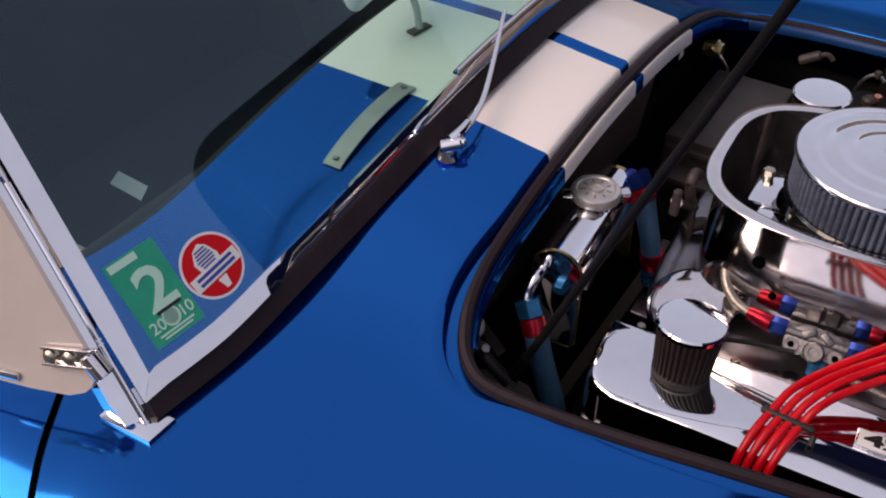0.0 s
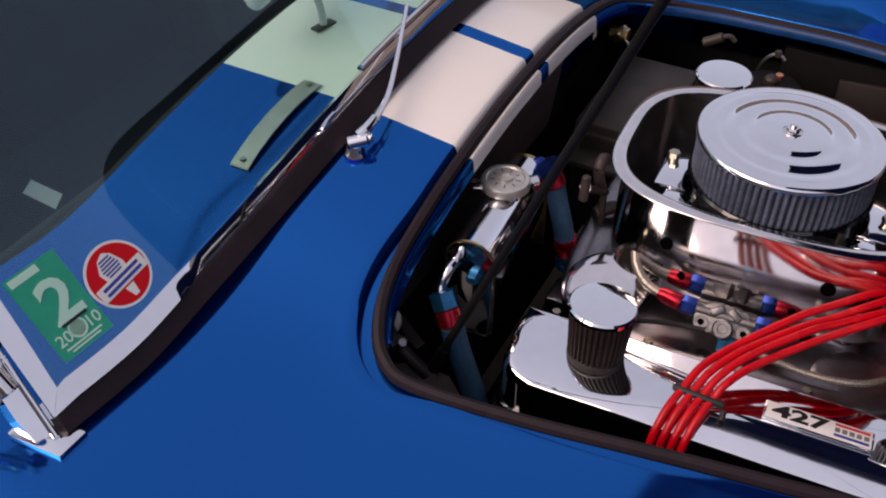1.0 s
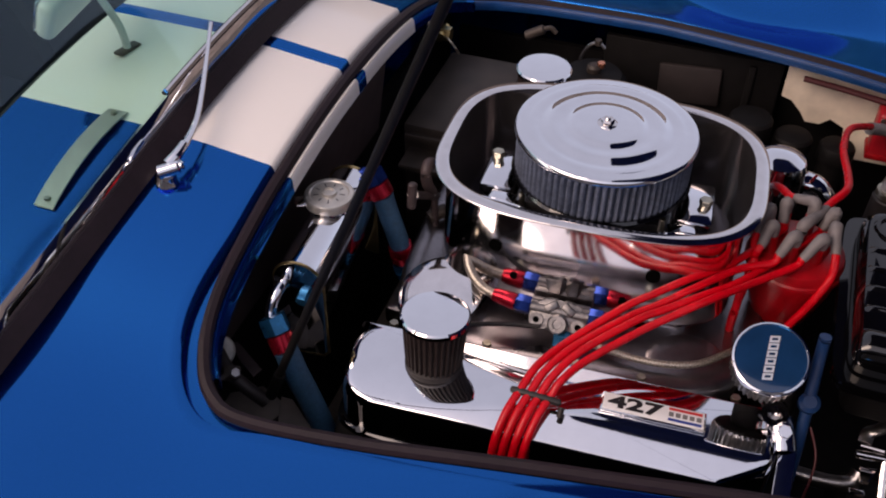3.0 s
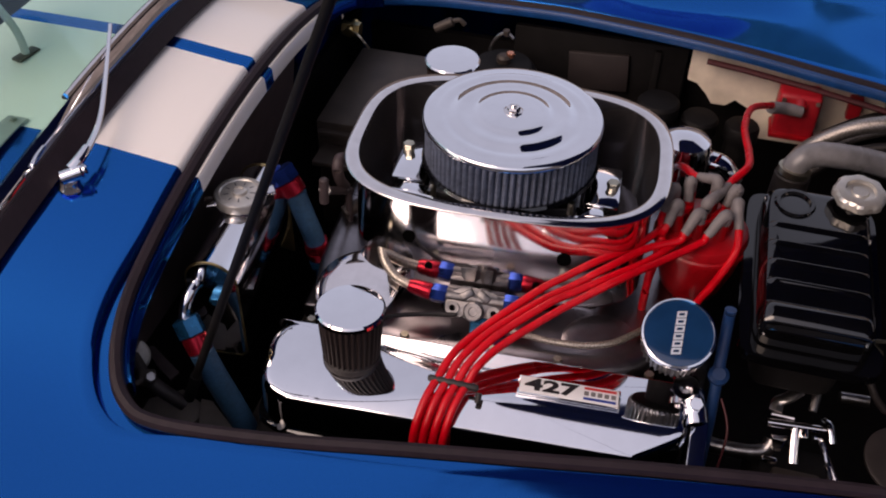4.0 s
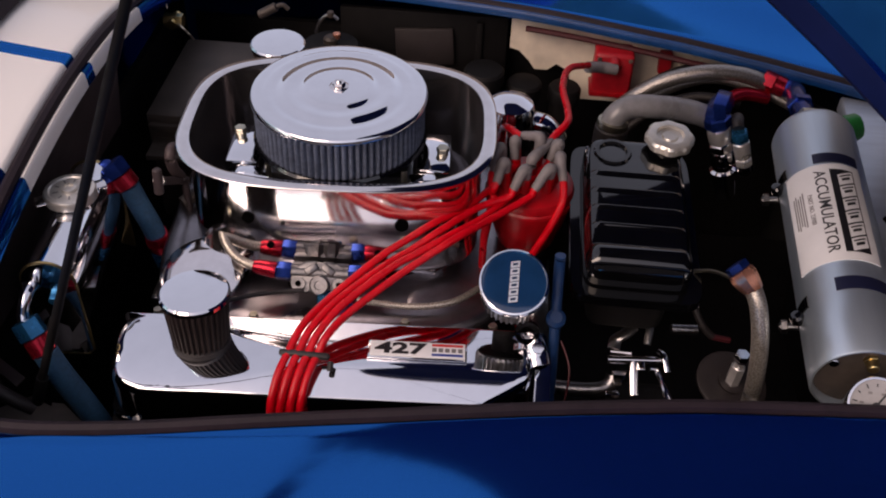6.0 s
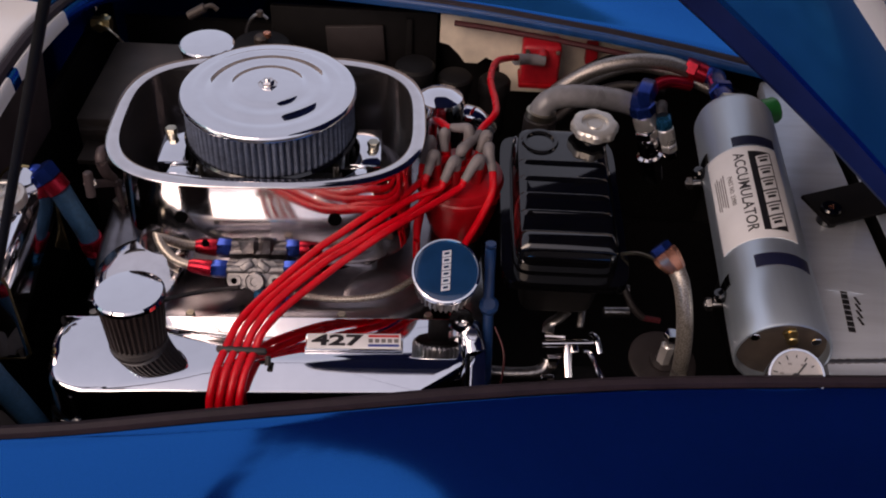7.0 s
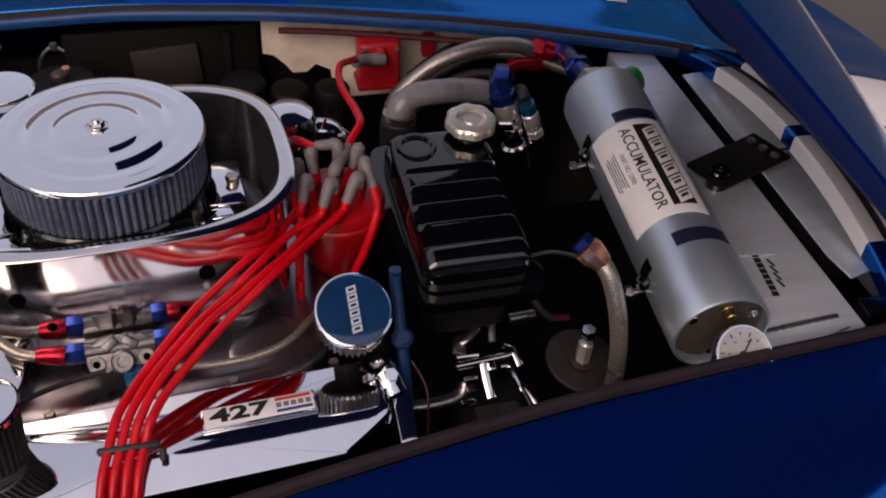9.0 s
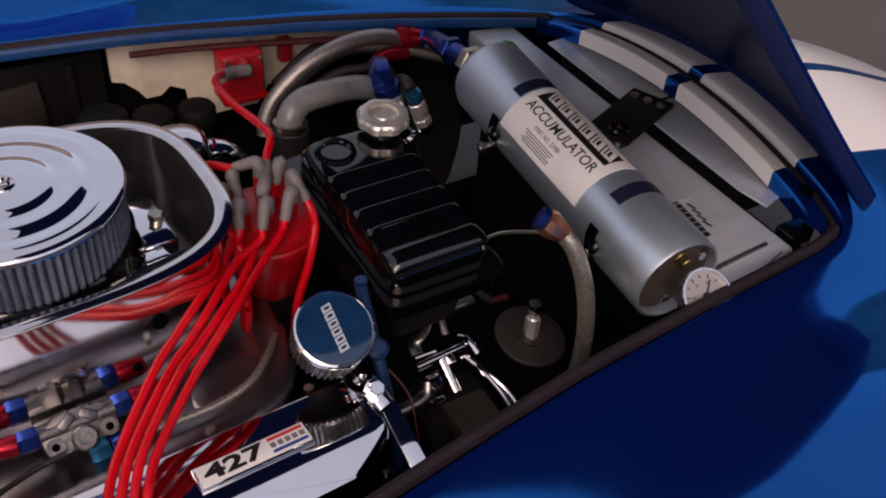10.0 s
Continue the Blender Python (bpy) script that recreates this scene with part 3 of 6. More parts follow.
prof = [(0, 0.0742), (0.038, 0.0740), (0.0425, 0.0737), (0.0460, 0.0727), (0.0500, 0.0714), (0.0530, 0.0711), (0.060, 0.0717), (0.0665, 0.0722), (0.0695, 0.0720), (0.0735, 0.0709), (0.0795, 0.0690), (0.0830, 0.0685), (0.0870, 0.0692),
        (0.0935, 0.0697), (0.0960, 0.0694), (0.0985, 0.0690), (0.104, 0.0690), (0.1095, 0.0688), (0.1118, 0.0682), (R, 0.0662), (R + 0.0008, 0.0625), (R - 0.001, 0.0605), (R - 0.004, 0.061), (0, 0.062)]
lid = part("lid", lathe(prof, 96), M["chrome"], ac, "mirror chrome lid with raised rings")
bm = bmesh.new()
N = 78
ringsz = [0.004, 0.010, 0.055, 0.061]
vs = []
for z in ringsz:
    ring = []
    for k in range(N * 4):
        t = 2 * math.pi * k / (N * 4)
        r = (0.1025, 0.1090, 0.1105, 0.1090)[k % 4] if 0.006 < z < 0.058 else 0.108
        ring.append((r * math.cos(t), r * math.sin(t), z))
    vs.append(ring)
bridge_rings(bm, vs)
part("pleated_element", bm, M["pleat"], ac, "dark blue-grey pleated filter element", angle=20)
part("base_tray", lathe([(0, 0.0), (0.070, 0.0), (0.112, 0.001), (0.1145, 0.004), (0.112, 0.0075), (0.105, 0.006), (0, 0.006)], 72), M["gloss"], ac, "dark base tray")
part("wing_nut", join(hexnut(0.0085, 0.0055, pose(0, 0, 0.0752)), lathe([(0.0125, 0.0732), (0.0125, 0.0745), (0.0105, 0.0755), (0.006, 0.0758)], 28), lathe([(0.0038, 0.0805), (0.0038, 0.0822), (0.003, 0.0830), (0, 0.0832)], 16)), M["polish"], ac, "bright hex nut on a domed washer")

# carburettor under the air cleaner
cb = thing("carburettor", ENG @ pose(0, 0, 0.77), "polished four-barrel carburettor with brass screws", "carburettor")
part("body", box(0.20, 0.11, 0.05, 0.008, pose(0, 0, 0.005)), M["castal"], cb)
part("throat", lathe([(0.060, 0.02), (0.060, 0.055), (0.055, 0.056)], 40), M["castal"], cb)
for s in (-1, 1):
    b = part("fuel_bowl", box(0.045, 0.085, 0.055, 0.006, pose(s * 0.125, -0.005, 0.012)), M["chrome"], cb, "bright fuel bowl")
    part("bowl_bolt", join(rod((s * 0.136, -0.012 * s, 0.03), (s * 0.136, -0.012 * s, 0.044), 0.0075, n=16, bevel=0.001), hexnut(0.0085, 0.007, pose(s * 0.136, -0.012 * s, 0.044))), M["zinc"], b, "dull adjusting screw")
    part("linkage", tube([(s * 0.06, -0.078, 0.03), (s * 0.10, -0.075, 0.036), (s * 0.145, -0.068, 0.034)], 0.0032, 8), M["chrome"], cb, "chrome linkage rod")
    part("clamp_plate", box(0.034, 0.020, 0.006, 0.002, pose(s * 0.112, -0.062, 0.034, 0, 0, 8 * s)), M["chrome"], cb)
    part("base_stud", rod((s * 0.088, -0.058, 0.0), (s * 0.088, -0.058, 0.045), 0.004, n=10), M["zinc"], cb)

# deep polished pan round the carburettor
pan = thing("carburettor_pan", ENG @ pose(0, 0, 0.722), "deep polished aluminium pan round the carburettor, rolled rim", "air box pan")
rings = []
for a, b, p, z in ((0.120, 0.085, 2.6, -0.018), (0.172, 0.116, 3.4, -0.017), (0.1885, 0.1335, 4.0, -0.0155), (0.1912, 0.1362, 4.0, -0.013), (0.1919, 0.1369, 4.0, -0.009), (0.1919, 0.1371, 4.0, -0.005), (0.1870, 0.1315, 4.0, 0.110),
                   (0.1872, 0.1317, 4.0, 0.115), (0.1885, 0.1335, 3.9, 0.1195), (0.1925, 0.1385, 3.5, 0.1235), (0.201, 0.149, 3.25, 0.1250), (0.2045, 0.1525, 3.15, 0.1268), (0.2050, 0.153, 3.15, 0.1285), (0.2035, 0.1515, 3.15, 0.1300),
                   (0.1915, 0.1395, 3.15, 0.1304), (0.1885, 0.1360, 3.2, 0.1290), (0.1850, 0.1300, 3.7, 0.122), (0.1850, 0.1300, 3.7, 0.05), (0.180, 0.126, 3.4, 0.012), (0.120, 0.085, 2.6, 0.006)):
    rings.append([(x, y, z) for x, y in superell(a, b, p, 120)])
bm = bmesh.new()
bridge_rings(bm, rings[:-4])
part("pan_wall", bm, M["polish"], pan, "polished wall and white-bright rolled rim", angle=50)
# same metal as the wall, darkened in colour for the shade inside the pan
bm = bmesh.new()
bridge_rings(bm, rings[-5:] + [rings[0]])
part("pan_lining", bm, M["dull"], pan, "inside of the pan, its shade put into a darker metal colour", angle=50)


def wall_y(x, z):
    """The pan wall's front, across the engine; it leans out towards its foot."""
    g = 0.0487 * (0.110 - z)
    return -(0.1315 + g) * (1 - abs(x / (0.1870 + g)) ** 4) ** 0.25


for x, z, r in ((-0.103, 0.0625, 0.0082), (0.090, 0.0625, 0.0088), (-0.077, 0.022, 0.0048), (0.060, 0.016, 0.0048)):
    y = wall_y(x, z)
    out = Vector((-(wall_y(x + 0.003, z) - wall_y(x - 0.003, z)) / 0.006, 1, 0)).normalized() * -1
    at = Vector((x, y, z))
    part("vent_hole", rod(at - out * 0.010, at + out * 0.0016, r, n=24), M["hole"], pan, "dark drilled hole")

# intake manifold under the pan
im = thing("intake_manifold", ENG @ pose(0, 0, 0.60), "polished aluminium intake manifold with runners", "intake manifold")
part("plenum", box(0.30, 0.22, 0.10, 0.02, pose(0, 0, 0.06), 3), M["polish"], im)
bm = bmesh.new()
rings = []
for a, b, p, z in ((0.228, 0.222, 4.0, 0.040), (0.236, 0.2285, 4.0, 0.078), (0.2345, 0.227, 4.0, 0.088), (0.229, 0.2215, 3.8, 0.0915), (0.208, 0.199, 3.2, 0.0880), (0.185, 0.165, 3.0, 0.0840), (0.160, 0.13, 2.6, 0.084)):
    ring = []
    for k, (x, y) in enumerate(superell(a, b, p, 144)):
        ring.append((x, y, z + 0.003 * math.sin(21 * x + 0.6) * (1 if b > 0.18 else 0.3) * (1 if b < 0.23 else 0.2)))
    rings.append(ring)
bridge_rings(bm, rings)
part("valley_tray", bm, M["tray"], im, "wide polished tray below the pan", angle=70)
for x, y, z, r in ((-0.166, -0.150, 0.100, 0.058), (0.150, -0.168, 0.080, 0.052)):
    part("dished_boss", lathe([(r, -0.02), (r, 0.0), (r * 0.96, 0.006), (r * 0.86, 0.008), (r * 0.6, 0.006), (0, 0.0055)], 48, pose(x, y, z, 13 if x < 0 else 4, -9 if x < 0 else 0, 0)), M["polish"] if x < 0 else M["tray"], im, "round dished boss")
for x in (-0.21, -0.09, 0.02, 0.10, 0.21):
    part("tray_bolt", hexnut(0.006, 0.007, pose(x, -0.211, 0.0885, -4)), M["zinc"], im)

# engine block and heads, dark
eb = thing("engine_block", ENG @ pose(0, 0, 0.30), "black painted engine block and cylinder heads", "engine block")
part("block", box(0.50, 0.34, 0.26, 0.02, pose(0, 0, 0.14)), M["black"], eb)
for s in (-1, 1):
    part("cylinder_head", box(0.50, 0.15, 0.14, 0.015, pose(0, s * 0.25, 0.29, -s * 28, 0, 0)), M["black"], eb)
part("timing_cover", box(0.05, 0.26, 0.28, 0.02, pose(0.275, 0, 0.17)), M["castal"], eb)


# valve covers: a flat top that breaks into a sloping front, rounder at one end
def cover_drop(x, y):
    """The front face breaks away along a line that runs out towards the rounded end."""
    w = min(1.0, max(0.0, (0.02 - x) / 0.19))
    line = -0.057 - 0.040 * w * w * (3 - 2 * w)
    t = line - y
    return 0.45 * (1 - 0.7 * w) * (t + math.sqrt(t * t + 0.0045 ** 2)) / 2 + 0.020 * w * max(0.0, (0.016 - y) / 0.12) ** 2.1


def valve_cover(m, group):
    vc = thing("valve_cover", m, "long mirror-chrome valve cover with rounded ends", "valve cover", group)
    edge = [(-0.212, 0.016), (-0.230, 0.012), (-0.243, 0.001), (-0.249, -0.014), (-0.2495, -0.028), (-0.2478, -0.038), (-0.2458, -0.047), (-0.2468, -0.056), (-0.2465, -0.068), (-0.241, -0.083), (-0.229, -0.095), (-0.211, -0.1025), (-0.190, -0.1045),
            (0.0, -0.1045), (0.188, -0.1035), (0.200, -0.100), (0.238, -0.074), (0.248, -0.062), (0.252, -0.046), (0.252, -0.004), (0.247, 0.008), (0.236, 0.0155)]
    ring0 = [(q.x, q.y) for q in smooth_path([(x, y, 0) for x, y in edge], 6, True)]
    rows = []
    for f, z in ((1.0, -0.070), (1.0, -0.012), (0.994, -0.006), (0.982, -0.0018), (0.965, -0.0002)) + tuple((0.945 - 0.025 * k, 0) for k in range(37)):
        row = []
        for x, y in ring0:
            px, py = x * f, -0.044 + (y + 0.044) * f
            d = cover_drop(px, py)
            row.append((px, py + 0.45 * d, z - d))
        rows.append(row)
    bm = bmesh.new()
    vs = bridge_rings(bm, rows)
    bm.faces.new(vs[-1])
    bm.transform(pose(0, 0, 0, -2.5, 0, 0))
    part("cover_shell", bm, M["chrome"], vc, "mirror chrome shell with a sloping front", angle=60)
    fl = [(x, y - 0.040) for x, y in superell(0.254, 0.066, 5, 60)]
    part("flange", prism(fl, -0.080, -0.071, 0.002), M["gloss"], vc, "dark gasket flange")
    for x in (-0.215, -0.07, 0.08, 0.215):
        part("cover_bolt", hexnut(0.006, 0.006, pose(x, -0.100, -0.071)), M["gloss"], vc)
    return vc


valve_cover(ENG @ pose(0.004, -0.243, 0.7075), "valve covers")
valve_cover(ENG @ pose(0.004, 0.243, 0.700, 0, 0, 180), "valve covers")

# 427 plate on the near cover
bd = thing("engine_badge", ENG @ pose(0.119, -0.2745, 0.7110, -2.5, 0, 0.0), "small chrome plate with black engine number and tricolour bars", "badge")
part("plate", box(0.118, 0.029, 0.003, 0.0012), M["chrome"], bd, "chrome plate")
part("plate_face", box(0.113, 0.0245, 0.0012, 0.0003, pose(0, 0, 0.0022)), M["label"], bd, "pale satin face")
tb = text_bm("427", 0.0245, 0.0003, 1.62, 0.035)
tb.transform(pose(-0.0205, -0.0002, 0.0032))
part("number", tb, M["ink"], bd, "bold black 427")
part("red_bar", box(0.037, 0.0036, 0.0006, 0, pose(0.0355, 0.0080, 0.0031)), M["badge_red"], bd, "red bar")
part("blue_bar", box(0.037, 0.0036, 0.0006, 0, pose(0.0355, -0.0080, 0.0031)), M["badge_blue"], bd, "blue bar")
for k in range(5):
    part("grey_bar", box(0.0054, 0.0062, 0.0006, 0, pose(0.0200 + 0.0077 * k, 0, 0.0031)), M["grey_ink"], bd, "grey letter bar")


# clip-on breather filters
def breather(m, stem, label, group="breather filters"):
    br = thing("breather_filter", m, label, "breather filter", group)
    part("cap", lathe([(0, 0.086), (0.030, 0.0862), (0.0385, 0.0855), (0.0408, 0.0835), (0.0412, 0.0790), (0.0400, 0.0775), (0, 0.078)], 56), M["chrome"], br, "flat mirror chrome cap")
    bm = bmesh.new()
    N = 34
    rs = []
    for z, q in ((0.0135, 0.033), (0.018, 0.0345), (0.075, 0.0385), (0.079, 0.038)):
        rs.append([((q - (0.0 if k % 4 in (1, 2) else 0.0032)) * math.cos(2 * math.pi * k / (4 * N)), (q - (0.0 if k % 4 in (1, 2) else 0.0032)) * math.sin(2 * math.pi * k / (4 * N)), z) for k in range(4 * N)])
    bridge_rings(bm, rs)
    part("pleats", bm, M["pleat_brown"], br, "dark brown pleats", angle=20)
    part("base", lathe([(0.017, -0.004 - stem), (0.017, 0.0), (0.030, 0.002), (0.0345, 0.006), (0.0345, 0.013), (0.031, 0.0155), (0, 0.0155)], 48), M["rubber"], br, "black rubber base")
    return br


breather(ENG @ pose(-0.1405, -0.270, 0.6975, -4, 0, 0), 0.012, "small chrome-capped breather filter on the valve cover")
breather(pose(-0.131, 0.216, 0.744, 0, 0, 0), 0.05, "chrome-capped breather filter behind the carburettor pan")

# blue-topped breather cap, tilted
mc = thing("oil_breather", pose(0.2400, -0.2080, 0.7620, 27, 0, 0), "blue-topped chrome oil breather with ribbed skirt, tilted", "breather")
part("cap_rim", lathe([(0.034, 0.028), (0.0395, 0.0285), (0.0408, 0.030), (0.0412, 0.036), (0.0405, 0.0400), (0.0385, 0.0412), (0.0375, 0.0395)], 64), M["chrome"], mc, "chrome rim")
part("cap_top", lathe([(0.0376, 0.034), (0.0376, 0.0395), (0.030, 0.0405), (0, 0.0410)], 64), M["capblue"], mc, "dark blue enamel top")
bm = bmesh.new()
N = 36
bridge_rings(bm, [[((q - (0.0025 if k % 4 in (0, 3) else 0)) * math.cos(2 * math.pi * k / (4 * N)), (q - (0.0025 if k % 4 in (0, 3) else 0)) * math.sin(2 * math.pi * k / (4 * N)), z) for k in range(4 * N)] for z, q in ((-0.008, 0.0365), (-0.004, 0.0385), (0.027, 0.0390), (0.029, 0.037))])
part("ribbed_skirt", bm, M["castal"], mc, "ribbed metal skirt", angle=20)
part("neck", lathe([(0.019, -0.050), (0.019, -0.012), (0.034, -0.010), (0.036, -0.006), (0, -0.006)], 40), M["black"], mc, "black neck")
for k in range(6):
    y0 = -0.0215 + 0.0086 * k
    for name_, sx, sy, zz, mm in (("raised_mark", 0.0105, 0.0074, 0.0411, "sheet"), ("mark_centre", 0.0060, 0.0028, 0.0416, "capblue")):
        bm = box(sx, sy, 0.0008, 0, pose(0.0, y0, zz))
        for v in bm.verts:
            v.co.y += 0.22 * v.co.x
        part(name_, bm, M[mm], mc)

# ---- distributor, boots and leads ----
ds = thing("distributor", pose(0.256, -0.014, 0.62), "red distributor cap crowned with grey lead boots", "distributor")
part("cap", lathe([(0.034, 0.060), (0.040, 0.072), (0.052, 0.112), (0.0580, 0.146), (0.0585, 0.156), (0.0560, 0.163), (0.044, 0.167), (0, 0.169)], 48), M["redcap"], ds, "red cap")
part("adaptor_ring", lathe([(0.052, 0.140), (0.0605, 0.143), (0.0605, 0.148), (0.056, 0.152)], 48), M["redcap"], ds, "wide red adaptor ring")
part("shaft_housing", lathe([(0.03, -0.12), (0.03, 0.0), (0.036, 0.01), (0.036, 0.060), (0, 0.062)], 32), M["black"], ds)
BOOTS = [((0.231, 0.016, 0.830), (0.232, 0.003, 0.805)), ((0.264, 0.019, 0.832), (0.240, 0.034, 0.823)), ((0.254, -0.016, 0.824), (0.279, 0.032, 0.818)), ((0.289, 0.015, 0.830), (0.278, 0.006, 0.806)),
         ((0.291, -0.012, 0.830), (0.296, -0.039, 0.806)), ((0.279, -0.041, 0.830), (0.259, -0.061, 0.806)), ((0.247, -0.047, 0.830), (0.232, -0.064, 0.806)), ((0.219, -0.036, 0.830), (0.210, -0.054, 0.806)),
         ((0.212, -0.003, 0.830), (0.205, -0.031, 0.806))]
BOOTS = [(Vector(a), Vector(b)) for a, b in BOOTS]
for a, b in BOOTS:
    d = b - a
    socket = Vector((0.253, -0.012, 0.77)) + 0.8 * (Vector((a.x, a.y, 0.77)) - Vector((0.253, -0.012, 0.77)))
    side = d.cross(Vector((0, 0, 1))).normalized() * 0.0012
    part("boot", tube([a + (socket - a) * 0.30, a + (socket - a) * 0.08, a + d * 0.15 + side, a + d * 0.5 + side, a + d * 0.8, b], 1.0, 14, 4, radii=(0.0068, 0.0079, 0.0076, 0.0066, 0.0062, 0.0056)), M["boot"], ds, "grey rubber boot", at_world=True)
    part("tower", tube([a + (socket - a) * 0.28, socket], 0.0075, 12, 2), M["redcap"], ds, at_world=True)

# four red leads over the near bank, tied together
ld = thing("ignition_leads", pose(0.0, -0.3, 0.70), "four bright red ignition leads tied in a bundle", "ignition lead")
COURSE = [((0.196, -0.092, 0.790), (0.75, -0.66)), ((0.152, -0.138, 0.789), (0.7, -0.72)), ((0.117, -0.164, 0.777), (0.62, -0.78)), ((0.087, -0.187, 0.768), (0.62, -0.78)), ((0.036, -0.240, 0.751), (0.74, -0.67)), ((0.013, -0.277, 0.741), (0.9, -0.43)),
          ((0.004, -0.300, 0.729), (1, 0)), ((-0.004, -0.325, 0.7180), (1, 0)), ((-0.008, -0.343, 0.7040), (1, 0)), ((-0.010, -0.354, 0.688), (1, 0)), ((-0.011, -0.358, 0.66), (1, 0)), ((-0.012, -0.360, 0.56), (1, 0))]
for k, n_boot in enumerate((0, 6, 3, 5)):
    a, b = BOOTS[n_boot]
    w = (k - 1.5) * 0.0114
    pts = [b - (b - a) * 0.2, b, b + (b - a) * 0.35]
    for j, (q, (ux, uy)) in enumerate(COURSE):
        f = w * (1.15 if j < 4 else 1.0)
        pts.append(Vector(q) + Vector((f * ux, f * uy, 0.003 * math.sin(2.3 * k + j) if j < 5 else 0)))
    part("lead", tube(pts, 0.0048, 12, 7), M["wire"], ld, "glossy red lead", at_world=True)
part("lead_clamp", box(0.060, 0.008, 0.0105, 0.0035, pose(0.005, -0.304, 0.7275, 22, 0, -1)), M["rubber"], ld, "black lead separator", at_world=True)
part("clamp_post", rod((0.036, -0.306, 0.722), (0.036, -0.314, 0.714), 0.0036, n=12), M["rubber"], ld, "short black post", at_world=True)
l2 = thing("rear_bank_leads", pose(0.25, 0.05, 0.70), "red ignition leads running back along the pan", "ignition lead")
for k, n_boot in enumerate((7, 8, 4)):
    a, b = BOOTS[n_boot]
    pts = [b - (b - a) * 0.2, b + (b - a) * 0.25, Vector((0.206 + 0.004 * k, -0.050 - 0.016 * k, 0.780 - 0.004 * k)), Vector((0.204 - 0.003 * k, -0.070 - 0.012 * k, 0.755)), Vector((0.200, -0.080 - 0.010 * k, 0.725)), Vector((0.200, -0.070 - 0.008 * k, 0.68)), Vector((0.200, -0.06, 0.62))]
    if n_boot == 4:
        pts = [b - (b - a) * 0.2, b + (b - a) * 0.3, Vector((0.296, -0.058, 0.780)), Vector((0.280, -0.074, 0.745)), Vector((0.262, -0.080, 0.70)), Vector((0.255, -0.075, 0.62))]
    part("lead", tube(pts, 0.0050, 10, 6), M["wire"], l2, at_world=True)
a, b = BOOTS[1]
part("lead", tube([b - (b - a) * 0.2, b + (b - a) * 0.2, Vector((0.222, 0.052, 0.820)), Vector((0.214, 0.075, 0.805)), Vector((0.212, 0.11, 0.77)), Vector((0.212, 0.13, 0.70))], 0.0050, 10, 6), M["wire"], l2, at_world=True)
cl = thing("coil_lead", pose(0.33, 0.2, 0.75), "red coil lead with grey boots", "ignition lead")
part("lead", tube([(0.276, 0.028, 0.818), (0.284, 0.044, 0.820), (0.300, 0.072, 0.824), (0.301, 0.11, 0.820), (0.296, 0.19, 0.806), (0.310, 0.29, 0.778), (0.350, 0.372, 0.738)], 0.0052, 12, 8), M["wire"], cl, at_world=True)
part("boot", tube([(0.345, 0.365, 0.738), (0.368, 0.385, 0.728), (0.395, 0.392, 0.722)], 0.0095, 12, 5), M["boot"], cl, "grey boot", at_world=True)

# coil on the far inner wing
co = thing("ignition_coil", pose(0.392, 0.425, 0.66), "red ignition coil with white base on the inner wing", "ignition coil")
part("case", box(0.066, 0.045, 0.075, 0.007, pose(0, 0.0, 0.045), 3), M["redbox"], co, "red case")
part("foot_rail", box(0.072, 0.052, 0.010, 0.003, pose(0, 0, 0.006)), M["redcap"], co)
for x in (-0.026, 0.026):
    part("screw", hexnut(0.004, 0.003, pose(x, -0.0235, 0.074, 90)), M["zinc"], co)
part("tower", tube([(-0.0, -0.016, 0.07), (-0.0, -0.030, 0.064)], 0.011, 14), M["redcap"], co)
solid("red_relay", box(0.022, 0.02, 0.040, 0.004), M["redbox"], "small red relay block on the inner wing", "relay", m=pose(0.487, 0.475, 0.695))

# cream inner-wing panel with an uneven lower edge
edge = [(0.215, 0.770), (0.84, 0.745), (0.84, 0.70), (0.66, 0.69), (0.60, 0.66), (0.52, 0.64), (0.46, 0.63), (0.44, 0.60), (0.33, 0.60), (0.325, 0.655), (0.30, 0.668), (0.285, 0.655), (0.262, 0.655), (0.25, 0.672), (0.232, 0.690), (0.215, 0.695)]
bm = prism(edge, -0.004, 0.004)
bm.transform(Matrix(((1, 0, 0, 0), (0, 0, 1, 0.49), (0, 1, 0, 0), (0, 0, 0, 1))))
solid("wing_panel", bm, M["beige"], "cream painted inner wing panel with cut-outs", "panel", kind="structure")
bm = join(box(0.30, 0.012, 0.13, 0.003, pose(0.06, 0.512, 0.675)), box(0.012, 0.010, 0.12, 0.002, pose(0.16, 0.504, 0.67)))
solid("wing_panel", bm, M["black"], "black inner wing panel", "panel", kind="structure")
solid("wing_panel", box(0.105, 0.008, 0.072, 0.003, pose(0.063, 0.500, 0.676, 0, -4, 0)), M["dark_steel"], "small dark metal plate on the inner wing", "panel", kind="structure")


# brake and clutch reservoirs, black
def reservoir(x, y, z, r):
    t = thing("fluid_reservoir", pose(x, y, z), "round black fluid reservoir with screw cap", "fluid reservoir", "fluid reservoirs")
    part("bottle", lathe([(r * 0.8, -0.08), (r * 0.85, 0.0), (r * 0.8, 0.006)], 28), M["black"], t)
    part("screw_cap", lathe([(r, 0.004), (r * 1.02, 0.008), (r * 1.02, 0.026), (r * 0.9, 0.031), (r * 0.3, 0.033), (0, 0.034)], 28), M["black"], t)


reservoir(0.175, 0.395, 0.672, 0.034)
reservoir(0.245, 0.400, 0.650, 0.030)
reservoir(0.315, 0.410, 0.640, 0.028)

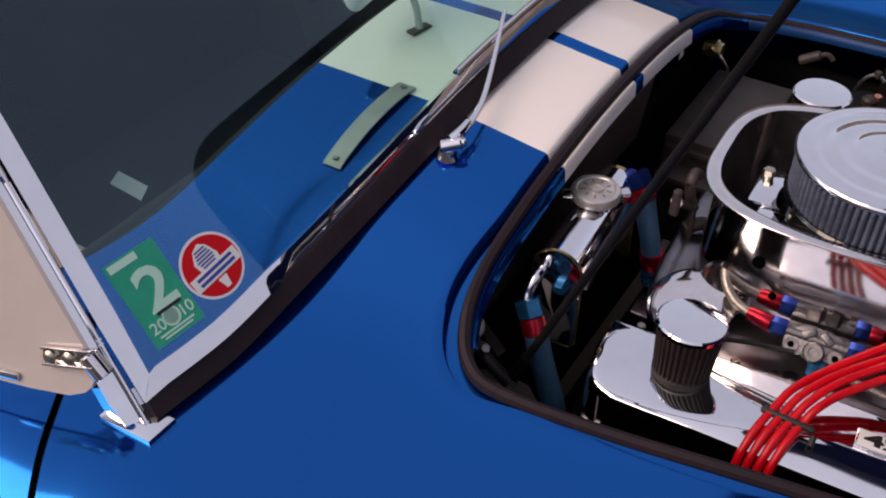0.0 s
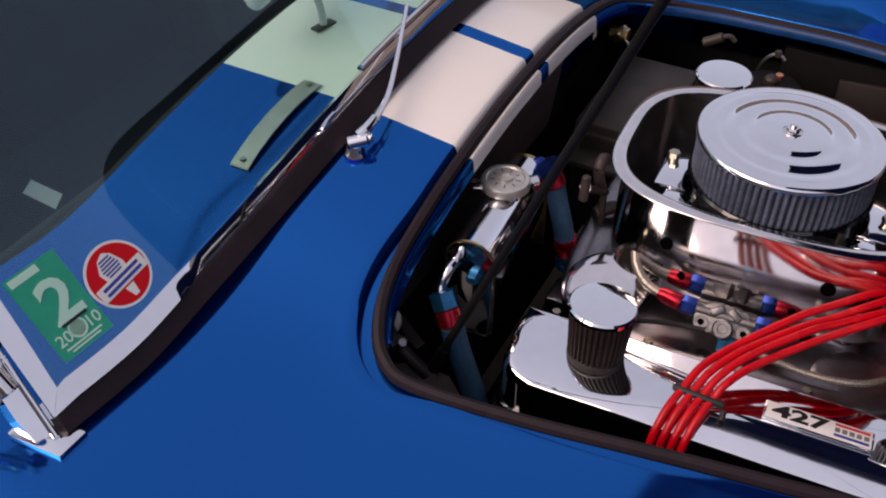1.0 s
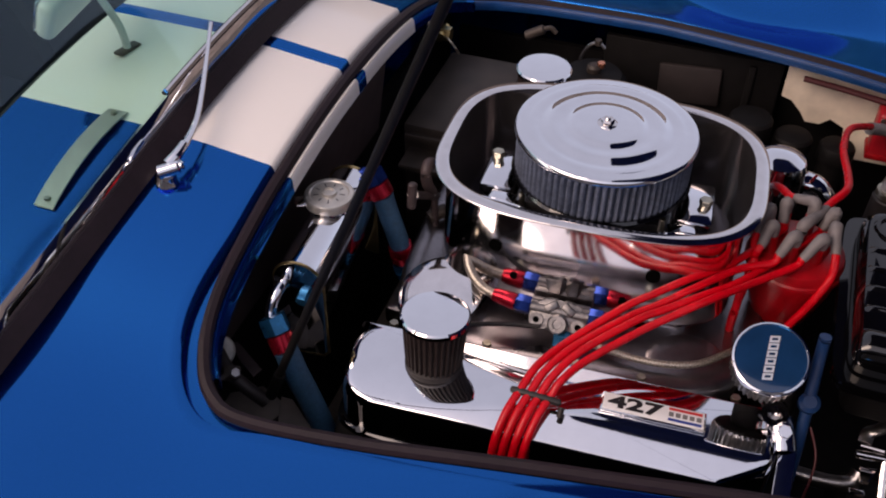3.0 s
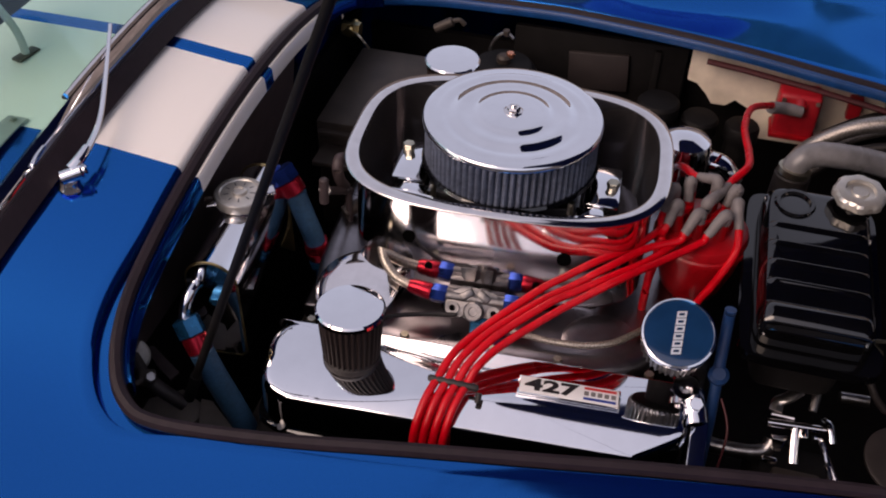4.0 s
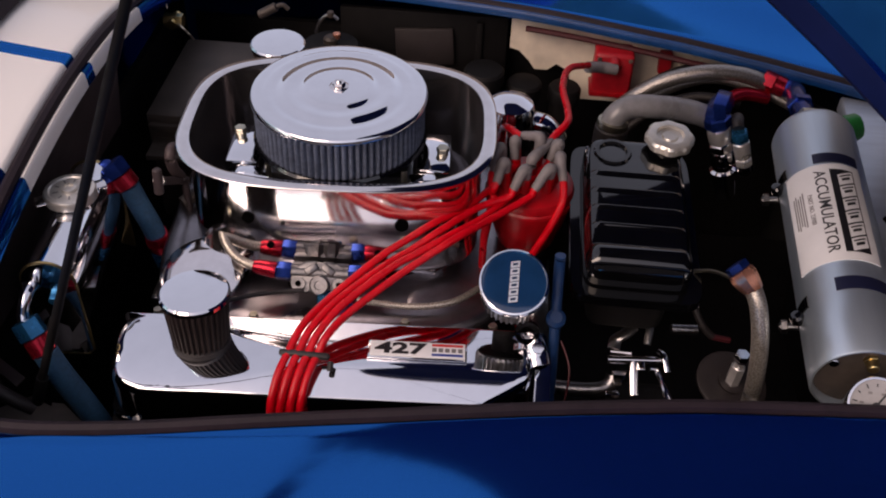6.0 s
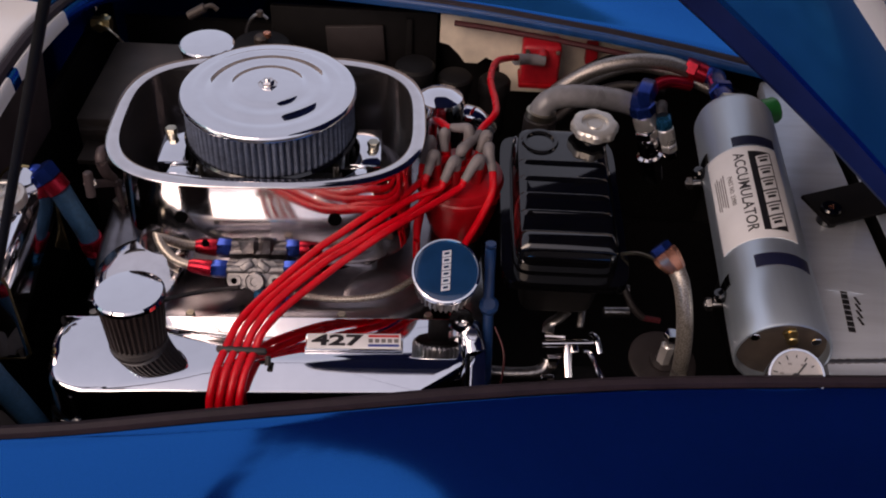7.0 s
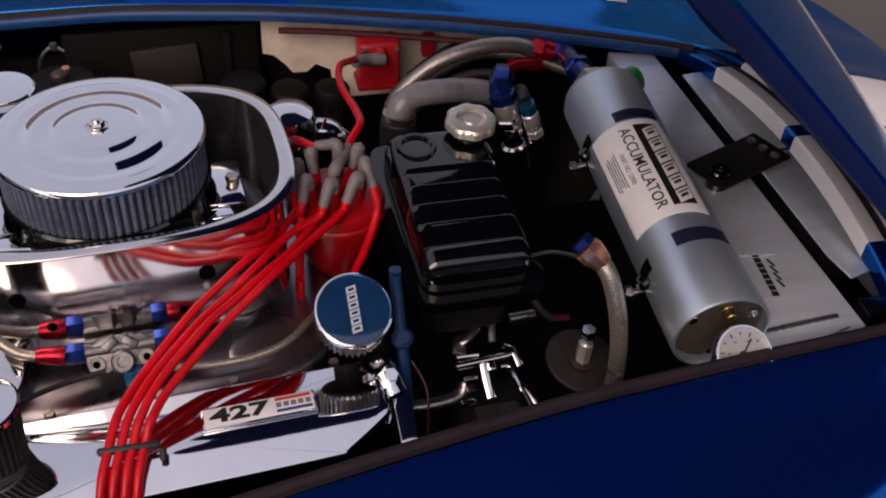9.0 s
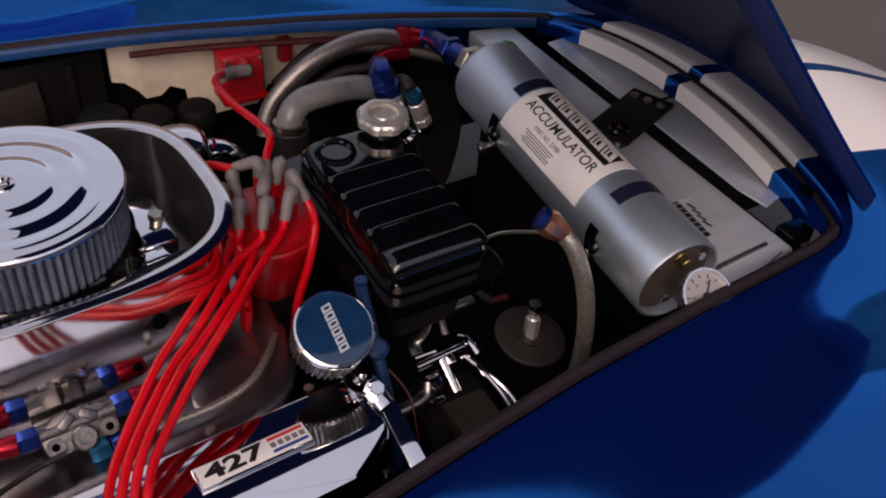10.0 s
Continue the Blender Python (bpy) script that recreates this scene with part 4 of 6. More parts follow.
# ---- expansion tank ----
et = thing("expansion_tank", pose(0.389, 0.034, 0.814) @ pose(0, 0, 0, 4, 0, 0) @ pose(0, -0.1, -0.083), "gloss black pressed-steel expansion tank with ribs and seam", "expansion tank")
bm = bmesh.new()
rings = []
for ox, oy, z in ((0.060, 0.118, 0.048), (0.066, 0.124, 0.052), (0.066, 0.124, 0.062), (0.0645, 0.1225, 0.074), (0.058, 0.116, 0.083), (0.050, 0.108, 0.085)):
    rings.append([(x, y, z) for x, y in superell(ox, oy, 9, 96)])
vs = bridge_rings(bm, rings)
bm.faces.new(vs[-1])
part("upper_pressing", bm, M["gloss"], et, "black ribbed upper half")
bm = bmesh.new()
vs = bridge_rings(bm, [[(x, y, z) for x, y in superell(a, b, 9, 96)] for a, b, z in ((0.045, 0.09, -0.06), (0.050, 0.096, -0.05), (0.056, 0.108, 0.036))])
bm.faces.new(vs[0])
part("lower_pressing", bm, M["black"], et, "black lower half")
for z in (0.038, 0.046):
    part("seam_flange", prism(superell(0.080, 0.141, 10, 96), z - 0.0025, z + 0.0025, 0.001), M["gloss"], et, "doubled seam flange")
for k in range(4):
    bm = bmesh.new()
    y = 0.045 - 0.0325 * k
    prof_ = [(-0.0062, 0.0), (-0.0048, 0.0006), (-0.0022, 0.0034), (-0.0010, 0.0042), (0.0010, 0.0042), (0.0024, 0.0032), (0.0048, 0.0006), (0.0062, 0.0)]
    rows = []
    for x, f in ((-0.058, 0.0), (-0.054, 0.45), (-0.047, 0.9), (-0.040, 1.0), (0.040, 1.0), (0.047, 0.9), (0.054, 0.45), (0.058, 0.0)):
        sink = 0.0 if abs(x) < 0.05 else (0.0008 if abs(x) < 0.056 else 0.0022)
        rows.append([(x, y + dy, 0.0848 - sink + dz * f) for dy, dz in prof_])
    bridge_rings(bm, rows, closed=False)
    part("rib", bm, M["gloss"], et, "slender pressed ridge", angle=70)
bm = bmesh.new()
rows = []
for x, f in ((-0.058, 0.55), (-0.054, 0.85), (-0.048, 1.0), (0.0, 1.02), (0.048, 1.0), (0.054, 0.85), (0.058, 0.55)):
    rows.append([(x, -0.100 + 0.0175 * math.cos(math.pi * a / 12), 0.0795 + 0.0125 * f * math.sin(math.pi * a / 12)) for a in range(13)])
bridge_rings(bm, rows, closed=False)
part("end_roll", bm, M["gloss"], et, "rounded lower end", angle=70)
part("raised_ring", lathe([(0.017, 0.0845), (0.019, 0.0885), (0.0235, 0.0885), (0.0255, 0.0845)], 32, pose(-0.028, 0.088, 0)), M["gloss"], et, "pressed ring")
part("filler_neck", lathe([(0.022, 0.075), (0.022, 0.089), (0.025, 0.091), (0.025, 0.094), (0, 0.094)], 32, pose(0.046, 0.110, 0)), M["gloss"], et)
bm = bmesh.new()
rs = []
for q, z in ((0.0280, 0.0920), (0.0318, 0.0935), (0.0318, 0.1015), (0.0292, 0.1050), (0.0225, 0.1064), (0.0185, 0.1062), (0.0170, 0.1020), (0.0110, 0.1012), (0.0095, 0.1035), (0.0, 0.1035)):
    ring = []
    for k in range(96):
        t = 2 * math.pi * k / 96
        w = 1 + (0.030 * math.copysign(min(1.0, abs(math.cos(8 * t)) * 1.6), math.cos(8 * t)) if q > 0.026 else 0)
        ring.append((0.046 + q * w * math.cos(t), 0.110 + q * w * math.sin(t), z))
    rs.append(ring)
bridge_rings(bm, rs[:-1])
bm.faces.new([bm.verts.new(q) for q in rs[-2]])
part("pressure_cap", bm, M["stamped"], et, "bright lobed pressure cap")
part("bleed_pipe", tube([(0.072, -0.085, 0.050), (0.090, -0.098, 0.066), (0.103, -0.140, 0.098), (0.104, -0.148, 0.104)], 0.0022, 8), M["zinc"], et, "thin bleed pipe")

# ---- grey top hose with black collar ----
gh = thing("radiator_hose", pose(0.38, 0.20, 0.70), "thick smooth grey radiator hose", "hose")
part("hose", tube([(0.377, 0.198, 0.725), (0.380, 0.203, 0.752), (0.402, 0.212, 0.766), (0.440, 0.218, 0.766), (0.490, 0.236, 0.752), (0.540, 0.258, 0.726), (0.58, 0.275, 0.70)], 0.0178, 20, 12, bumps=(9, 0.012)), M["greyhose"], gh, at_world=True)
part("collar", rod((0.376, 0.196, 0.690), (0.378, 0.199, 0.738), 0.0255, n=28, bevel=0.002), M["rubber"], gh, "black rubber collar", at_world=True)
part("hose_clip", rod((0.378, 0.199, 0.738), (0.379, 0.2, 0.747), 0.0235, n=28), M["zinc"], gh, "steel hose clip", at_world=True)
part("outlet_neck", rod((0.375, 0.194, 0.58), (0.376, 0.196, 0.69), 0.022, n=24), M["castal"], gh, at_world=True)


# ---- anodised hose fittings ----
def fitting(name, a, b, r, colours, label, group="hose fittings"):
    """A screwed fitting from a to b: hexes and sleeves in the colours given."""
    a, b = Vector(a), Vector(b)
    t = thing(name, aim(a, b), label, "hose fitting", group)
    length = (b - a).length
    n = len(colours)
    for k, c in enumerate(colours):
        z0, z1 = length * k / n, length * (k + 1) / n
        if k % 2 == 0:
            bm = lathe([(r * 0.8, z0), (r * 1.08, z0 + 0.001), (r * 1.08, z1 - 0.001), (r * 0.85, z1)], 6)
            part("hex", bm, M[c], t)
        else:
            bm = lathe([(r * 0.8, z0), (r, z0 + 0.001), (r * 0.98, z1 - 0.002), (r * 0.82, z1)], 24)
            part("sleeve", bm, M[c], t)
    return t


# oil lines at the front
pc = thing("oil_adaptor", pose(0.545, 0.22, 0.60), "blue and chrome adaptor stack on an oil line", "oil adaptor")
part("blue_elbow", tube([(0.552, 0.275, 0.750), (0.544, 0.252, 0.757), (0.537, 0.231, 0.752), (0.538, 0.222, 0.742)], 0.0185, 6, 3), M["blue_an"], pc, "blue anodised elbow", at_world=True)
part("blue_hex", hexnut(0.0205, 0.018, aim((0.536, 0.224, 0.752), (0.544, 0.219, 0.728))), M["blue_an"], pc, "blue anodised nut", at_world=True)
down = aim((0.541, 0.221, 0.738), (0.582, 0.219, 0.598))
part("sleeve", lathe([(0.0145, 0.0), (0.0175, 0.002), (0.0180, 0.012), (0.0172, 0.024), (0.0150, 0.027), (0, 0.028)], 28, down), M["silver"], pc, "bright silver sleeve", at_world=True)
part("hex", hexnut(0.0195, 0.016, down @ pose(0, 0, 0.028)), M["polish"], pc, at_world=True)
part("union", lathe([(0.016, 0.044), (0.0185, 0.048), (0.0185, 0.066), (0.0155, 0.070), (0.0155, 0.078), (0.0205, 0.081), (0.0205, 0.094), (0.0175, 0.098), (0.0170, 0.128), (0.0140, 0.134), (0, 0.135)], 28, down), M["polish"], pc, "stepped chrome union", at_world=True)
pd = thing("oil_adaptor", pose(0.59, 0.2, 0.66), "small teal and chrome adaptor on an oil line", "oil adaptor")
side = aim((0.568, 0.202, 0.744), (0.600, 0.199, 0.655))
part("teal_nut", hexnut(0.0135, 0.018, side), M["teal_an"], pd, "dark teal nut", at_world=True)
part("sleeve", lathe([(0.0100, 0.018), (0.0125, 0.020), (0.0130, 0.030), (0.0120, 0.046), (0.0095, 0.049), (0, 0.049)], 24, side), M["silver"], pd, "bright silver sleeve", at_world=True)
part("hex", hexnut(0.0135, 0.012, side @ pose(0, 0, 0.049)), M["silver"], pd, at_world=True)
part("end_cap", lathe([(0.011, 0.061), (0.012, 0.064), (0.012, 0.074), (0.008, 0.079), (0, 0.080)], 24, side), M["polish"], pd, at_world=True)
part("elbow", tube([(0.566, 0.203, 0.748), (0.566, 0.216, 0.752), (0.572, 0.240, 0.742), (0.580, 0.275, 0.72)], 0.009, 14, 6), M["rubber"], pd, "dark hose bend", at_world=True)
bh = thing("oil_line", pose(0.45, 0.38, 0.72), "braided steel oil line arching over the bay", "hose")
part("hose", tube([(0.392, 0.335, 0.640), (0.401, 0.345, 0.668), (0.424, 0.35, 0.697), (0.474, 0.352, 0.733), (0.536, 0.354, 0.752), (0.592, 0.358, 0.750), (0.636, 0.362, 0.736)], 0.0125, 16, 10), M["braid_grey"], bh, "braided steel", at_world=True)
fitting("oil_line_fitting", (0.628, 0.367, 0.742), (0.666, 0.352, 0.733), 0.0165, ("red_an", "red_an"), "red anodised hose end")
be = thing("blue_elbow", pose(0.66, 0.3, 0.73), "blue anodised ninety-degree elbow on the cylinder", "hose fitting", "hose fittings")
part("elbow", tube([(0.664, 0.354, 0.734), (0.676, 0.338, 0.738), (0.668, 0.300, 0.752), (0.663, 0.255, 0.762), (0.662, 0.205, 0.771)], 0.0155, 16, 8), M["blue_an"], be, at_world=True)
part("hex", hexnut(0.021, 0.016, aim((0.664, 0.262, 0.761), (0.662, 0.215, 0.769))), M["blue_an"], be, at_world=True)
part("port_nut", hexnut(0.024, 0.020, aim((0.662, 0.205, 0.771), (0.661, 0.165, 0.777))), M["zinc"], be, "steel port nut", at_world=True)
b2 = thing("oil_line", pose(0.6, 0.35, 0.68), "dark hoses behind the oil lines", "hose")
part("hose", tube([(0.44, 0.40, 0.68), (0.52, 0.42, 0.715), (0.60, 0.40, 0.715), (0.70, 0.36, 0.70), (0.80, 0.33, 0.68)], 0.010, 12, 8), M["rubber"], b2, at_world=True)
part("hose", tube([(0.43, 0.372, 0.66), (0.49, 0.385, 0.700), (0.56, 0.388, 0.722), (0.64, 0.372, 0.712), (0.72, 0.340, 0.690)], 0.0095, 12, 8), M["braid_grey"], b2, "dull braided hose", at_world=True)
part("hose", tube([(0.42, 0.350, 0.63), (0.47, 0.362, 0.672), (0.53, 0.365, 0.698), (0.60, 0.350, 0.700)], 0.0080, 12, 8), M["rubber"], b2, at_world=True)
part("red_sleeve", tube([(0.572, 0.330, 0.718), (0.600, 0.345, 0.722), (0.64, 0.35, 0.715)], 0.011, 12, 6), M["red_an"], b2, "red hose sleeve", at_world=True)
solid("red_pipe", tube([(0.24, 0.459, 0.749), (0.30, 0.449, 0.748), (0.36, 0.437, 0.746), (0.42, 0.424, 0.744), (0.56, 0.392, 0.737), (0.68, 0.365, 0.730)], 0.005, 10, 8), M["maroon"], "thin dark red pipe under the gutter", "pipe")

# ---- accumulator cylinder ----
AF, AN_ = Vector((0.654, 0.145, 0.783)), Vector((0.637, -0.292, 0.750))
AX = (AN_ - AF).normalized()
axx = Vector((1, 0, 0))
axx = (axx - AX * axx.dot(AX)).normalized()
am = Matrix.Translation(AF) @ Matrix((axx, AX.cross(axx), AX)).transposed().to_4x4()
acc = thing("accumulator", am, "satin aluminium oil accumulator cylinder with cream label and clamps", "accumulator")
LEN = (AN_ - AF).length
RA = 0.0560
part("cylinder", lathe([(RA * 0.80, -0.002), (RA * 0.93, 0.004), (RA, 0.014), (RA, 0.350), (RA * 1.012, 0.352), (RA * 1.012, LEN - 0.003), (RA * 0.99, LEN), (RA * 0.945, LEN), (RA * 0.935, LEN - 0.003), (RA * 0.93, LEN - 0.016)], 72), M["satin"], acc, "satin aluminium tube")
part("end_cap", lathe([(RA * 0.928, LEN - 0.015), (RA * 0.925, LEN - 0.013), (0, LEN - 0.013)], 64), M["endplate"], acc, "recessed end plate")
part("far_cap", lathe([(RA * 0.82, -0.003), (RA * 0.5, -0.010), (0, -0.012)], 48), M["satin"], acc)
for a in (28, 152, 270):
    part("end_bolt", hexnut(0.0062, 0.005, pose(0.040 * math.cos(radians(a)), 0.040 * math.sin(radians(a)), LEN - 0.012)), M["chrome"], acc)
part("valve", join(rod((0.004, 0.026, LEN - 0.015), (0.004, 0.026, LEN + 0.002), 0.0065, n=14, bevel=0.001), hexnut(0.009, 0.005, pose(0.004, 0.026, LEN - 0.014))), M["brass"], acc, "small brass valve")


def band(z, width, r, a0, a1, n=24):
    """A strip round the cylinder from angle a0 to a1."""
    bm = bmesh.new()
    rows = [[], [], [], []]
    for k in range(n + 1):
        t = radians(a0 + (a1 - a0) * k / n)
        for row, (rr, zz) in zip(rows, ((RA, z), (r, z), (r, z + width), (RA, z + width))):
            row.append((rr * math.cos(t), rr * math.sin(t), zz))
    bridge_rings(bm, rows, closed=False)
    return bm


# the top of the cylinder lies at this angle in its own frame
up_local = am.to_3x3().inverted() @ Vector((0, -0.35, 0.94))
TOP = math.degrees(math.atan2(up_local.y, up_local.x))
SGN = -1 if (am.to_3x3() @ Vector((math.cos(radians(TOP + 20)), math.sin(radians(TOP + 20)), 0))).x > 0 else 1
part("label", band(0.126, 0.174, RA + 0.0006, TOP - 30, TOP + 74, 40), M["label"], acc, "cream paper label")
part("dark_band", band(0.104, 0.018, RA + 0.0008, TOP - 30, TOP + 30), M["band"], acc, "dark printed band")
part("dark_band", band(0.326, 0.020, RA + 0.0008, TOP - 40, TOP + 32), M["band"], acc, "dark printed band")
for z in (0.106, 0.334):
    part("clamp", band(z, 0.016, RA + 0.002, TOP + SGN * 70, TOP + SGN * 250, 30), M["gloss"], acc, "black clamp band")


def wrap(bm, at, turn, mirror=1):
    """Lays flat letters on the cylinder: their x runs along the axis, their y round it."""
    for v in bm.verts:
        t = radians(at) + turn * v.co.y / RA
        r = RA + 0.0008 + v.co.z
        z = v.co.x
        v.co = (r * math.cos(t), r * math.sin(t), z)
    return bm


LMID = 0.212
tb = text_bm("ACCUMULATOR", 0.0200, 0.0003, 0.86, 0.008)
xs = [v.co.x for v in tb.verts]
tb.transform(pose(LMID, -0.0250, 0) @ Matrix.Diagonal((0.148 / (max(xs) - min(xs)), 1, 1, 1)))
part("lettering", wrap(tb, TOP, -SGN), M["ink"], acc, "black letters ACCUMULATOR")
tb = text_bm("PART NO. 23900", 0.0088, 0.0003, 0.85)
tb.transform(pose(LMID - 0.007, -0.0415, 0))
part("lettering", wrap(tb, TOP, -SGN), M["grey_ink"], acc, "small part number line")
for k in range(5):
    bm = box(0.062 - 0.006 * (k % 3), 0.0016, 0.0004, 0)
    bmesh.ops.subdivide_edges(bm, edges=bm.edges[:], cuts=1)
    bm.transform(pose(LMID - 0.012, -0.0500 - 0.0034 * k, 0))
    part("fine_print", wrap(bm, TOP, -SGN), M["grey_ink"], acc, "line of fine print")
bm = bmesh.new()
bmesh.ops.create_grid(bm, x_segments=20, y_segments=8, size=0.5)
bm.transform(pose(LMID, 0.0030, 0.0002) @ Matrix.Diagonal((0.150, 0.030, 1, 1)))
part("logo_block", wrap(bm, TOP, -SGN), M["ink"], acc, "black slanted block")
for k in range(6):
    for name_, dx, sx, sy, up_, m_ in (("logo_stroke", 0.0, 0.0205, 0.0195, 0.0007, "label"), ("logo_slit", 0.001, 0.0050, 0.0110, 0.0010, "ink"), ("logo_slit", -0.0055, 0.0028, 0.0150, 0.0010, "ink")):
        bm = bmesh.new()
        bmesh.ops.create_grid(bm, x_segments=2, y_segments=6, size=0.5)
        bm.transform(pose(LMID - 0.0575 + 0.0234 * k + dx, 0.0062, up_) @ Matrix.Diagonal((sx, sy, 1, 1)))
        for v in bm.verts:
            v.co.x -= 0.5 * (v.co.y - 0.0062)
        part(name_, wrap(bm, TOP, -SGN), M[m_], acc, "pale slanted stroke" if m_ == "label" else "")
for z in (0.114, 0.342):
    part("clamp_bolt", join(rod((-0.048, -0.026, z), (-0.074, -0.030, z), 0.0045, n=12, bevel=0.001), hexnut(0.0090, 0.008, aim((-0.064, -0.028, z), (-0.08, -0.031, z)))), M["castal"], acc, "clamp bolt with nut")
    part("clamp_knob", lathe([(0.005, 0), (0.0085, 0.004), (0.0085, 0.013), (0.006, 0.016), (0, 0.017)], 18, aim((-0.058, -0.006, z + 0.012), (-0.066, 0.010, z + 0.012))), M["gloss"], acc, "black rubber knob")

# gauge on the near end
gz = Vector((-0.05, -0.62, 0.78)).normalized()
gm = aim(Vector((0.640, -0.334, 0.760)) - gz * 0.014, Vector((0.640, -0.334, 0.760)) + gz * 0.1) @ Matrix.Scale(1.15, 4)
gg = thing("pressure_gauge", gm, "round white-faced pressure gauge with black needle", "pressure gauge")
part("case", lathe([(0.012, -0.006), (0.026, -0.003), (0.0285, 0.002), (0.0285, 0.013), (0.0275, 0.0150), (0.0255, 0.0152), (0.0252, 0.011)], 48), M["chrome"], gg, "bright case")
part("dial", lathe([(0.0253, 0.010), (0.0253, 0.0112), (0, 0.0112)], 48), M["dial"], gg, "white dial")
for k in range(11):
    a = radians(-135 + 27 * k)
    part("tick", box(0.0011, 0.0045 if k % 2 == 0 else 0.003, 0.0004, 0, pose(0, 0, 0.0115, 0, 0, math.degrees(a)) @ pose(0, 0.020, 0)), M["ink"], gg)
for k in range(6):
    a = radians(-135 + 54 * k)
    part("dial_number", box(0.0036, 0.0022, 0.0004, 0, pose(-0.0135 * math.sin(a), 0.0135 * math.cos(a), 0.0115)), M["grey_ink"], gg, "dial figure as a small bar")
part("needle", join(box(0.0016, 0.020, 0.0006, 0, pose(0.004, 0.006, 0.0122, 0, 0, -35)), lathe([(0.0038, 0.0114), (0.0038, 0.0130), (0, 0.0132)], 20)), M["ink"], gg, "black needle")
part("stem", rod((0, 0, -0.004), (0, -0.012, -0.030), 0.007, n=14), M["brass"], gg, "brass stem")

# ---- radiator, header tank and shroud sheets ----
rd = thing("radiator", pose(0.80, 0, 0.30), "aluminium radiator with flat top tank", "radiator")
top = [(0.690, -0.330), (0.822, -0.298), (0.823, 0.325), (0.752, 0.342)]
part("top_tank", prism(top, 0.708, 0.735, 0.006), M["sheet"], rd, "flat aluminium top tank", at_world=True)
part("core", box(0.06, 0.62, 0.36, 0, pose(0.80, 0.0, 0.42)), M["black"], rd, "dark finned core", at_world=True)
part("weld_seam", tube([(0.688, -0.287, 0.7355), (0.74, -0.283, 0.7362), (0.794, -0.279, 0.7358)], 0.0030, 8, 12, bumps=(13, 0.25)), M["castal"], rd, "weld bead", at_world=True)
# creased triangle added to imitate a light reflection on the tank top
bm = bmesh.new()
fold = [bm.verts.new(q) for q in ((0.812, -0.006, 0.7353), (0.724, -0.160, 0.7353), (0.752, -0.166, 0.7400), (0.778, -0.166, 0.7353))]
bm.faces.new((fold[0], fold[1], fold[2]))
bm.faces.new((fold[0], fold[2], fold[3]))
bm.faces.new((fold[1], fold[3], fold[2]))
part("reflection_wedge", bm, M["sheet"], rd, "raised triangle standing in for a reflection on the tank", at_world=True, angle=5)
for k in range(8):
    part("maker_mark", box(0.0085, 0.0080, 0.0006, 0, pose(0.7490 - 0.0012 * k, -0.162 - 0.0098 * k, 0.7354, 0, 0, -6)), M["ink"], rd, "dark lettering bar", at_world=True)
for k in range(4):
    part("maker_mark", box(0.0030, 0.014, 0.0006, 0, pose(0.7620 - 0.002 * k, -0.179 - 0.012 * k, 0.7354, 0, 0, 14)), M["ink"], rd, "thin script stroke", at_world=True)
solid("green_cap", lathe([(0.019, 0), (0.0205, 0.003), (0.0205, 0.030), (0.018, 0.034), (0, 0.035)], 10), M["green"], "green plastic cap beside the radiator tank", "cap", m=pose(0.706, 0.196, 0.762, 0, 78, 12))

s1 = [(0.833, 0.240), (0.833, 0.034), (0.905, 0.034), (0.905, 0.247)]
s2 = [(0.832, 0.022), (0.829, -0.190), (0.836, -0.234), (0.880, -0.222), (0.905, -0.195), (0.905, 0.022)]
for name, o, z in (("shroud_sheet", s1, 0.744), ("shroud_sheet", s2, 0.748)):
    solid(name, prism(o, z - 0.0025, z, 0.0008), M["sheet"], "folded aluminium shroud sheet before the radiator", "shroud", "shroud sheets")
part("sheet_support", box(0.050, 0.40, 0.050, 0.002, pose(0.872, 0.02, 0.715)), M["black"], rd, "dark support rail", at_world=True)
part("end_clip", join(tube([(0.872, -0.255, 0.690), (0.874, -0.258, 0.735), (0.880, -0.250, 0.757), (0.892, -0.238, 0.762), (0.903, -0.232, 0.752)], 0.011, 12, 6, flat=0.5), box(0.040, 0.030, 0.030, 0.004, pose(0.852, -0.272, 0.722))), M["gloss"], rd, "black clip at the end of the sheet", at_world=True)
bk = thing("radiator_bracket", pose(0.807, 0.004, 0.749, 0, 0, 22), "black steel bracket with three bolt heads", "bracket")
part("plate", box(0.136, 0.066, 0.006, 0.0015, pose(0.0, 0.0, 0.003)), M["black"], bk)
for j in range(3):
    part("bolt_head", lathe([(0.0062, 0.006), (0.0060, 0.0088), (0.0035, 0.0105), (0, 0.0108)], 20, pose(0.048, 0.021 - 0.021 * j, 0)), M["zinc"], bk, "steel bolt head")
part("rubber_mount", lathe([(0.0145, -0.015), (0.0145, 0.010), (0.0125, 0.0125), (0.006, 0.0125), (0.005, 0.006), (0, 0.006)], 28, pose(-0.049, -0.008, 0.0)), M["gloss"], bk, "black grommet")
part("grommet_pin", rod((-0.049, -0.008, 0.004), (-0.049, -0.008, 0.011), 0.004, n=14), M["copper_an"], bk)
# safety wire
solid("safety_wire", tube([(0.668, -0.335, 0.742), (0.70, -0.327, 0.741), (0.74, -0.318, 0.742), (0.79, -0.306, 0.745)], 0.0012, 6), M["zinc"], "thin twisted safety wire", "wire")

# ---- braided breather line with copper-red fitting ----
bf = thing("breather_line_fitting", aim((0.485, -0.213, 0.842), (0.507, -0.232, 0.824)), "copper-red and blue hose end", "hose fitting", "hose fittings")
part("hex", lathe([(0.0100, 0.0), (0.0135, 0.001), (0.0135, 0.009), (0.0110, 0.010)], 6), M["blue_an"], bf, "blue hex end")
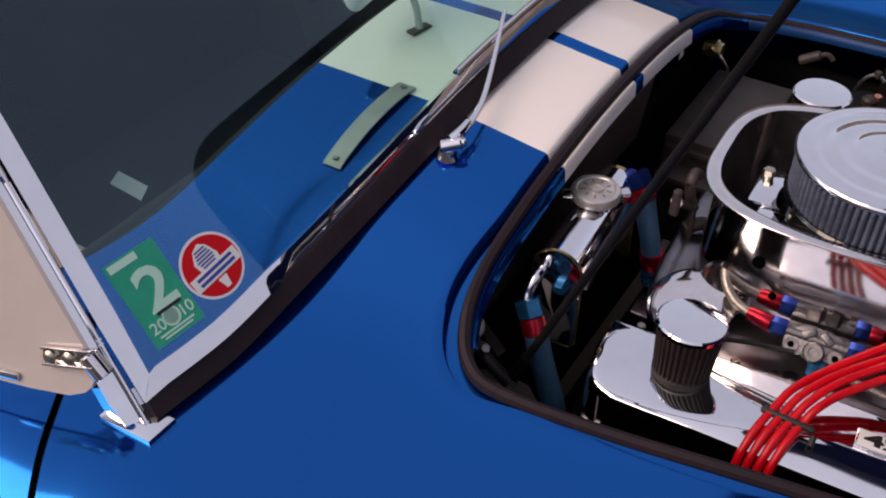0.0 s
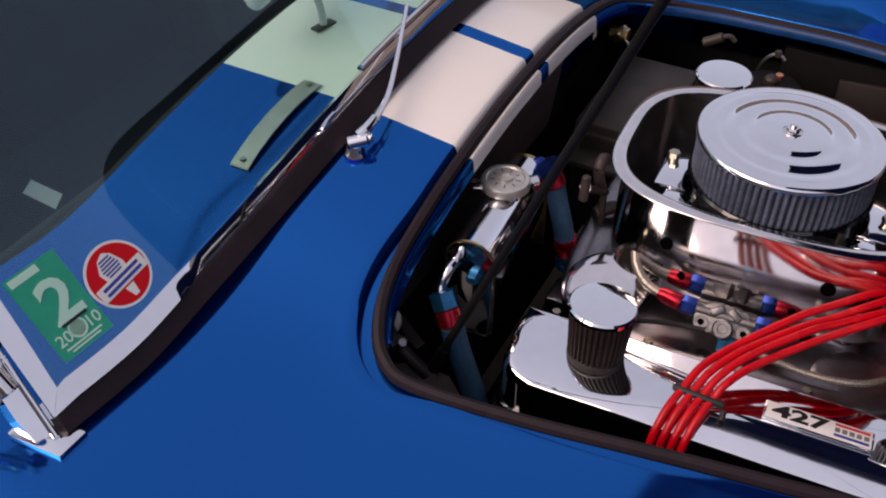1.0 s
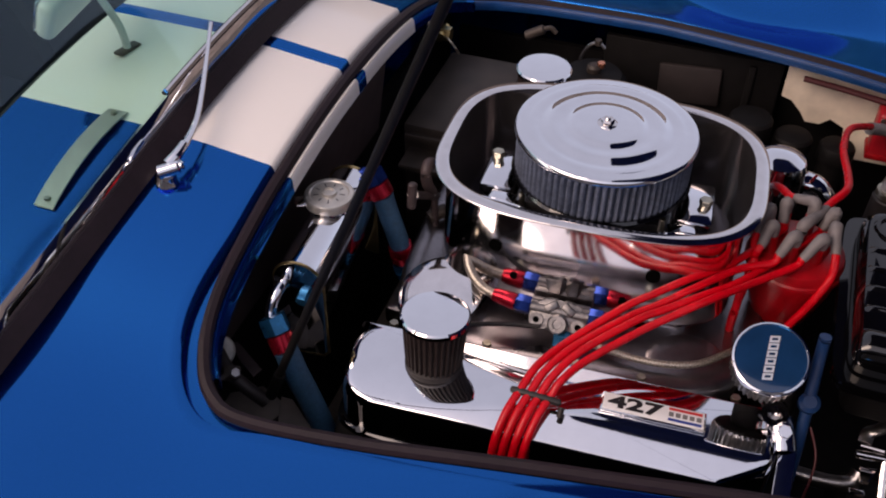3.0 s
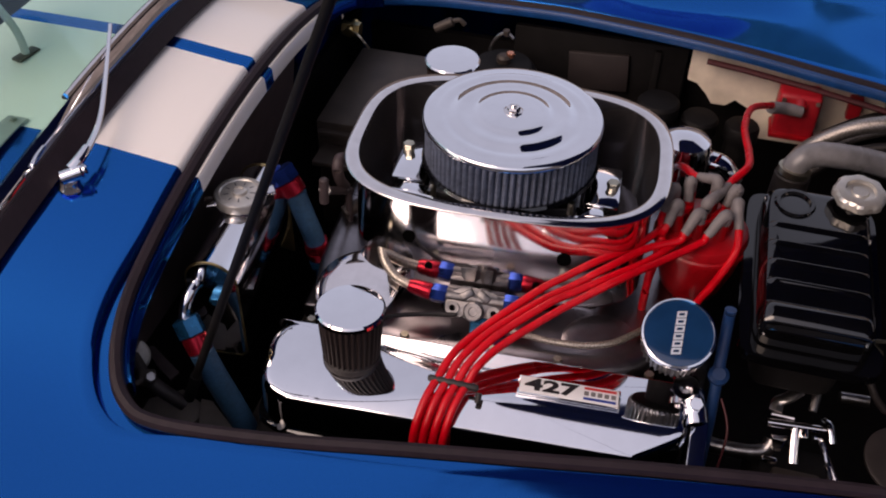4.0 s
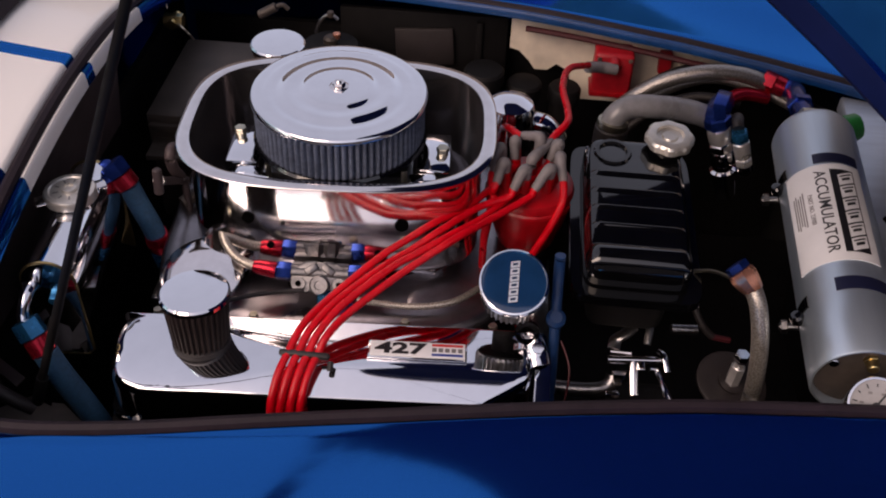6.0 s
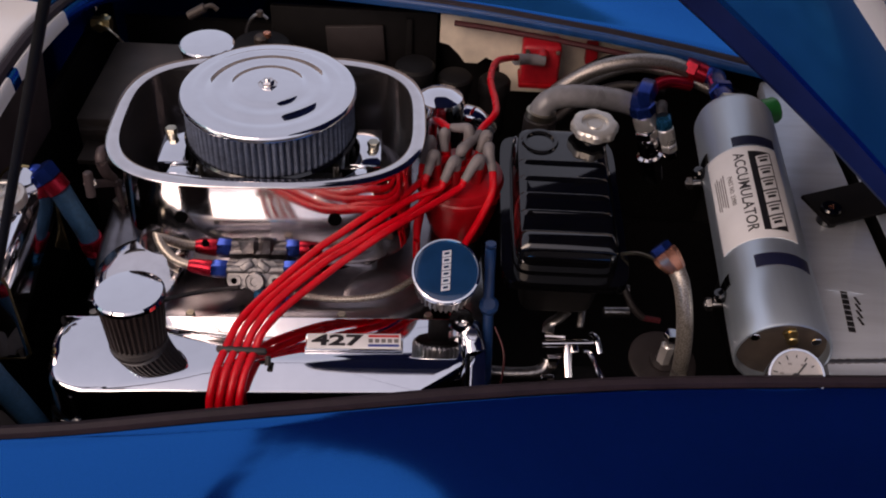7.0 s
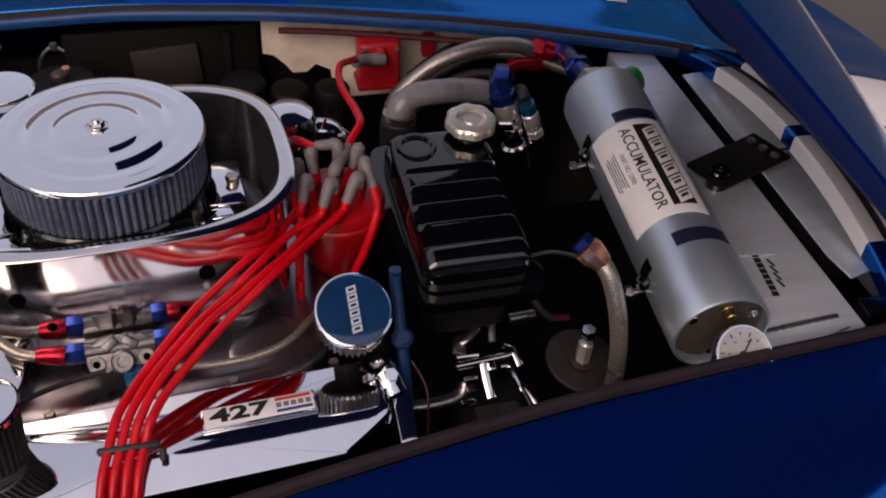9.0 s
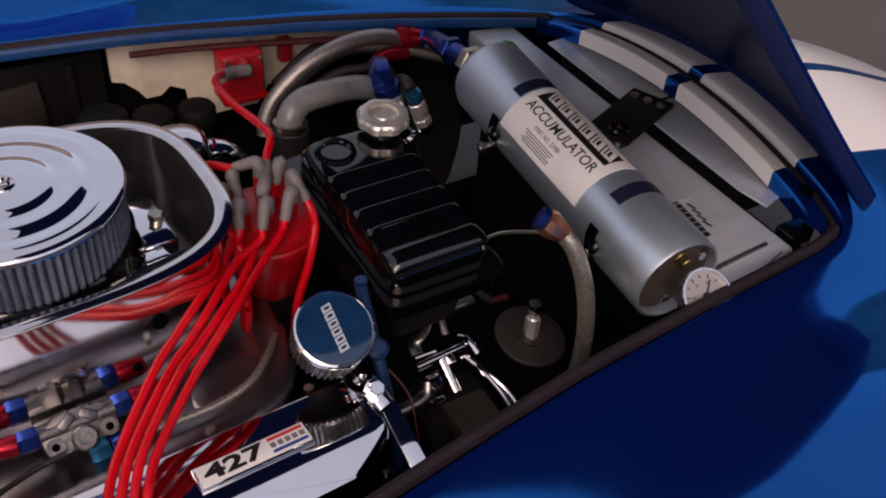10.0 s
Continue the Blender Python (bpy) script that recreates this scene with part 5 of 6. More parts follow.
part("sleeve", lathe([(0.0110, 0.009), (0.0150, 0.0105), (0.0158, 0.017), (0.0150, 0.022), (0.0112, 0.036), (0.0098, 0.038)], 8), M["copper_an"], bf, "copper-red flared sleeve")
bl = thing("breather_line", pose(0.52, -0.24, 0.62), "braided steel hose dropping from a copper-red fitting", "hose")
part("hose", tube([(0.506, -0.231, 0.825), (0.515, -0.245, 0.808), (0.524, -0.261, 0.768), (0.530, -0.270, 0.714), (0.531, -0.272, 0.655), (0.526, -0.270, 0.60), (0.52, -0.265, 0.54)], 0.0100, 16, 10), M["braid"], bl, "braided steel", at_world=True)
pl = thing("pulley_disc", pose(0.545, -0.162, 0.588), "round dark pulley disc with a bright bolt", "pulley")
part("disc", lathe([(0.047, -0.004), (0.0475, 0.0), (0.044, 0.002), (0.018, 0.000), (0.018, 0.003), (0, 0.003)], 48, pose(0, 0, 0, 12, 6, 0)), M["dark_steel"], pl, "dark satin disc")
part("hub", join(rod((0, 0, 0), (0.003, 0.003, 0.028), 0.010, n=6), rod((0.003, 0.003, 0.028), (0.004, 0.004, 0.040), 0.0065, n=14)), M["silver"], pl, "hub bolt")
part("nut", hexnut(0.010, 0.014, pose(0.004, 0.004, 0.038)), M["chrome"], pl, "bright nut")

# ---- alternator bracket and adjusting arm ----
al = thing("alternator_bracket", pose(0.41, -0.16, 0.60), "bright cranked alternator bracket and adjuster", "bracket")
part("cross_bar", rod((0.376, -0.161, 0.610), (0.449, -0.157, 0.612), 0.0058, n=14, bevel=0.001), M["polish"], al, at_world=True)
part("upper_bar", rod((0.381, -0.150, 0.614), (0.408, -0.152, 0.616), 0.0026, n=10), M["polish"], al, at_world=True)
part("web", prism([(0.384, -0.168), (0.405, -0.168), (0.396, -0.190), (0.386, -0.191)], 0.594, 0.600, 0.001), M["polish"], al, at_world=True)
part("foot", box(0.018, 0.008, 0.006, 0.002, pose(0.384, -0.203, 0.590, 0, 0, 4)), M["polish"], al, at_world=True)
part("strut", tube([(0.412, -0.159, 0.613), (0.412, -0.176, 0.602), (0.414, -0.198, 0.586)], 0.0062, 10, 6, flat=0.6), M["polish"], al, at_world=True)
part("tab", box(0.009, 0.016, 0.005, 0.0015, pose(0.421, -0.166, 0.611, 20, 0, 6)), M["polish"], al, at_world=True)
part("claw", tube([(0.443, -0.147, 0.620), (0.450, -0.158, 0.622), (0.455, -0.175, 0.611)], 0.0048, 10, 6, flat=0.6), M["chrome"], al, at_world=True)
part("slotted_arm", tube([(0.432, -0.170, 0.608), (0.444, -0.172, 0.606), (0.451, -0.200, 0.600), (0.457, -0.228, 0.592), (0.458, -0.250, 0.585)], 0.0034, 10, 6), M["polish"], al, at_world=True)
part("slotted_arm", tube([(0.442, -0.172, 0.606), (0.454, -0.201, 0.599), (0.465, -0.227, 0.591), (0.468, -0.250, 0.584)], 0.0034, 10, 6), M["polish"], al, at_world=True)
part("lever", tube([(0.432, -0.106, 0.641), (0.431, -0.123, 0.636), (0.428, -0.142, 0.625)], 0.0055, 12, 6, flat=0.6), M["castal"], al, at_world=True)
part("cam_plate", tube([(0.410, -0.121, 0.636), (0.399, -0.131, 0.631), (0.387, -0.137, 0.625), (0.384, -0.149, 0.619)], 0.0085, 12, 6, flat=0.5), M["castal"], al, at_world=True)
part("arm", tube([(0.300, -0.184, 0.574), (0.335, -0.187, 0.575), (0.365, -0.186, 0.577), (0.381, -0.181, 0.581), (0.387, -0.172, 0.590)], 0.0100, 14, 8), M["castal"], al, "cast adjusting arm", at_world=True)
ab = thing("alternator", pose(0.42, -0.15, 0.50), "dark alternator with grey front casting below the expansion tank", "alternator")
part("body", lathe([(0.05, -0.05), (0.06, -0.04), (0.06, 0.04), (0.05, 0.05), (0, 0.05)], 36, pose(0.0, -0.03, 0.0, 0, 90, 0)), M["black"], ab, "black ribbed body")
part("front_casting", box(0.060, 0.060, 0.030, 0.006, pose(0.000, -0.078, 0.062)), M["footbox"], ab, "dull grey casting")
part("terminal", rod((0.049, 0.066, 0.100), (0.086, 0.068, 0.100), 0.0075, n=16, bevel=0.001), M["castal"], ab, "grey terminal roller")
part("terminal", rod((0.074, 0.116, 0.100), (0.092, 0.114, 0.100), 0.0075, n=16, bevel=0.001), M["castal"], ab, "grey terminal roller")
aw = thing("alternator_lead", pose(0.51, -0.09, 0.62), "dark sleeved lead with a red end", "wire")
part("sleeve", tube([(0.478, -0.066, 0.670), (0.486, -0.077, 0.658), (0.496, -0.091, 0.640), (0.507, -0.100, 0.625), (0.521, -0.103, 0.611)], 0.0050, 12, 8), M["rubber"], aw, "dark rubber sleeve", at_world=True)
part("red_end", tube([(0.520, -0.103, 0.611), (0.532, -0.102, 0.608), (0.546, -0.101, 0.605)], 0.0044, 12, 4), M["maroon"], aw, "dark red end", at_world=True)
# chrome bracket at the front of the near cover
fb = thing("lifting_bracket", pose(0.28, -0.24, 0.62), "chrome bracket bolted to the cylinder head", "bracket")
part("arm", tube([(0.256, -0.212, 0.717), (0.268, -0.228, 0.713), (0.276, -0.243, 0.706), (0.282, -0.260, 0.696)], 0.012, 12, 8, flat=0.45), M["chrome"], fb, at_world=True)
part("flat_bar", box(0.0190, 0.090, 0.004, 0.001, pose(0.2845, -0.300, 0.678, 22, 0, 1)), M["chrome"], fb, "flat bright bar", at_world=True)
part("bolt", hexnut(0.0085, 0.008, pose(0.276, -0.246, 0.709, 30, 0, 0)), M["chrome"], fb, at_world=True)
part("eye", lathe([(0.008, -0.004), (0.015, -0.004), (0.015, 0.004), (0.008, 0.004), (0.008, -0.004)], 24, pose(0.262, -0.232, 0.722, 60, 0, 0)), M["polish"], fb, at_world=True)
# blue hose beside it
bw = thing("blue_drain_hose", pose(0.29, -0.2, 0.6), "slim blue hose standing beside the breather cap", "hose")
part("hose", tube([(0.2935, -0.176, 0.800), (0.294, -0.180, 0.780), (0.295, -0.205, 0.735), (0.297, -0.235, 0.67), (0.299, -0.26, 0.58)], 0.0068, 12, 8), M["bluewire"], bw, at_world=True)
part("clip", lathe([(0.0075, 0), (0.012, 0.004), (0.012, 0.012), (0.0075, 0.016)], 16, pose(0.2955, -0.208, 0.722, 30)), M["bluewire"], bw, "blue clip", at_world=True)
solid("thin_red_wire", tube([(0.305, -0.22, 0.70), (0.318, -0.245, 0.675), (0.314, -0.275, 0.635), (0.308, -0.30, 0.59)], 0.0014, 8, 8), M["maroon"], "thin loose red wire beside the chrome bracket", "wire")

# ---- fuel block and lines on the intake ----
fk = thing("fuel_block", ENG @ pose(-0.012, -0.156, 0.717), "cast fuel distribution block with blue and red fittings", "fuel block")
lobed = [(-0.0365, -0.008), (-0.034, -0.019), (-0.024, -0.021), (-0.016, -0.015), (-0.012, -0.019), (0.0, -0.023), (0.012, -0.019), (0.016, -0.014), (0.024, -0.018), (0.034, -0.014), (0.0365, -0.004),
         (0.034, 0.010), (0.022, 0.014), (0.016, 0.020), (0.006, 0.021), (0.0, 0.016), (-0.006, 0.021), (-0.018, 0.020), (-0.030, 0.012), (-0.0365, 0.004)]
face = pose(0, -0.006, 0.0, 48, 0, 0)
part("block", prism(lobed, -0.010, 0.006, 0.003, face), M["cast_dark"], fk, "cast body with rounded lobes")
part("rear_web", join(box(0.076, 0.016, 0.016, 0.004, pose(0, 0.008, 0.000)), rod((-0.038, 0, 0.002), (0.038, 0, 0.002), 0.0105, n=20, bevel=0.002)), M["cast_dark"], fk)
part("raised_web", join(box(0.018, 0.010, 0.006, 0.002, face @ pose(-0.010, 0.010, 0.007, 0, 0, 35)), box(0.018, 0.010, 0.006, 0.002, face @ pose(0.011, 0.010, 0.007, 0, 0, -35))), M["cast_dark"], fk)
for x in (-0.026, 0.026):
    part("mount_ear", lathe([(0.004, 0.004), (0.0085, 0.004), (0.0085, 0.009), (0.004, 0.009), (0.004, 0.004)], 20, face @ pose(x, -0.009, 0)), M["cast_dark"], fk)
    part("ear_hole", lathe([(0.0040, 0.0062), (0.0040, 0.0072), (0, 0.0072)], 18, face @ pose(x, -0.009, 0)), M["hole"], fk, "dark bolt hole")
part("centre_boss", lathe([(0.0125, 0.004), (0.0125, 0.012), (0.0105, 0.014), (0.0060, 0.014), (0.0055, 0.011), (0, 0.011)], 28, face @ pose(0.001, -0.010, 0)), M["cast_dark"], fk, "bright turned boss")
part("blue_hex", hexnut(0.012, 0.020, aim((-0.036, 0.0, 0.002), (-0.060, 0.0, 0.003))), M["blue_an"], fk)
part("red_sleeve", lathe([(0.0105, 0), (0.011, 0.004), (0.0095, 0.024), (0.0075, 0.030)], 20, aim((-0.056, 0, 0.003), (-0.09, 0.004, 0.006))), M["red_an"], fk)
part("braided_line", tube([(-0.083, 0.003, 0.005), (-0.105, 0.010, 0.010), (-0.124, 0.026, 0.024), (-0.132, 0.05, 0.04)], 0.0062, 12, 6), M["braid"], fk)
part("blue_hex", hexnut(0.012, 0.018, aim((0.036, 0.0, 0.002), (0.06, 0.0, 0.003))), M["blue_an"], fk)
part("red_sleeve", lathe([(0.0105, 0), (0.011, 0.004), (0.0095, 0.024), (0.0075, 0.030)], 20, aim((0.054, 0, 0.003), (0.09, 0.002, 0.003))), M["red_an"], fk)
part("teal_nut", hexnut(0.013, 0.020, aim((0.000, -0.026, -0.020), (0.03, -0.026, -0.018))), M["teal_an"], fk)
part("nut", hexnut(0.010, 0.022, aim((0.022, -0.026, -0.019), (0.05, -0.026, -0.017))), M["blue_an"], fk)
part("black_lead", tube([(-0.02, -0.025, -0.006), (-0.06, -0.030, -0.008), (-0.11, -0.050, -0.006), (-0.14, -0.08, -0.004)], 0.003, 8, 6), M["rubber"], fk)
part("return_line", tube([(0.050, -0.026, -0.017), (0.075, -0.030, -0.017), (0.105, -0.032, -0.018), (0.14, -0.030, -0.018), (0.175, -0.020, -0.016), (0.205, 0.004, -0.014), (0.225, 0.03, -0.02)], 0.0045, 12, 8), M["braid"], fk)

# chrome thermostat cover beside the pan
th = thing("thermostat_cover", pose(0.222, 0.190, 0.70), "domed chrome thermostat housing beside the pan", "thermostat housing")
part("dome", lathe([(0.042, 0.0), (0.044, 0.02), (0.042, 0.052), (0.034, 0.072), (0.018, 0.081), (0, 0.083)], 40), M["chrome"], th)
part("outlet", tube([(0.03, 0.0, 0.04), (0.055, 0.0, 0.034), (0.075, 0.0, 0.01)], 0.018, 16, 6), M["chrome"], th)

# ---- header tank by the firewall ----
ht = thing("header_tank", pose(-0.303, -0.185, 0.67), "chrome header tank with round pressure cap", "header tank")
oval = [(0.031 * math.cos(radians(a)), 0.116 + 0.031 * math.sin(radians(a))) for a in range(0, 181, 6)] + [(-0.031, 0.006), (-0.024, -0.002), (0.024, -0.002), (0.031, 0.006)]
lie = pose(0.003, 0, 0, 0, 0, 4) @ pose(0, 0, 0, 90)
part("tank", prism(oval, -0.098, 0.098, 0.0025, lie), M["chrome"], ht, "mirror chrome tank", angle=60)
for y in (-0.0965, 0.0965):
    part("end_rim", tube([lie @ Vector((x, z, -y)) for x, z in oval], 0.0019, 8, 2, True, False), M["brass"], ht, "thin golden seam")
part("filler_neck", lathe([(0.025, 0.136), (0.025, 0.147), (0.028, 0.149), (0.028, 0.150)], 32, pose(0.0, 0.020, 0)), M["chrome"], ht)
part("pressure_cap", lathe([(0.0295, 0.1485), (0.0315, 0.150), (0.0315, 0.1585), (0.0297, 0.1612), (0.0248, 0.1617), (0.0232, 0.1603), (0.0100, 0.1607), (0.0090, 0.1645), (0.0060, 0.1650), (0.0055, 0.1630), (0, 0.1630)], 48, pose(0.0, 0.020, 0)), M["stamped"], ht, "pressed steel pressure cap")
for k in range(9):
    part("cap_mark", box(0.0016, 0.0052 + 0.0018 * (k % 2), 0.0004, 0, pose(0.0, 0.020, 0.1606, 0, 0, 40 * k) @ pose(0, 0.0165, 0)), M["cast_dark"], ht, "stamped mark")
for a in (35, 215):
    part("cap_ear", box(0.018, 0.017, 0.0055, 0.002, pose(0.0, 0.020, 0.1545, 0, 0, a) @ pose(0.034, 0, 0)), M["polish"], ht, "folded cap ear")
part("overflow_pipe", tube([(-0.006, -0.094, 0.110), (-0.006, -0.108, 0.118), (-0.008, -0.122, 0.112), (-0.010, -0.132, 0.098), (-0.008, -0.138, 0.088)], 0.0070, 14, 8), M["chrome"], ht, "curved chrome pipe")
part("teal_port", hexnut(0.009, 0.016, aim((0.016, -0.092, 0.100), (0.018, -0.112, 0.095))), M["teal_an"], ht)
fitting("coolant_fitting", (-0.311, -0.322, 0.764), (-0.288, -0.338, 0.728), 0.0155, ("teal_an", "red_an"), "teal and red hose end by the header tank")
ch = thing("coolant_hose", pose(-0.27, -0.33, 0.60), "blue fabric-covered coolant hose", "hose")
part("hose", tube([(-0.289, -0.337, 0.732), (-0.280, -0.335, 0.690), (-0.268, -0.330, 0.64), (-0.255, -0.325, 0.58), (-0.245, -0.32, 0.50)], 0.0150, 16, 8), M["bluehose"], ch, at_world=True)
fitting("coolant_fitting", (-0.284, -0.086, 0.815), (-0.262, -0.092, 0.782), 0.0165, ("blue_an", "red_an"), "blue and red hose end on the header tank")
part("elbow", tube([(-0.298, -0.108, 0.796), (-0.297, -0.092, 0.806), (-0.290, -0.086, 0.810), (-0.283, -0.087, 0.806)], 0.0080, 14, 5), M["blue_an"], ht, "blue elbow", at_world=True)
c2 = thing("coolant_hose", pose(-0.25, -0.08, 0.64), "short blue fabric-covered coolant hose", "hose")
part("hose", tube([(-0.264, -0.091, 0.786), (-0.258, -0.086, 0.75), (-0.250, -0.080, 0.71), (-0.246, -0.077, 0.685)], 0.0140, 16, 8), M["bluehose"], c2, at_world=True)
fitting("coolant_fitting", (-0.247, -0.078, 0.692), (-0.238, -0.074, 0.636), 0.0165, ("red_an", "red_an", "teal_an", "teal_an"), "red and teal hose end on the engine")
hv = thing("heater_valve", pose(-0.21, -0.1, 0.60), "dull cast heater valve and linkage", "heater valve")
part("body", box(0.06, 0.05, 0.03, 0.006, pose(-0.215, -0.120, 0.620)), M["castal"], hv, at_world=True)
part("spigot", lathe([(0.018, 0), (0.018, 0.03), (0, 0.032)], 20, pose(-0.20, -0.10, 0.63)), M["castal"], hv, at_world=True)
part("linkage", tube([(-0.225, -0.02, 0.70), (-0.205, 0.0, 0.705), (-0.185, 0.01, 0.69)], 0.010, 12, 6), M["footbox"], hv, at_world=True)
tl = thing("throttle_linkage", pose(-0.22, -0.04, 0.70), "brown-grey throttle linkage rods behind the intake", "linkage")
part("cross_rod", rod((-0.222, -0.094, 0.797), (-0.218, -0.008, 0.733), 0.0055, n=14, bevel=0.001), M["primer"], tl, at_world=True)
part("ball_end", rod((-0.221, -0.092, 0.815), (-0.221, -0.098, 0.779), 0.0062, n=14, bevel=0.002), M["primer"], tl, at_world=True)
part("bell_crank", tube([(-0.220, -0.012, 0.790), (-0.220, -0.034, 0.806), (-0.220, -0.046, 0.800), (-0.220, -0.040, 0.776), (-0.220, -0.022, 0.750)], 0.0075, 12, 5), M["primer"], tl, at_world=True)
part("pull_rod", rod((-0.218, -0.016, 0.742), (-0.216, -0.020, 0.690), 0.0050, n=12), M["primer"], tl, at_world=True)
for y, z in ((-0.094, 0.797), (-0.030, 0.752)):
    part("lock_nut", hexnut(0.0085, 0.007, aim((-0.221, y, z), (-0.2205, y + 0.012, z - 0.009))), M["castal"], tl, at_world=True)

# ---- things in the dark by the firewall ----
fx = thing("footbox", pose(-0.22, 0.26, 0.60), "dull aluminium footbox, colour darkened for the shade under the cowl", "footbox")
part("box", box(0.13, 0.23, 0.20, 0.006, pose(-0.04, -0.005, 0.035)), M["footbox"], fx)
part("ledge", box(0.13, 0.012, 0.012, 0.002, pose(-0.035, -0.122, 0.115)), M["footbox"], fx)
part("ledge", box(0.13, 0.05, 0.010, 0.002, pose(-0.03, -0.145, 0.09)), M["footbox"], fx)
bu = thing("brass_union", pose(-0.345, 0.335, 0.785), "brass pipe union with loose wires", "pipe union")
part("body", join(rod((0, 0, 0), (0.03, 0.0, 0.0), 0.012, n=6), rod((0.015, -0.016, 0.0), (0.015, 0.018, 0.0), 0.008, n=12)), M["brass"], bu)
part("wire_loop", tube([(0.02, -0.01, 0.0), (0.035, -0.03, 0.008), (0.05, -0.035, -0.004), (0.05, -0.02, -0.02)], 0.0018, 8), M["zinc"], bu)
sj = thing("steering_joint", pose(-0.36, -0.365, 0.70), "dull steel column joint and lever under the cowl", "steering joint")
knob = aim((-0.376, -0.346, 0.704), (-0.366, -0.364, 0.726))
part("disc", lathe([(0.016, -0.010), (0.0200, -0.006), (0.0200, 0.003), (0.0180, 0.0055), (0.0060, 0.006), (0.0050, 0.0075), (0, 0.0075)], 32, knob), M["joint"], sj, "pale worn disc", at_world=True)
part("shaft", tube([(-0.374, -0.350, 0.708), (-0.352, -0.366, 0.700), (-0.330, -0.372, 0.688), (-0.306, -0.368, 0.664)], 0.0085, 14, 6), M["dark_steel"], sj, "dark shaft", at_world=True)
part("clamp", join(box(0.020, 0.016, 0.018, 0.004, pose(-0.345, -0.372, 0.704, 20, 10, 30)), rod((-0.352, -0.386, 0.706), (-0.334, -0.366, 0.710), 0.0045, n=12, bevel=0.001)), M["footbox"], sj, "grey clamp", at_world=True)
part("clamp_bolt", hexnut(0.0060, 0.007, pose(-0.334, -0.380, 0.716, 20, 30, 0)), M["castal"], sj, at_world=True)
plate = prism([(-0.392, -0.299), (-0.380, -0.297), (-0.331, -0.328), (-0.336, -0.342), (-0.362, -0.326)], 0.667, 0.670, 0.001)
solid("column_plate", plate, M["primer"], "brown steel plate beside the column", "panel", kind="structure")
bm = join(prism([(-0.400, -0.335), (-0.352, -0.300), (-0.322, -0.313), (-0.306, -0.326), (-0.318, -0.352), (-0.36, -0.375)], 0.595, 0.600, 0.001), prism([(-0.320, -0.312), (-0.304, -0.312), (-0.262, -0.345), (-0.30, -0.365)], 0.602, 0.606, 0.001))
solid("splash_ledge", bm, M["ledge"], "dull aluminium splash ledge", "panel", kind="structure")

# ---- windscreen ----
BASE = [(-0.536, -0.705, 0.800), (-0.524, -0.60, 0.803), (-0.517, -0.50, 0.822), (-0.503, -0.40, 0.852), (-0.484, -0.28, 0.893), (-0.472, -0.15, 0.922), (-0.467, 0.0, 0.934)]
BASE = BASE + [(x, -y, z) for x, y, z in BASE[-2::-1]]
SCREEN = smooth_path(BASE, 6)
RISE = Vector((-math.sin(radians(40)), 0, math.cos(radians(40))))


def screen_at(q, s, out=0.0):
    """A point s metres up the screen over the base point q, pushed out towards the bonnet."""
    lean = 0.15 * (-1 if q.y > 0 else 1) * min(1.0, abs(q.y) / 0.7) ** 3
    return q + s * (RISE + Vector((0, lean, 0))) + out * Vector((RISE.z, 0, -RISE.x))


ws = thing("windscreen", pose(-0.50, 0, 0.86), "raked windscreen in a chrome frame on a black rubber base", "windscreen")


def screen_strip(s0, s1, o0, o1, pts=SCREEN, o2=None):
    """A solid strip along the screen from s0 to s1 up it and o0 to o1 through it."""
    bm = bmesh.new()
    o2 = o1 if o2 is None else o2
    rows = [[screen_at(q, s, o) for q in pts] for s, o in ((s0, o0), (s0, o1), (s1, o2), (s1, o0))]
    vs = bridge_rings(bm, rows + [rows[0]], closed=False)
    bmesh.ops.remove_doubles(bm, verts=bm.verts[:], dist=1e-6)
    bm.verts.ensure_lookup_table()
    bmesh.ops.holes_fill(bm, edges=bm.edges[:], sides=4)
    return bm


gl = part("glass_pane", screen_strip(0.028, 0.475, -0.0025, 0.0025), M["glass"], ws, "green-tinted laminated glass", at_world=True)
gl.visible_shadow = False
# the pane is one even curve: shade it so from post to post
gm_ = gl.data
swept = []
for poly in gm_.polygons:
    for li in poly.loop_indices:
        yaw = 38.0 * gm_.vertices[gm_.loops[li].vertex_index].co.y
        n = Vector((math.cos(radians(42.3)) * math.cos(radians(yaw)), math.cos(radians(42.3)) * math.sin(radians(yaw)), math.sin(radians(42.3))))
        d = poly.normal.dot(n)
        swept.append(tuple(n * math.copysign(1, d)) if abs(d) > 0.7 else tuple(poly.normal))
gm_.normals_split_custom_set(swept)
NORM = Vector((RISE.z, 0, -RISE.x))


def mitre(q, low):
    """The outer low and inner high corner of the joint of rail and post."""
    s = -1 if q.y < 0 else 1
    return screen_at(q, 0.010, 0.007) + Vector((0, s * 0.003, 0)) if low else screen_at(q, 0.030, 0.005) - Vector((0, s * 0.017, 0))


# one rail from post to post: its face looks up near the posts and rolls forward along the middle
rows = [[], [], [], [], []]
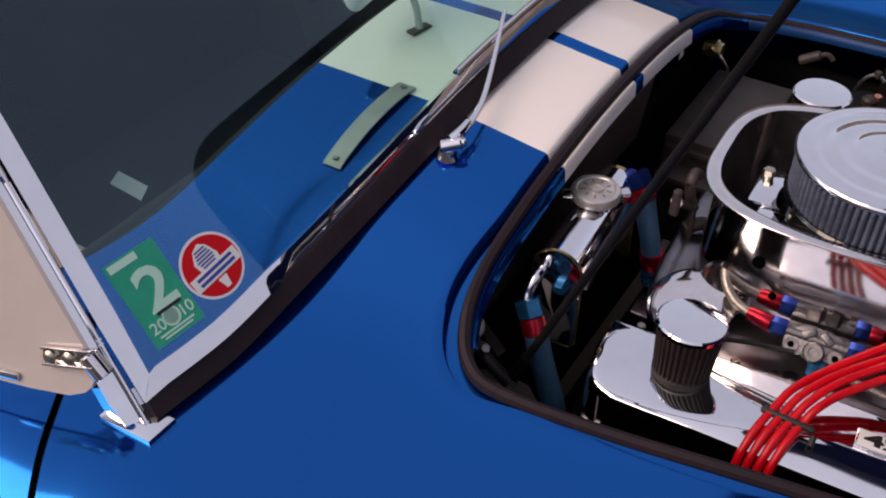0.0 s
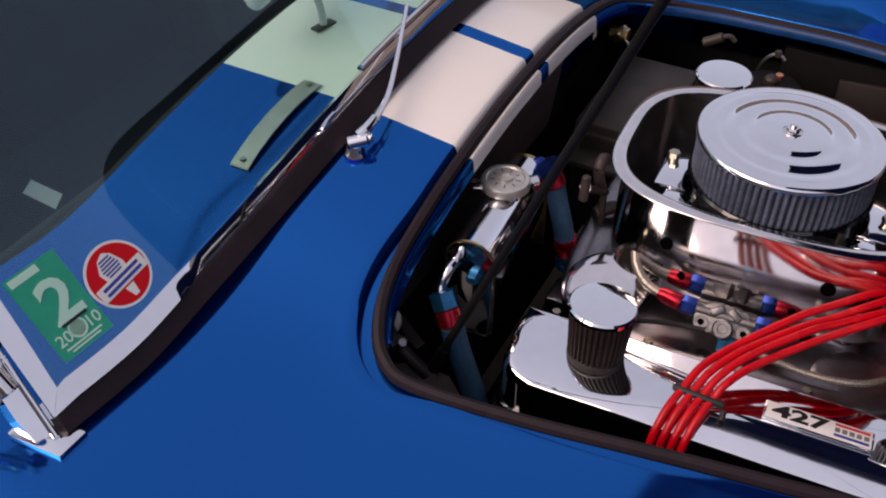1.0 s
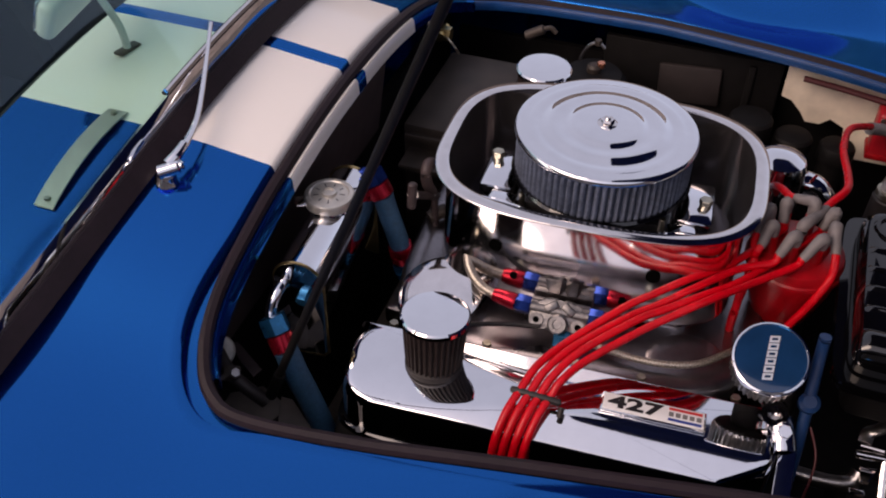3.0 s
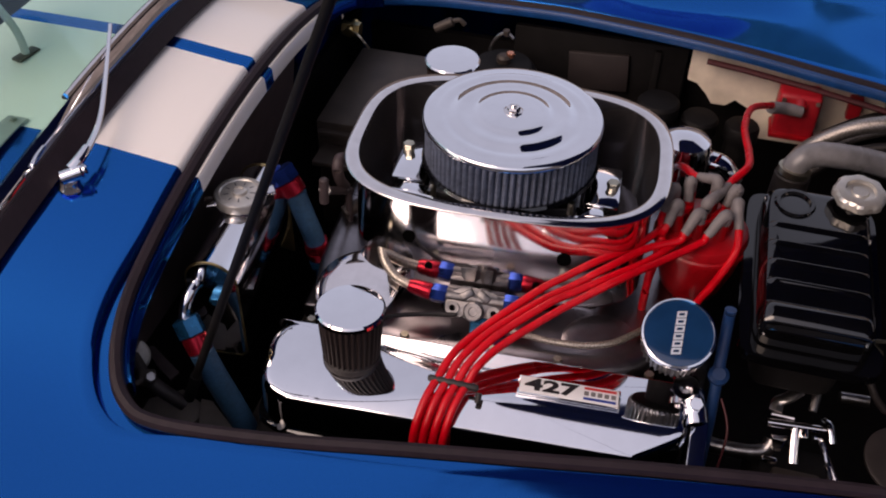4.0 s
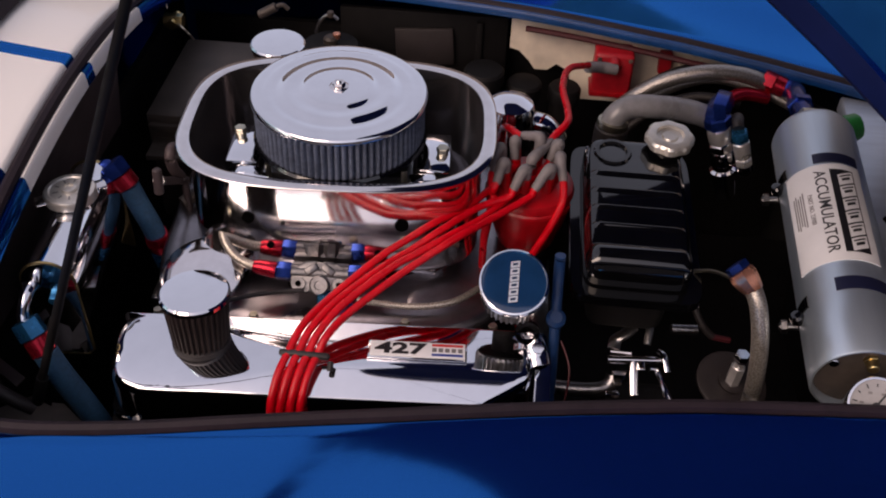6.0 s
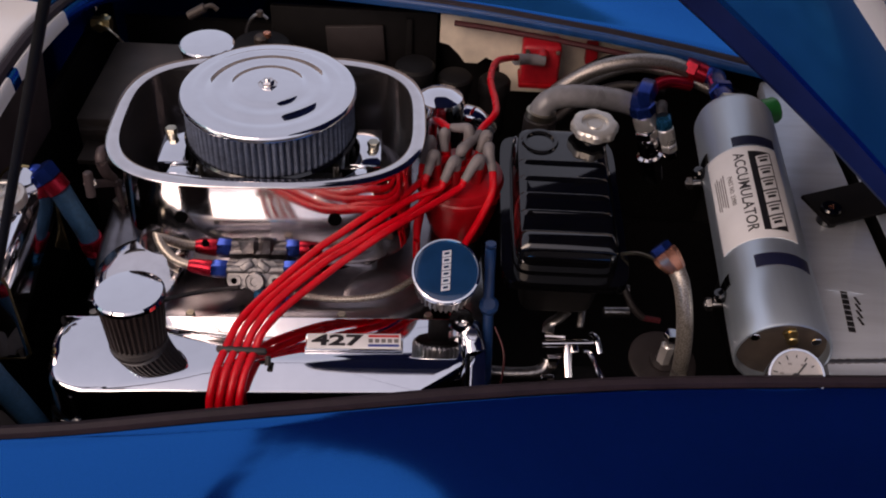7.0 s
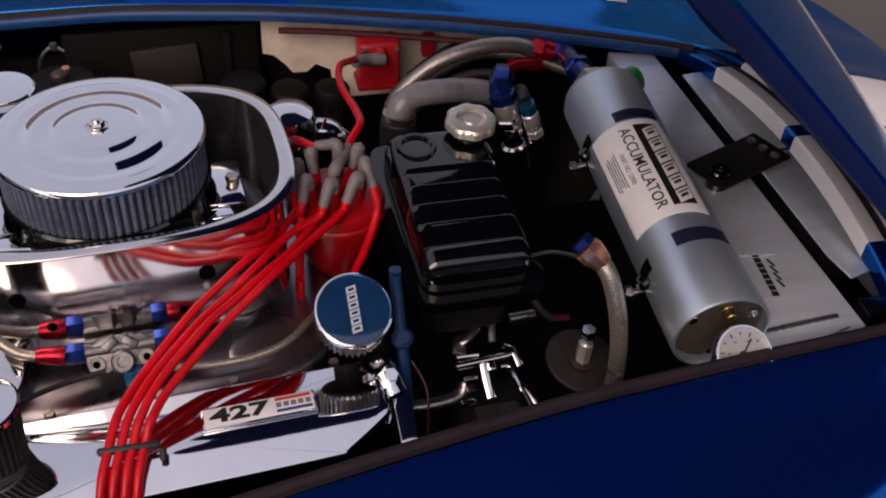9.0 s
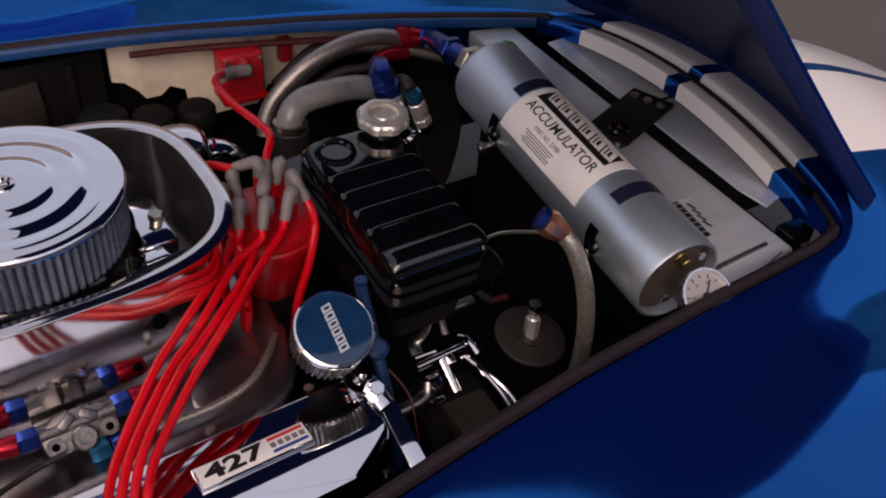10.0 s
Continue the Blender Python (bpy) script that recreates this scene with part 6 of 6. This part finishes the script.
for k, q in enumerate(SCREEN):
    if k in (1, len(SCREEN) - 2):
        continue
    if k in (0, len(SCREEN) - 1):
        lo, hi = mitre(q, True), mitre(q, False)
        ring = [lo - 0.012 * NORM, lo, (lo + hi) / 2 + 0.0006 * NORM, hi, hi - 0.010 * NORM]
    else:
        f = min(1.0, max(0.0, (0.525 - abs(q.y)) / 0.03))
        f = f * f * (3 - 2 * f)
        ring = [screen_at(q, ss, o) for ss, o in ((0.013, -0.006), (0.013, 0.011 - 0.009 * f), (0.024, 0.0078), (0.034, 0.0040 + 0.0065 * f), (0.034, -0.006))]
    for row, p in zip(rows, ring):
        row.append(p)
bm = bmesh.new()
bridge_rings(bm, rows + [rows[0]], closed=False)
bmesh.ops.remove_doubles(bm, verts=bm.verts[:], dist=1e-6)
part("bottom_rail", bm, M["chrome"], ws, "chrome bottom rail, mitred at the posts", at_world=True, angle=50)
part("top_rail", screen_strip(0.470, 0.492, -0.008, 0.008), M["chrome"], ws, "chrome top rail", at_world=True)
part("rubber_base", screen_strip(-0.011, 0.0127, -0.012, 0.007), M["rubber_seal"], ws, "black rubber base strip", at_world=True)
for q in (SCREEN[0], SCREEN[-1]):
    s = -1 if q.y < 0 else 1
    bm = bmesh.new()
    lo, hi = mitre(q, True), mitre(q, False)
    rows = [[lo, hi, hi - 0.018 * NORM, lo - 0.018 * NORM]]
    for ss in (0.10, 0.25, 0.492):
        a = screen_at(q, ss)
        lo, hi = a + Vector((0, s * 0.003, 0)) + 0.002 * NORM, a - Vector((0, s * 0.017, 0)) + 0.009 * NORM
        rows.append([lo, hi, hi - 0.020 * NORM, lo - 0.018 * NORM])
    bridge_rings(bm, rows)
    part("side_post", bm, M["chrome"], ws, "chrome side post", at_world=True, angle=30)
    edge = [screen_at(q, ss, -0.002) + Vector((0, s * 0.0085, 0)) for ss in (-0.006, 0.10, 0.25, 0.492)]
    part("edge_bead", tube(edge, 0.0035, 10, 3), M["chrome"], ws, "slim chrome edge bead", at_world=True)
    bm = bmesh.new()
    rows = []
    for ss in (-0.010, 0.03, 0.10, 0.492):
        a = screen_at(q, ss)
        n = Vector((RISE.z, 0, -RISE.x))
        w = 0.016 if ss > 0.05 else (0.017 if ss > 0 else 0.012)
        rows.append([a + Vector((0, s * (0.011 + w), 0)) - 0.012 * n, a + Vector((0, s * 0.010, 0)) - 0.006 * n, a + Vector((0, s * 0.010, 0)) - 0.030 * n, a + Vector((0, s * (0.011 + w), 0)) - 0.030 * n])
    bridge_rings(bm, rows[1:])
    part("post_bracket", bm, M["chrome"], ws, "mirror chrome post bracket", at_world=True)
    bm = bmesh.new()
    bridge_rings(bm, rows[:2])
    part("ferrule", bm, M["chrome"], ws, "chrome ferrule on the foot plate", at_world=True)
    fx0, fy0 = -0.546, s * 0.715
    zb = skin(fx0, fy0) + 0.002
    o = [(fx0 - 0.034, fy0 + s * 0.018), (fx0 - 0.030, fy0 + s * 0.020), (fx0 + 0.033, fy0 + s * 0.016), (fx0 + 0.034, fy0 - s * 0.020), (fx0 - 0.036, fy0 - s * 0.014)]
    if s > 0:
        o = o[::-1]
    ft = part("foot_plate", prism(o, zb - 0.004, zb + 0.004, 0.0015), M["chrome"], ws, "chrome foot plate", at_world=True)
    part("foot_screw", lathe([(0.005, 0), (0.0045, 0.002), (0, 0.0025)], 20, pose(fx0 - 0.006, fy0 + s * 0.010, zb + 0.004)), M["zinc"], ft, at_world=True)

# wind wing on the near post
ww = thing("wind_wing", pose(-0.62, -0.73, 0.85), "clear acrylic wind wing with bright hinge brackets", "wind wing")
wq = SCREEN[0]


def wing(u, s):
    """u metres rearwards from the post, s metres up it."""
    return screen_at(wq, s) + Vector((-u * 0.93, -0.024 - u * 0.34, -u * 0.10))


shape = [(-0.004, 0.34), (-0.004, 0.085), (-0.001, 0.068), (0.006, 0.054), (0.015, 0.045), (0.026, 0.038), (0.046, 0.033), (0.088, 0.037), (0.16, 0.050), (0.20, 0.062), (0.235, 0.10), (0.235, 0.28), (0.19, 0.34)]
bm = bmesh.new()
lo = [bm.verts.new(wing(u, s)) for u, s in shape]
hi = [bm.verts.new(wing(u, s) + Vector((-0.0015, -0.0040, 0))) for u, s in shape]
bm.faces.new(lo)
bm.faces.new(hi)
for k in range(len(lo)):
    bm.faces.new((lo[k], lo[(k + 1) % len(lo)], hi[(k + 1) % len(lo)], hi[k]))
# opaque beige stands in for the warm glare on clear acrylic
pw = part("acrylic_pane", bm, M["plexi"], ww, "acrylic pane with beige glare put into its colour", at_world=True)
pw.visible_shadow = False
part("lower_clip", box(0.030, 0.005, 0.011, 0.003, Matrix.Translation(wing(0.105, 0.054) + Vector((0, -0.007, 0))) @ pose(0, 0, 0, 0, 4, 20)), M["polish"], ww, "bright clip", at_world=True)
for s in (0.070, 0.28):
    ux = Vector((-0.93, -0.34, -0.10)).normalized()
    uz = Vector((0.25, -0.776, 0.36)).normalized()
    uz = (uz - ux * uz.dot(ux)).normalized()
    onto = Matrix.Translation(wing(0.020, s + 0.010) + 0.006 * uz) @ Matrix((ux, uz.cross(ux), uz)).transposed().to_4x4()
    hb = part("hinge", join(box(0.056, 0.018, 0.003, 0.001, onto), box(0.056, 0.0025, 0.007, 0.0008, onto @ pose(0, 0.0085, 0.002)), box(0.056, 0.0025, 0.007, 0.0008, onto @ pose(0, -0.0085, 0.002))), M["polish"], ww, "bright channel-shaped hinge bracket", at_world=True)
    for u in (-0.002, 0.019):
        part("hinge_screw", lathe([(0.0070, 0), (0.0066, 0.004), (0.004, 0.0058), (0, 0.006)], 18, onto @ pose(u, 0, 0.0015)), M["zinc"], hb, "domed screw", at_world=True)
    part("pivot", lathe([(0.009, -0.014), (0.011, -0.012), (0.011, 0.012), (0.009, 0.014)], 20, Matrix.Translation(wing(0.0, s)) @ pose(0, 0, 0, 0, -40, 0)), M["polish"], ww, "pivot knuckle", at_world=True)
    part("clamp_screw", lathe([(0.007, 0), (0.006, 0.004), (0, 0.005)], 18, Matrix.Translation(screen_at(wq, s, 0.0) + Vector((0, -0.026, 0.0))) @ pose(0, 0, 0, 90, 0, 0)), M["zinc"], ww, at_world=True)


# stickers on the glass
def glass_frame(y, s):
    q = min(SCREEN, key=lambda v: abs(v.y - y))
    k = SCREEN.index(q)
    a, b = screen_at(SCREEN[max(0, k - 2)], s), screen_at(SCREEN[k + 2], s)
    tx = (b - a).normalized()
    up = (RISE - tx * RISE.dot(tx)).normalized()
    nz = tx.cross(up)
    return Matrix.Translation(screen_at(q, s, 0.0035)) @ Matrix((tx, up, nz)).transposed().to_4x4()


st = thing("inspection_sticker", glass_frame(-0.645, 0.095) @ pose(0.0, 0, 0, 0, 0, 0), "green inspection sticker with a large pale 2", "sticker")
part("sheet", box(0.062, 0.100, 0.0004, 0), M["stk_green"], st)
tb = text_bm("2", 0.066, 0.0002, 1.15, 0.022)
tb.transform(pose(0.004, 0.003, 0.0006))
part("figure", tb, M["ltgreen"], st, "pale green 2")
for txt, x in (("20", -0.017), ("10", 0.019)):
    tb = text_bm(txt, 0.018, 0.0002, 1.0, 0.012)
    tb.transform(pose(x, -0.031, 0.0006))
    part("figure", tb, M["ltgreen"], st)
part("ring", lathe([(0.0085, 0.0003), (0.0085, 0.0008), (0.0105, 0.0008), (0.0105, 0.0003)], 32, pose(0.001, -0.029, 0)), M["ltgreen"], st)
part("heading_bar", box(0.034, 0.0085, 0.0006, 0, pose(-0.010, 0.0435, 0.0003)), M["ltgreen"], st)
part("dark_print", box(0.030, 0.0035, 0.0006, 0, pose(0.004, -0.0195, 0.0007)), M["ink"], st)
for k in range(2):
    part("fine_print", box(0.044 - 0.008 * k, 0.0022, 0.0006, 0, pose(0.0, -0.0415 - 0.0040 * k, 0.0003)), M["ltgreen"], st)
rs_ = thing("club_sticker", glass_frame(-0.566, 0.080), "round red and white sticker with blue stripes", "sticker")
part("disc", lathe([(0, -0.0002), (0.0365, -0.0002), (0.0365, 0.0003), (0, 0.0003)], 56), M["stk_white"], rs_, "white rim")
part("red_field", lathe([(0, 0.0004), (0.0335, 0.0004), (0.0335, 0.0006), (0, 0.0006)], 56), M["stk_red"], rs_, "red field")
part("white_shape", prism([(-0.013, -0.004), (-0.016, 0.012), (-0.008, 0.024), (0.002, 0.028), (0.009, 0.022), (0.014, 0.008), (0.013, -0.004)], 0.0006, 0.0008), M["stk_white"], rs_)
part("white_band", box(0.064, 0.016, 0.0003, 0, pose(0, -0.006, 0.0008)), M["stk_white"], rs_)
part("white_tail", prism([(-0.006, -0.016), (0.006, -0.016), (0.003, -0.029), (-0.003, -0.029)], 0.0006, 0.0008), M["stk_white"], rs_)
for k in range(6):
    part("blue_stripe", box(0.022 - abs(k - 2) * 0.0025, 0.0018, 0.0003, 0, pose(-0.001, 0.0035 + 0.0036 * k, 0.0010)), M["stk_blue"], rs_)
for k in range(2):
    part("print_bar", box(0.050, 0.0036, 0.0003, 0, pose(0, -0.0030 - 0.0064 * k, 0.0011)), M["stk_blue"], rs_, "line of blue print as a bar")

# ---- wiper ----
wp = thing("windscreen_wiper", pose(-0.450, -0.268, skin(-0.45, 0.268)), "chrome wiper arm and blade parked along the screen", "wiper")
z0 = skin(-0.45, 0.268)
part("pivot_base", lathe([(0.0145, 0.0), (0.0140, 0.002), (0.0120, 0.0045), (0.0110, 0.010), (0.0095, 0.013), (0, 0.014)], 32, pose(-0.456, -0.270, z0 + 0.001, 0, 8, 0)), M["chrome"], wp, "chrome pivot", at_world=True)
part("knuckle", join(rod((-0.462, -0.276, z0 + 0.016), (-0.440, -0.262, z0 + 0.022), 0.0088, n=24, bevel=0.002), lathe([(0.0062, 0), (0.0062, 0.003), (0.004, 0.005), (0, 0.005)], 18, aim((-0.440, -0.262, z0 + 0.022), (-0.430, -0.256, z0 + 0.025)))), M["chrome"], wp, "knurled chrome knuckle", at_world=True)
part("arm_head", tube([(-0.452, -0.266, z0 + 0.024), (-0.447, -0.254, z0 + 0.031), (-0.446, -0.238, z0 + 0.036)], 1.0, 14, 5, radii=(0.0080, 0.0070, 0.0055)), M["chrome"], wp, at_world=True)
tipq = screen_at(min(SCREEN, key=lambda v: abs(v.y + 0.075)), 0.055, 0.016)
part("arm", tube([(-0.444, -0.242, z0 + 0.035), (-0.452, -0.19, z0 + 0.050), tipq], 1.0, 10, 8, flat=0.6, radii=(0.0050, 0.0036, 0.0024)), M["chrome"], wp, "slim chrome arm", at_world=True)
bl0 = [screen_at(q, 0.038, 0.014) for q in SCREEN if -0.20 < q.y < 0.14]
part("blade", tube(bl0, 0.0042, 8, 3, flat=1.3), M["polish"], wp, "bright blade", at_world=True)
part("blade_rubber", tube([p - Vector((0.004, 0, 0.002)) for p in bl0], 0.0028, 8, 3), M["rubber"], wp, "black blade rubber", at_world=True)

# ---- demister slot and mirror on the scuttle ----
dv = thing("demister_vent", pose(-0.578, -0.258, skin(-0.578, 0.258)), "arched metal demister strip screwed to the scuttle", "vent")
bm = bmesh.new()
rows = [[], [], [], []]
for k in range(13):
    t = k / 12
    y = -0.342 + 0.146 * t
    x = -0.578 + 0.014 * t - 0.003 * math.sin(math.pi * t)
    z = skin(x, y) + 0.002 + 0.004 * math.sin(math.pi * t) ** 0.6
    for row, (dx, dz) in zip(rows, ((-0.013, 0), (-0.013, 0.002), (0.013, 0.002), (0.013, 0))):
        row.append((x + dx, y, z + dz))
bridge_rings(bm, rows + [rows[0]], closed=False)
part("strip", bm, M["vent"], dv, "satin metal strip", at_world=True)
for y, x in ((-0.334, -0.577), (-0.204, -0.565)):
    part("screw", lathe([(0.004, 0), (0.0035, 0.002), (0, 0.0025)], 16, pose(x, y, skin(x, y) + 0.0065)), M["zinc"], dv, at_world=True)
mr = thing("rear_view_mirror", pose(-0.617, -0.088, skin(-0.617, 0.088)), "pale rear-view mirror on a slim stem", "mirror")
zm = skin(-0.617, 0.088)
part("foot", box(0.036, 0.015, 0.004, 0.0015, pose(-0.617, -0.088, zm + 0.002, 0, 0, 78)), M["endplate"], mr, at_world=True)
part("stem", tube([(-0.617, -0.088, zm + 0.003), (-0.623, -0.087, zm + 0.035), (-0.639, -0.093, zm + 0.075)], 0.005, 12, 6), M["plastic"], mr, at_world=True)
part("housing", box(0.024, 0.17, 0.050, 0.010, pose(-0.657, -0.108, zm + 0.085, 0, 18, 8), 3), M["plastic"], mr, "pale housing", at_world=True)
part("mirror_glass", box(0.002, 0.158, 0.040, 0.0005, pose(-0.670, -0.110, zm + 0.089, 0, 18, 8)), M["chrome"], mr, "mirror glass", at_world=True)

# ---- cockpit: black roll, seats ----
dr = [(rear_edge(y) - 0.016, y, skin(rear_edge(y), y) - 0.040) for y in [(-0.62 + 0.062 * k) for k in range(21)]]
part("dash_roll", tube(dr, 0.022, 12, 3), M["carpet"], car, "black padded dash roll", at_world=True)


part("door_pad", box(0.80, 0.17, 0.05, 0.02, pose(-1.22, -0.555, 0.655), 3), M["tan"], car, "tan padded door top", at_world=True)


solid("paper_card", prism([(-1.467, -0.031), (-1.366, -0.039), (-1.390, 0.005), (-1.486, 0.011)], 0.2915, 0.293), M["stk_white"], "pale paper card lying on the cockpit floor", "card")

# brake pipes and unions on the far side of the firewall
bp = thing("brake_pipes", pose(-0.02, 0.39, 0.69), "loose brake pipes and pale unions in the dark bay", "pipe")
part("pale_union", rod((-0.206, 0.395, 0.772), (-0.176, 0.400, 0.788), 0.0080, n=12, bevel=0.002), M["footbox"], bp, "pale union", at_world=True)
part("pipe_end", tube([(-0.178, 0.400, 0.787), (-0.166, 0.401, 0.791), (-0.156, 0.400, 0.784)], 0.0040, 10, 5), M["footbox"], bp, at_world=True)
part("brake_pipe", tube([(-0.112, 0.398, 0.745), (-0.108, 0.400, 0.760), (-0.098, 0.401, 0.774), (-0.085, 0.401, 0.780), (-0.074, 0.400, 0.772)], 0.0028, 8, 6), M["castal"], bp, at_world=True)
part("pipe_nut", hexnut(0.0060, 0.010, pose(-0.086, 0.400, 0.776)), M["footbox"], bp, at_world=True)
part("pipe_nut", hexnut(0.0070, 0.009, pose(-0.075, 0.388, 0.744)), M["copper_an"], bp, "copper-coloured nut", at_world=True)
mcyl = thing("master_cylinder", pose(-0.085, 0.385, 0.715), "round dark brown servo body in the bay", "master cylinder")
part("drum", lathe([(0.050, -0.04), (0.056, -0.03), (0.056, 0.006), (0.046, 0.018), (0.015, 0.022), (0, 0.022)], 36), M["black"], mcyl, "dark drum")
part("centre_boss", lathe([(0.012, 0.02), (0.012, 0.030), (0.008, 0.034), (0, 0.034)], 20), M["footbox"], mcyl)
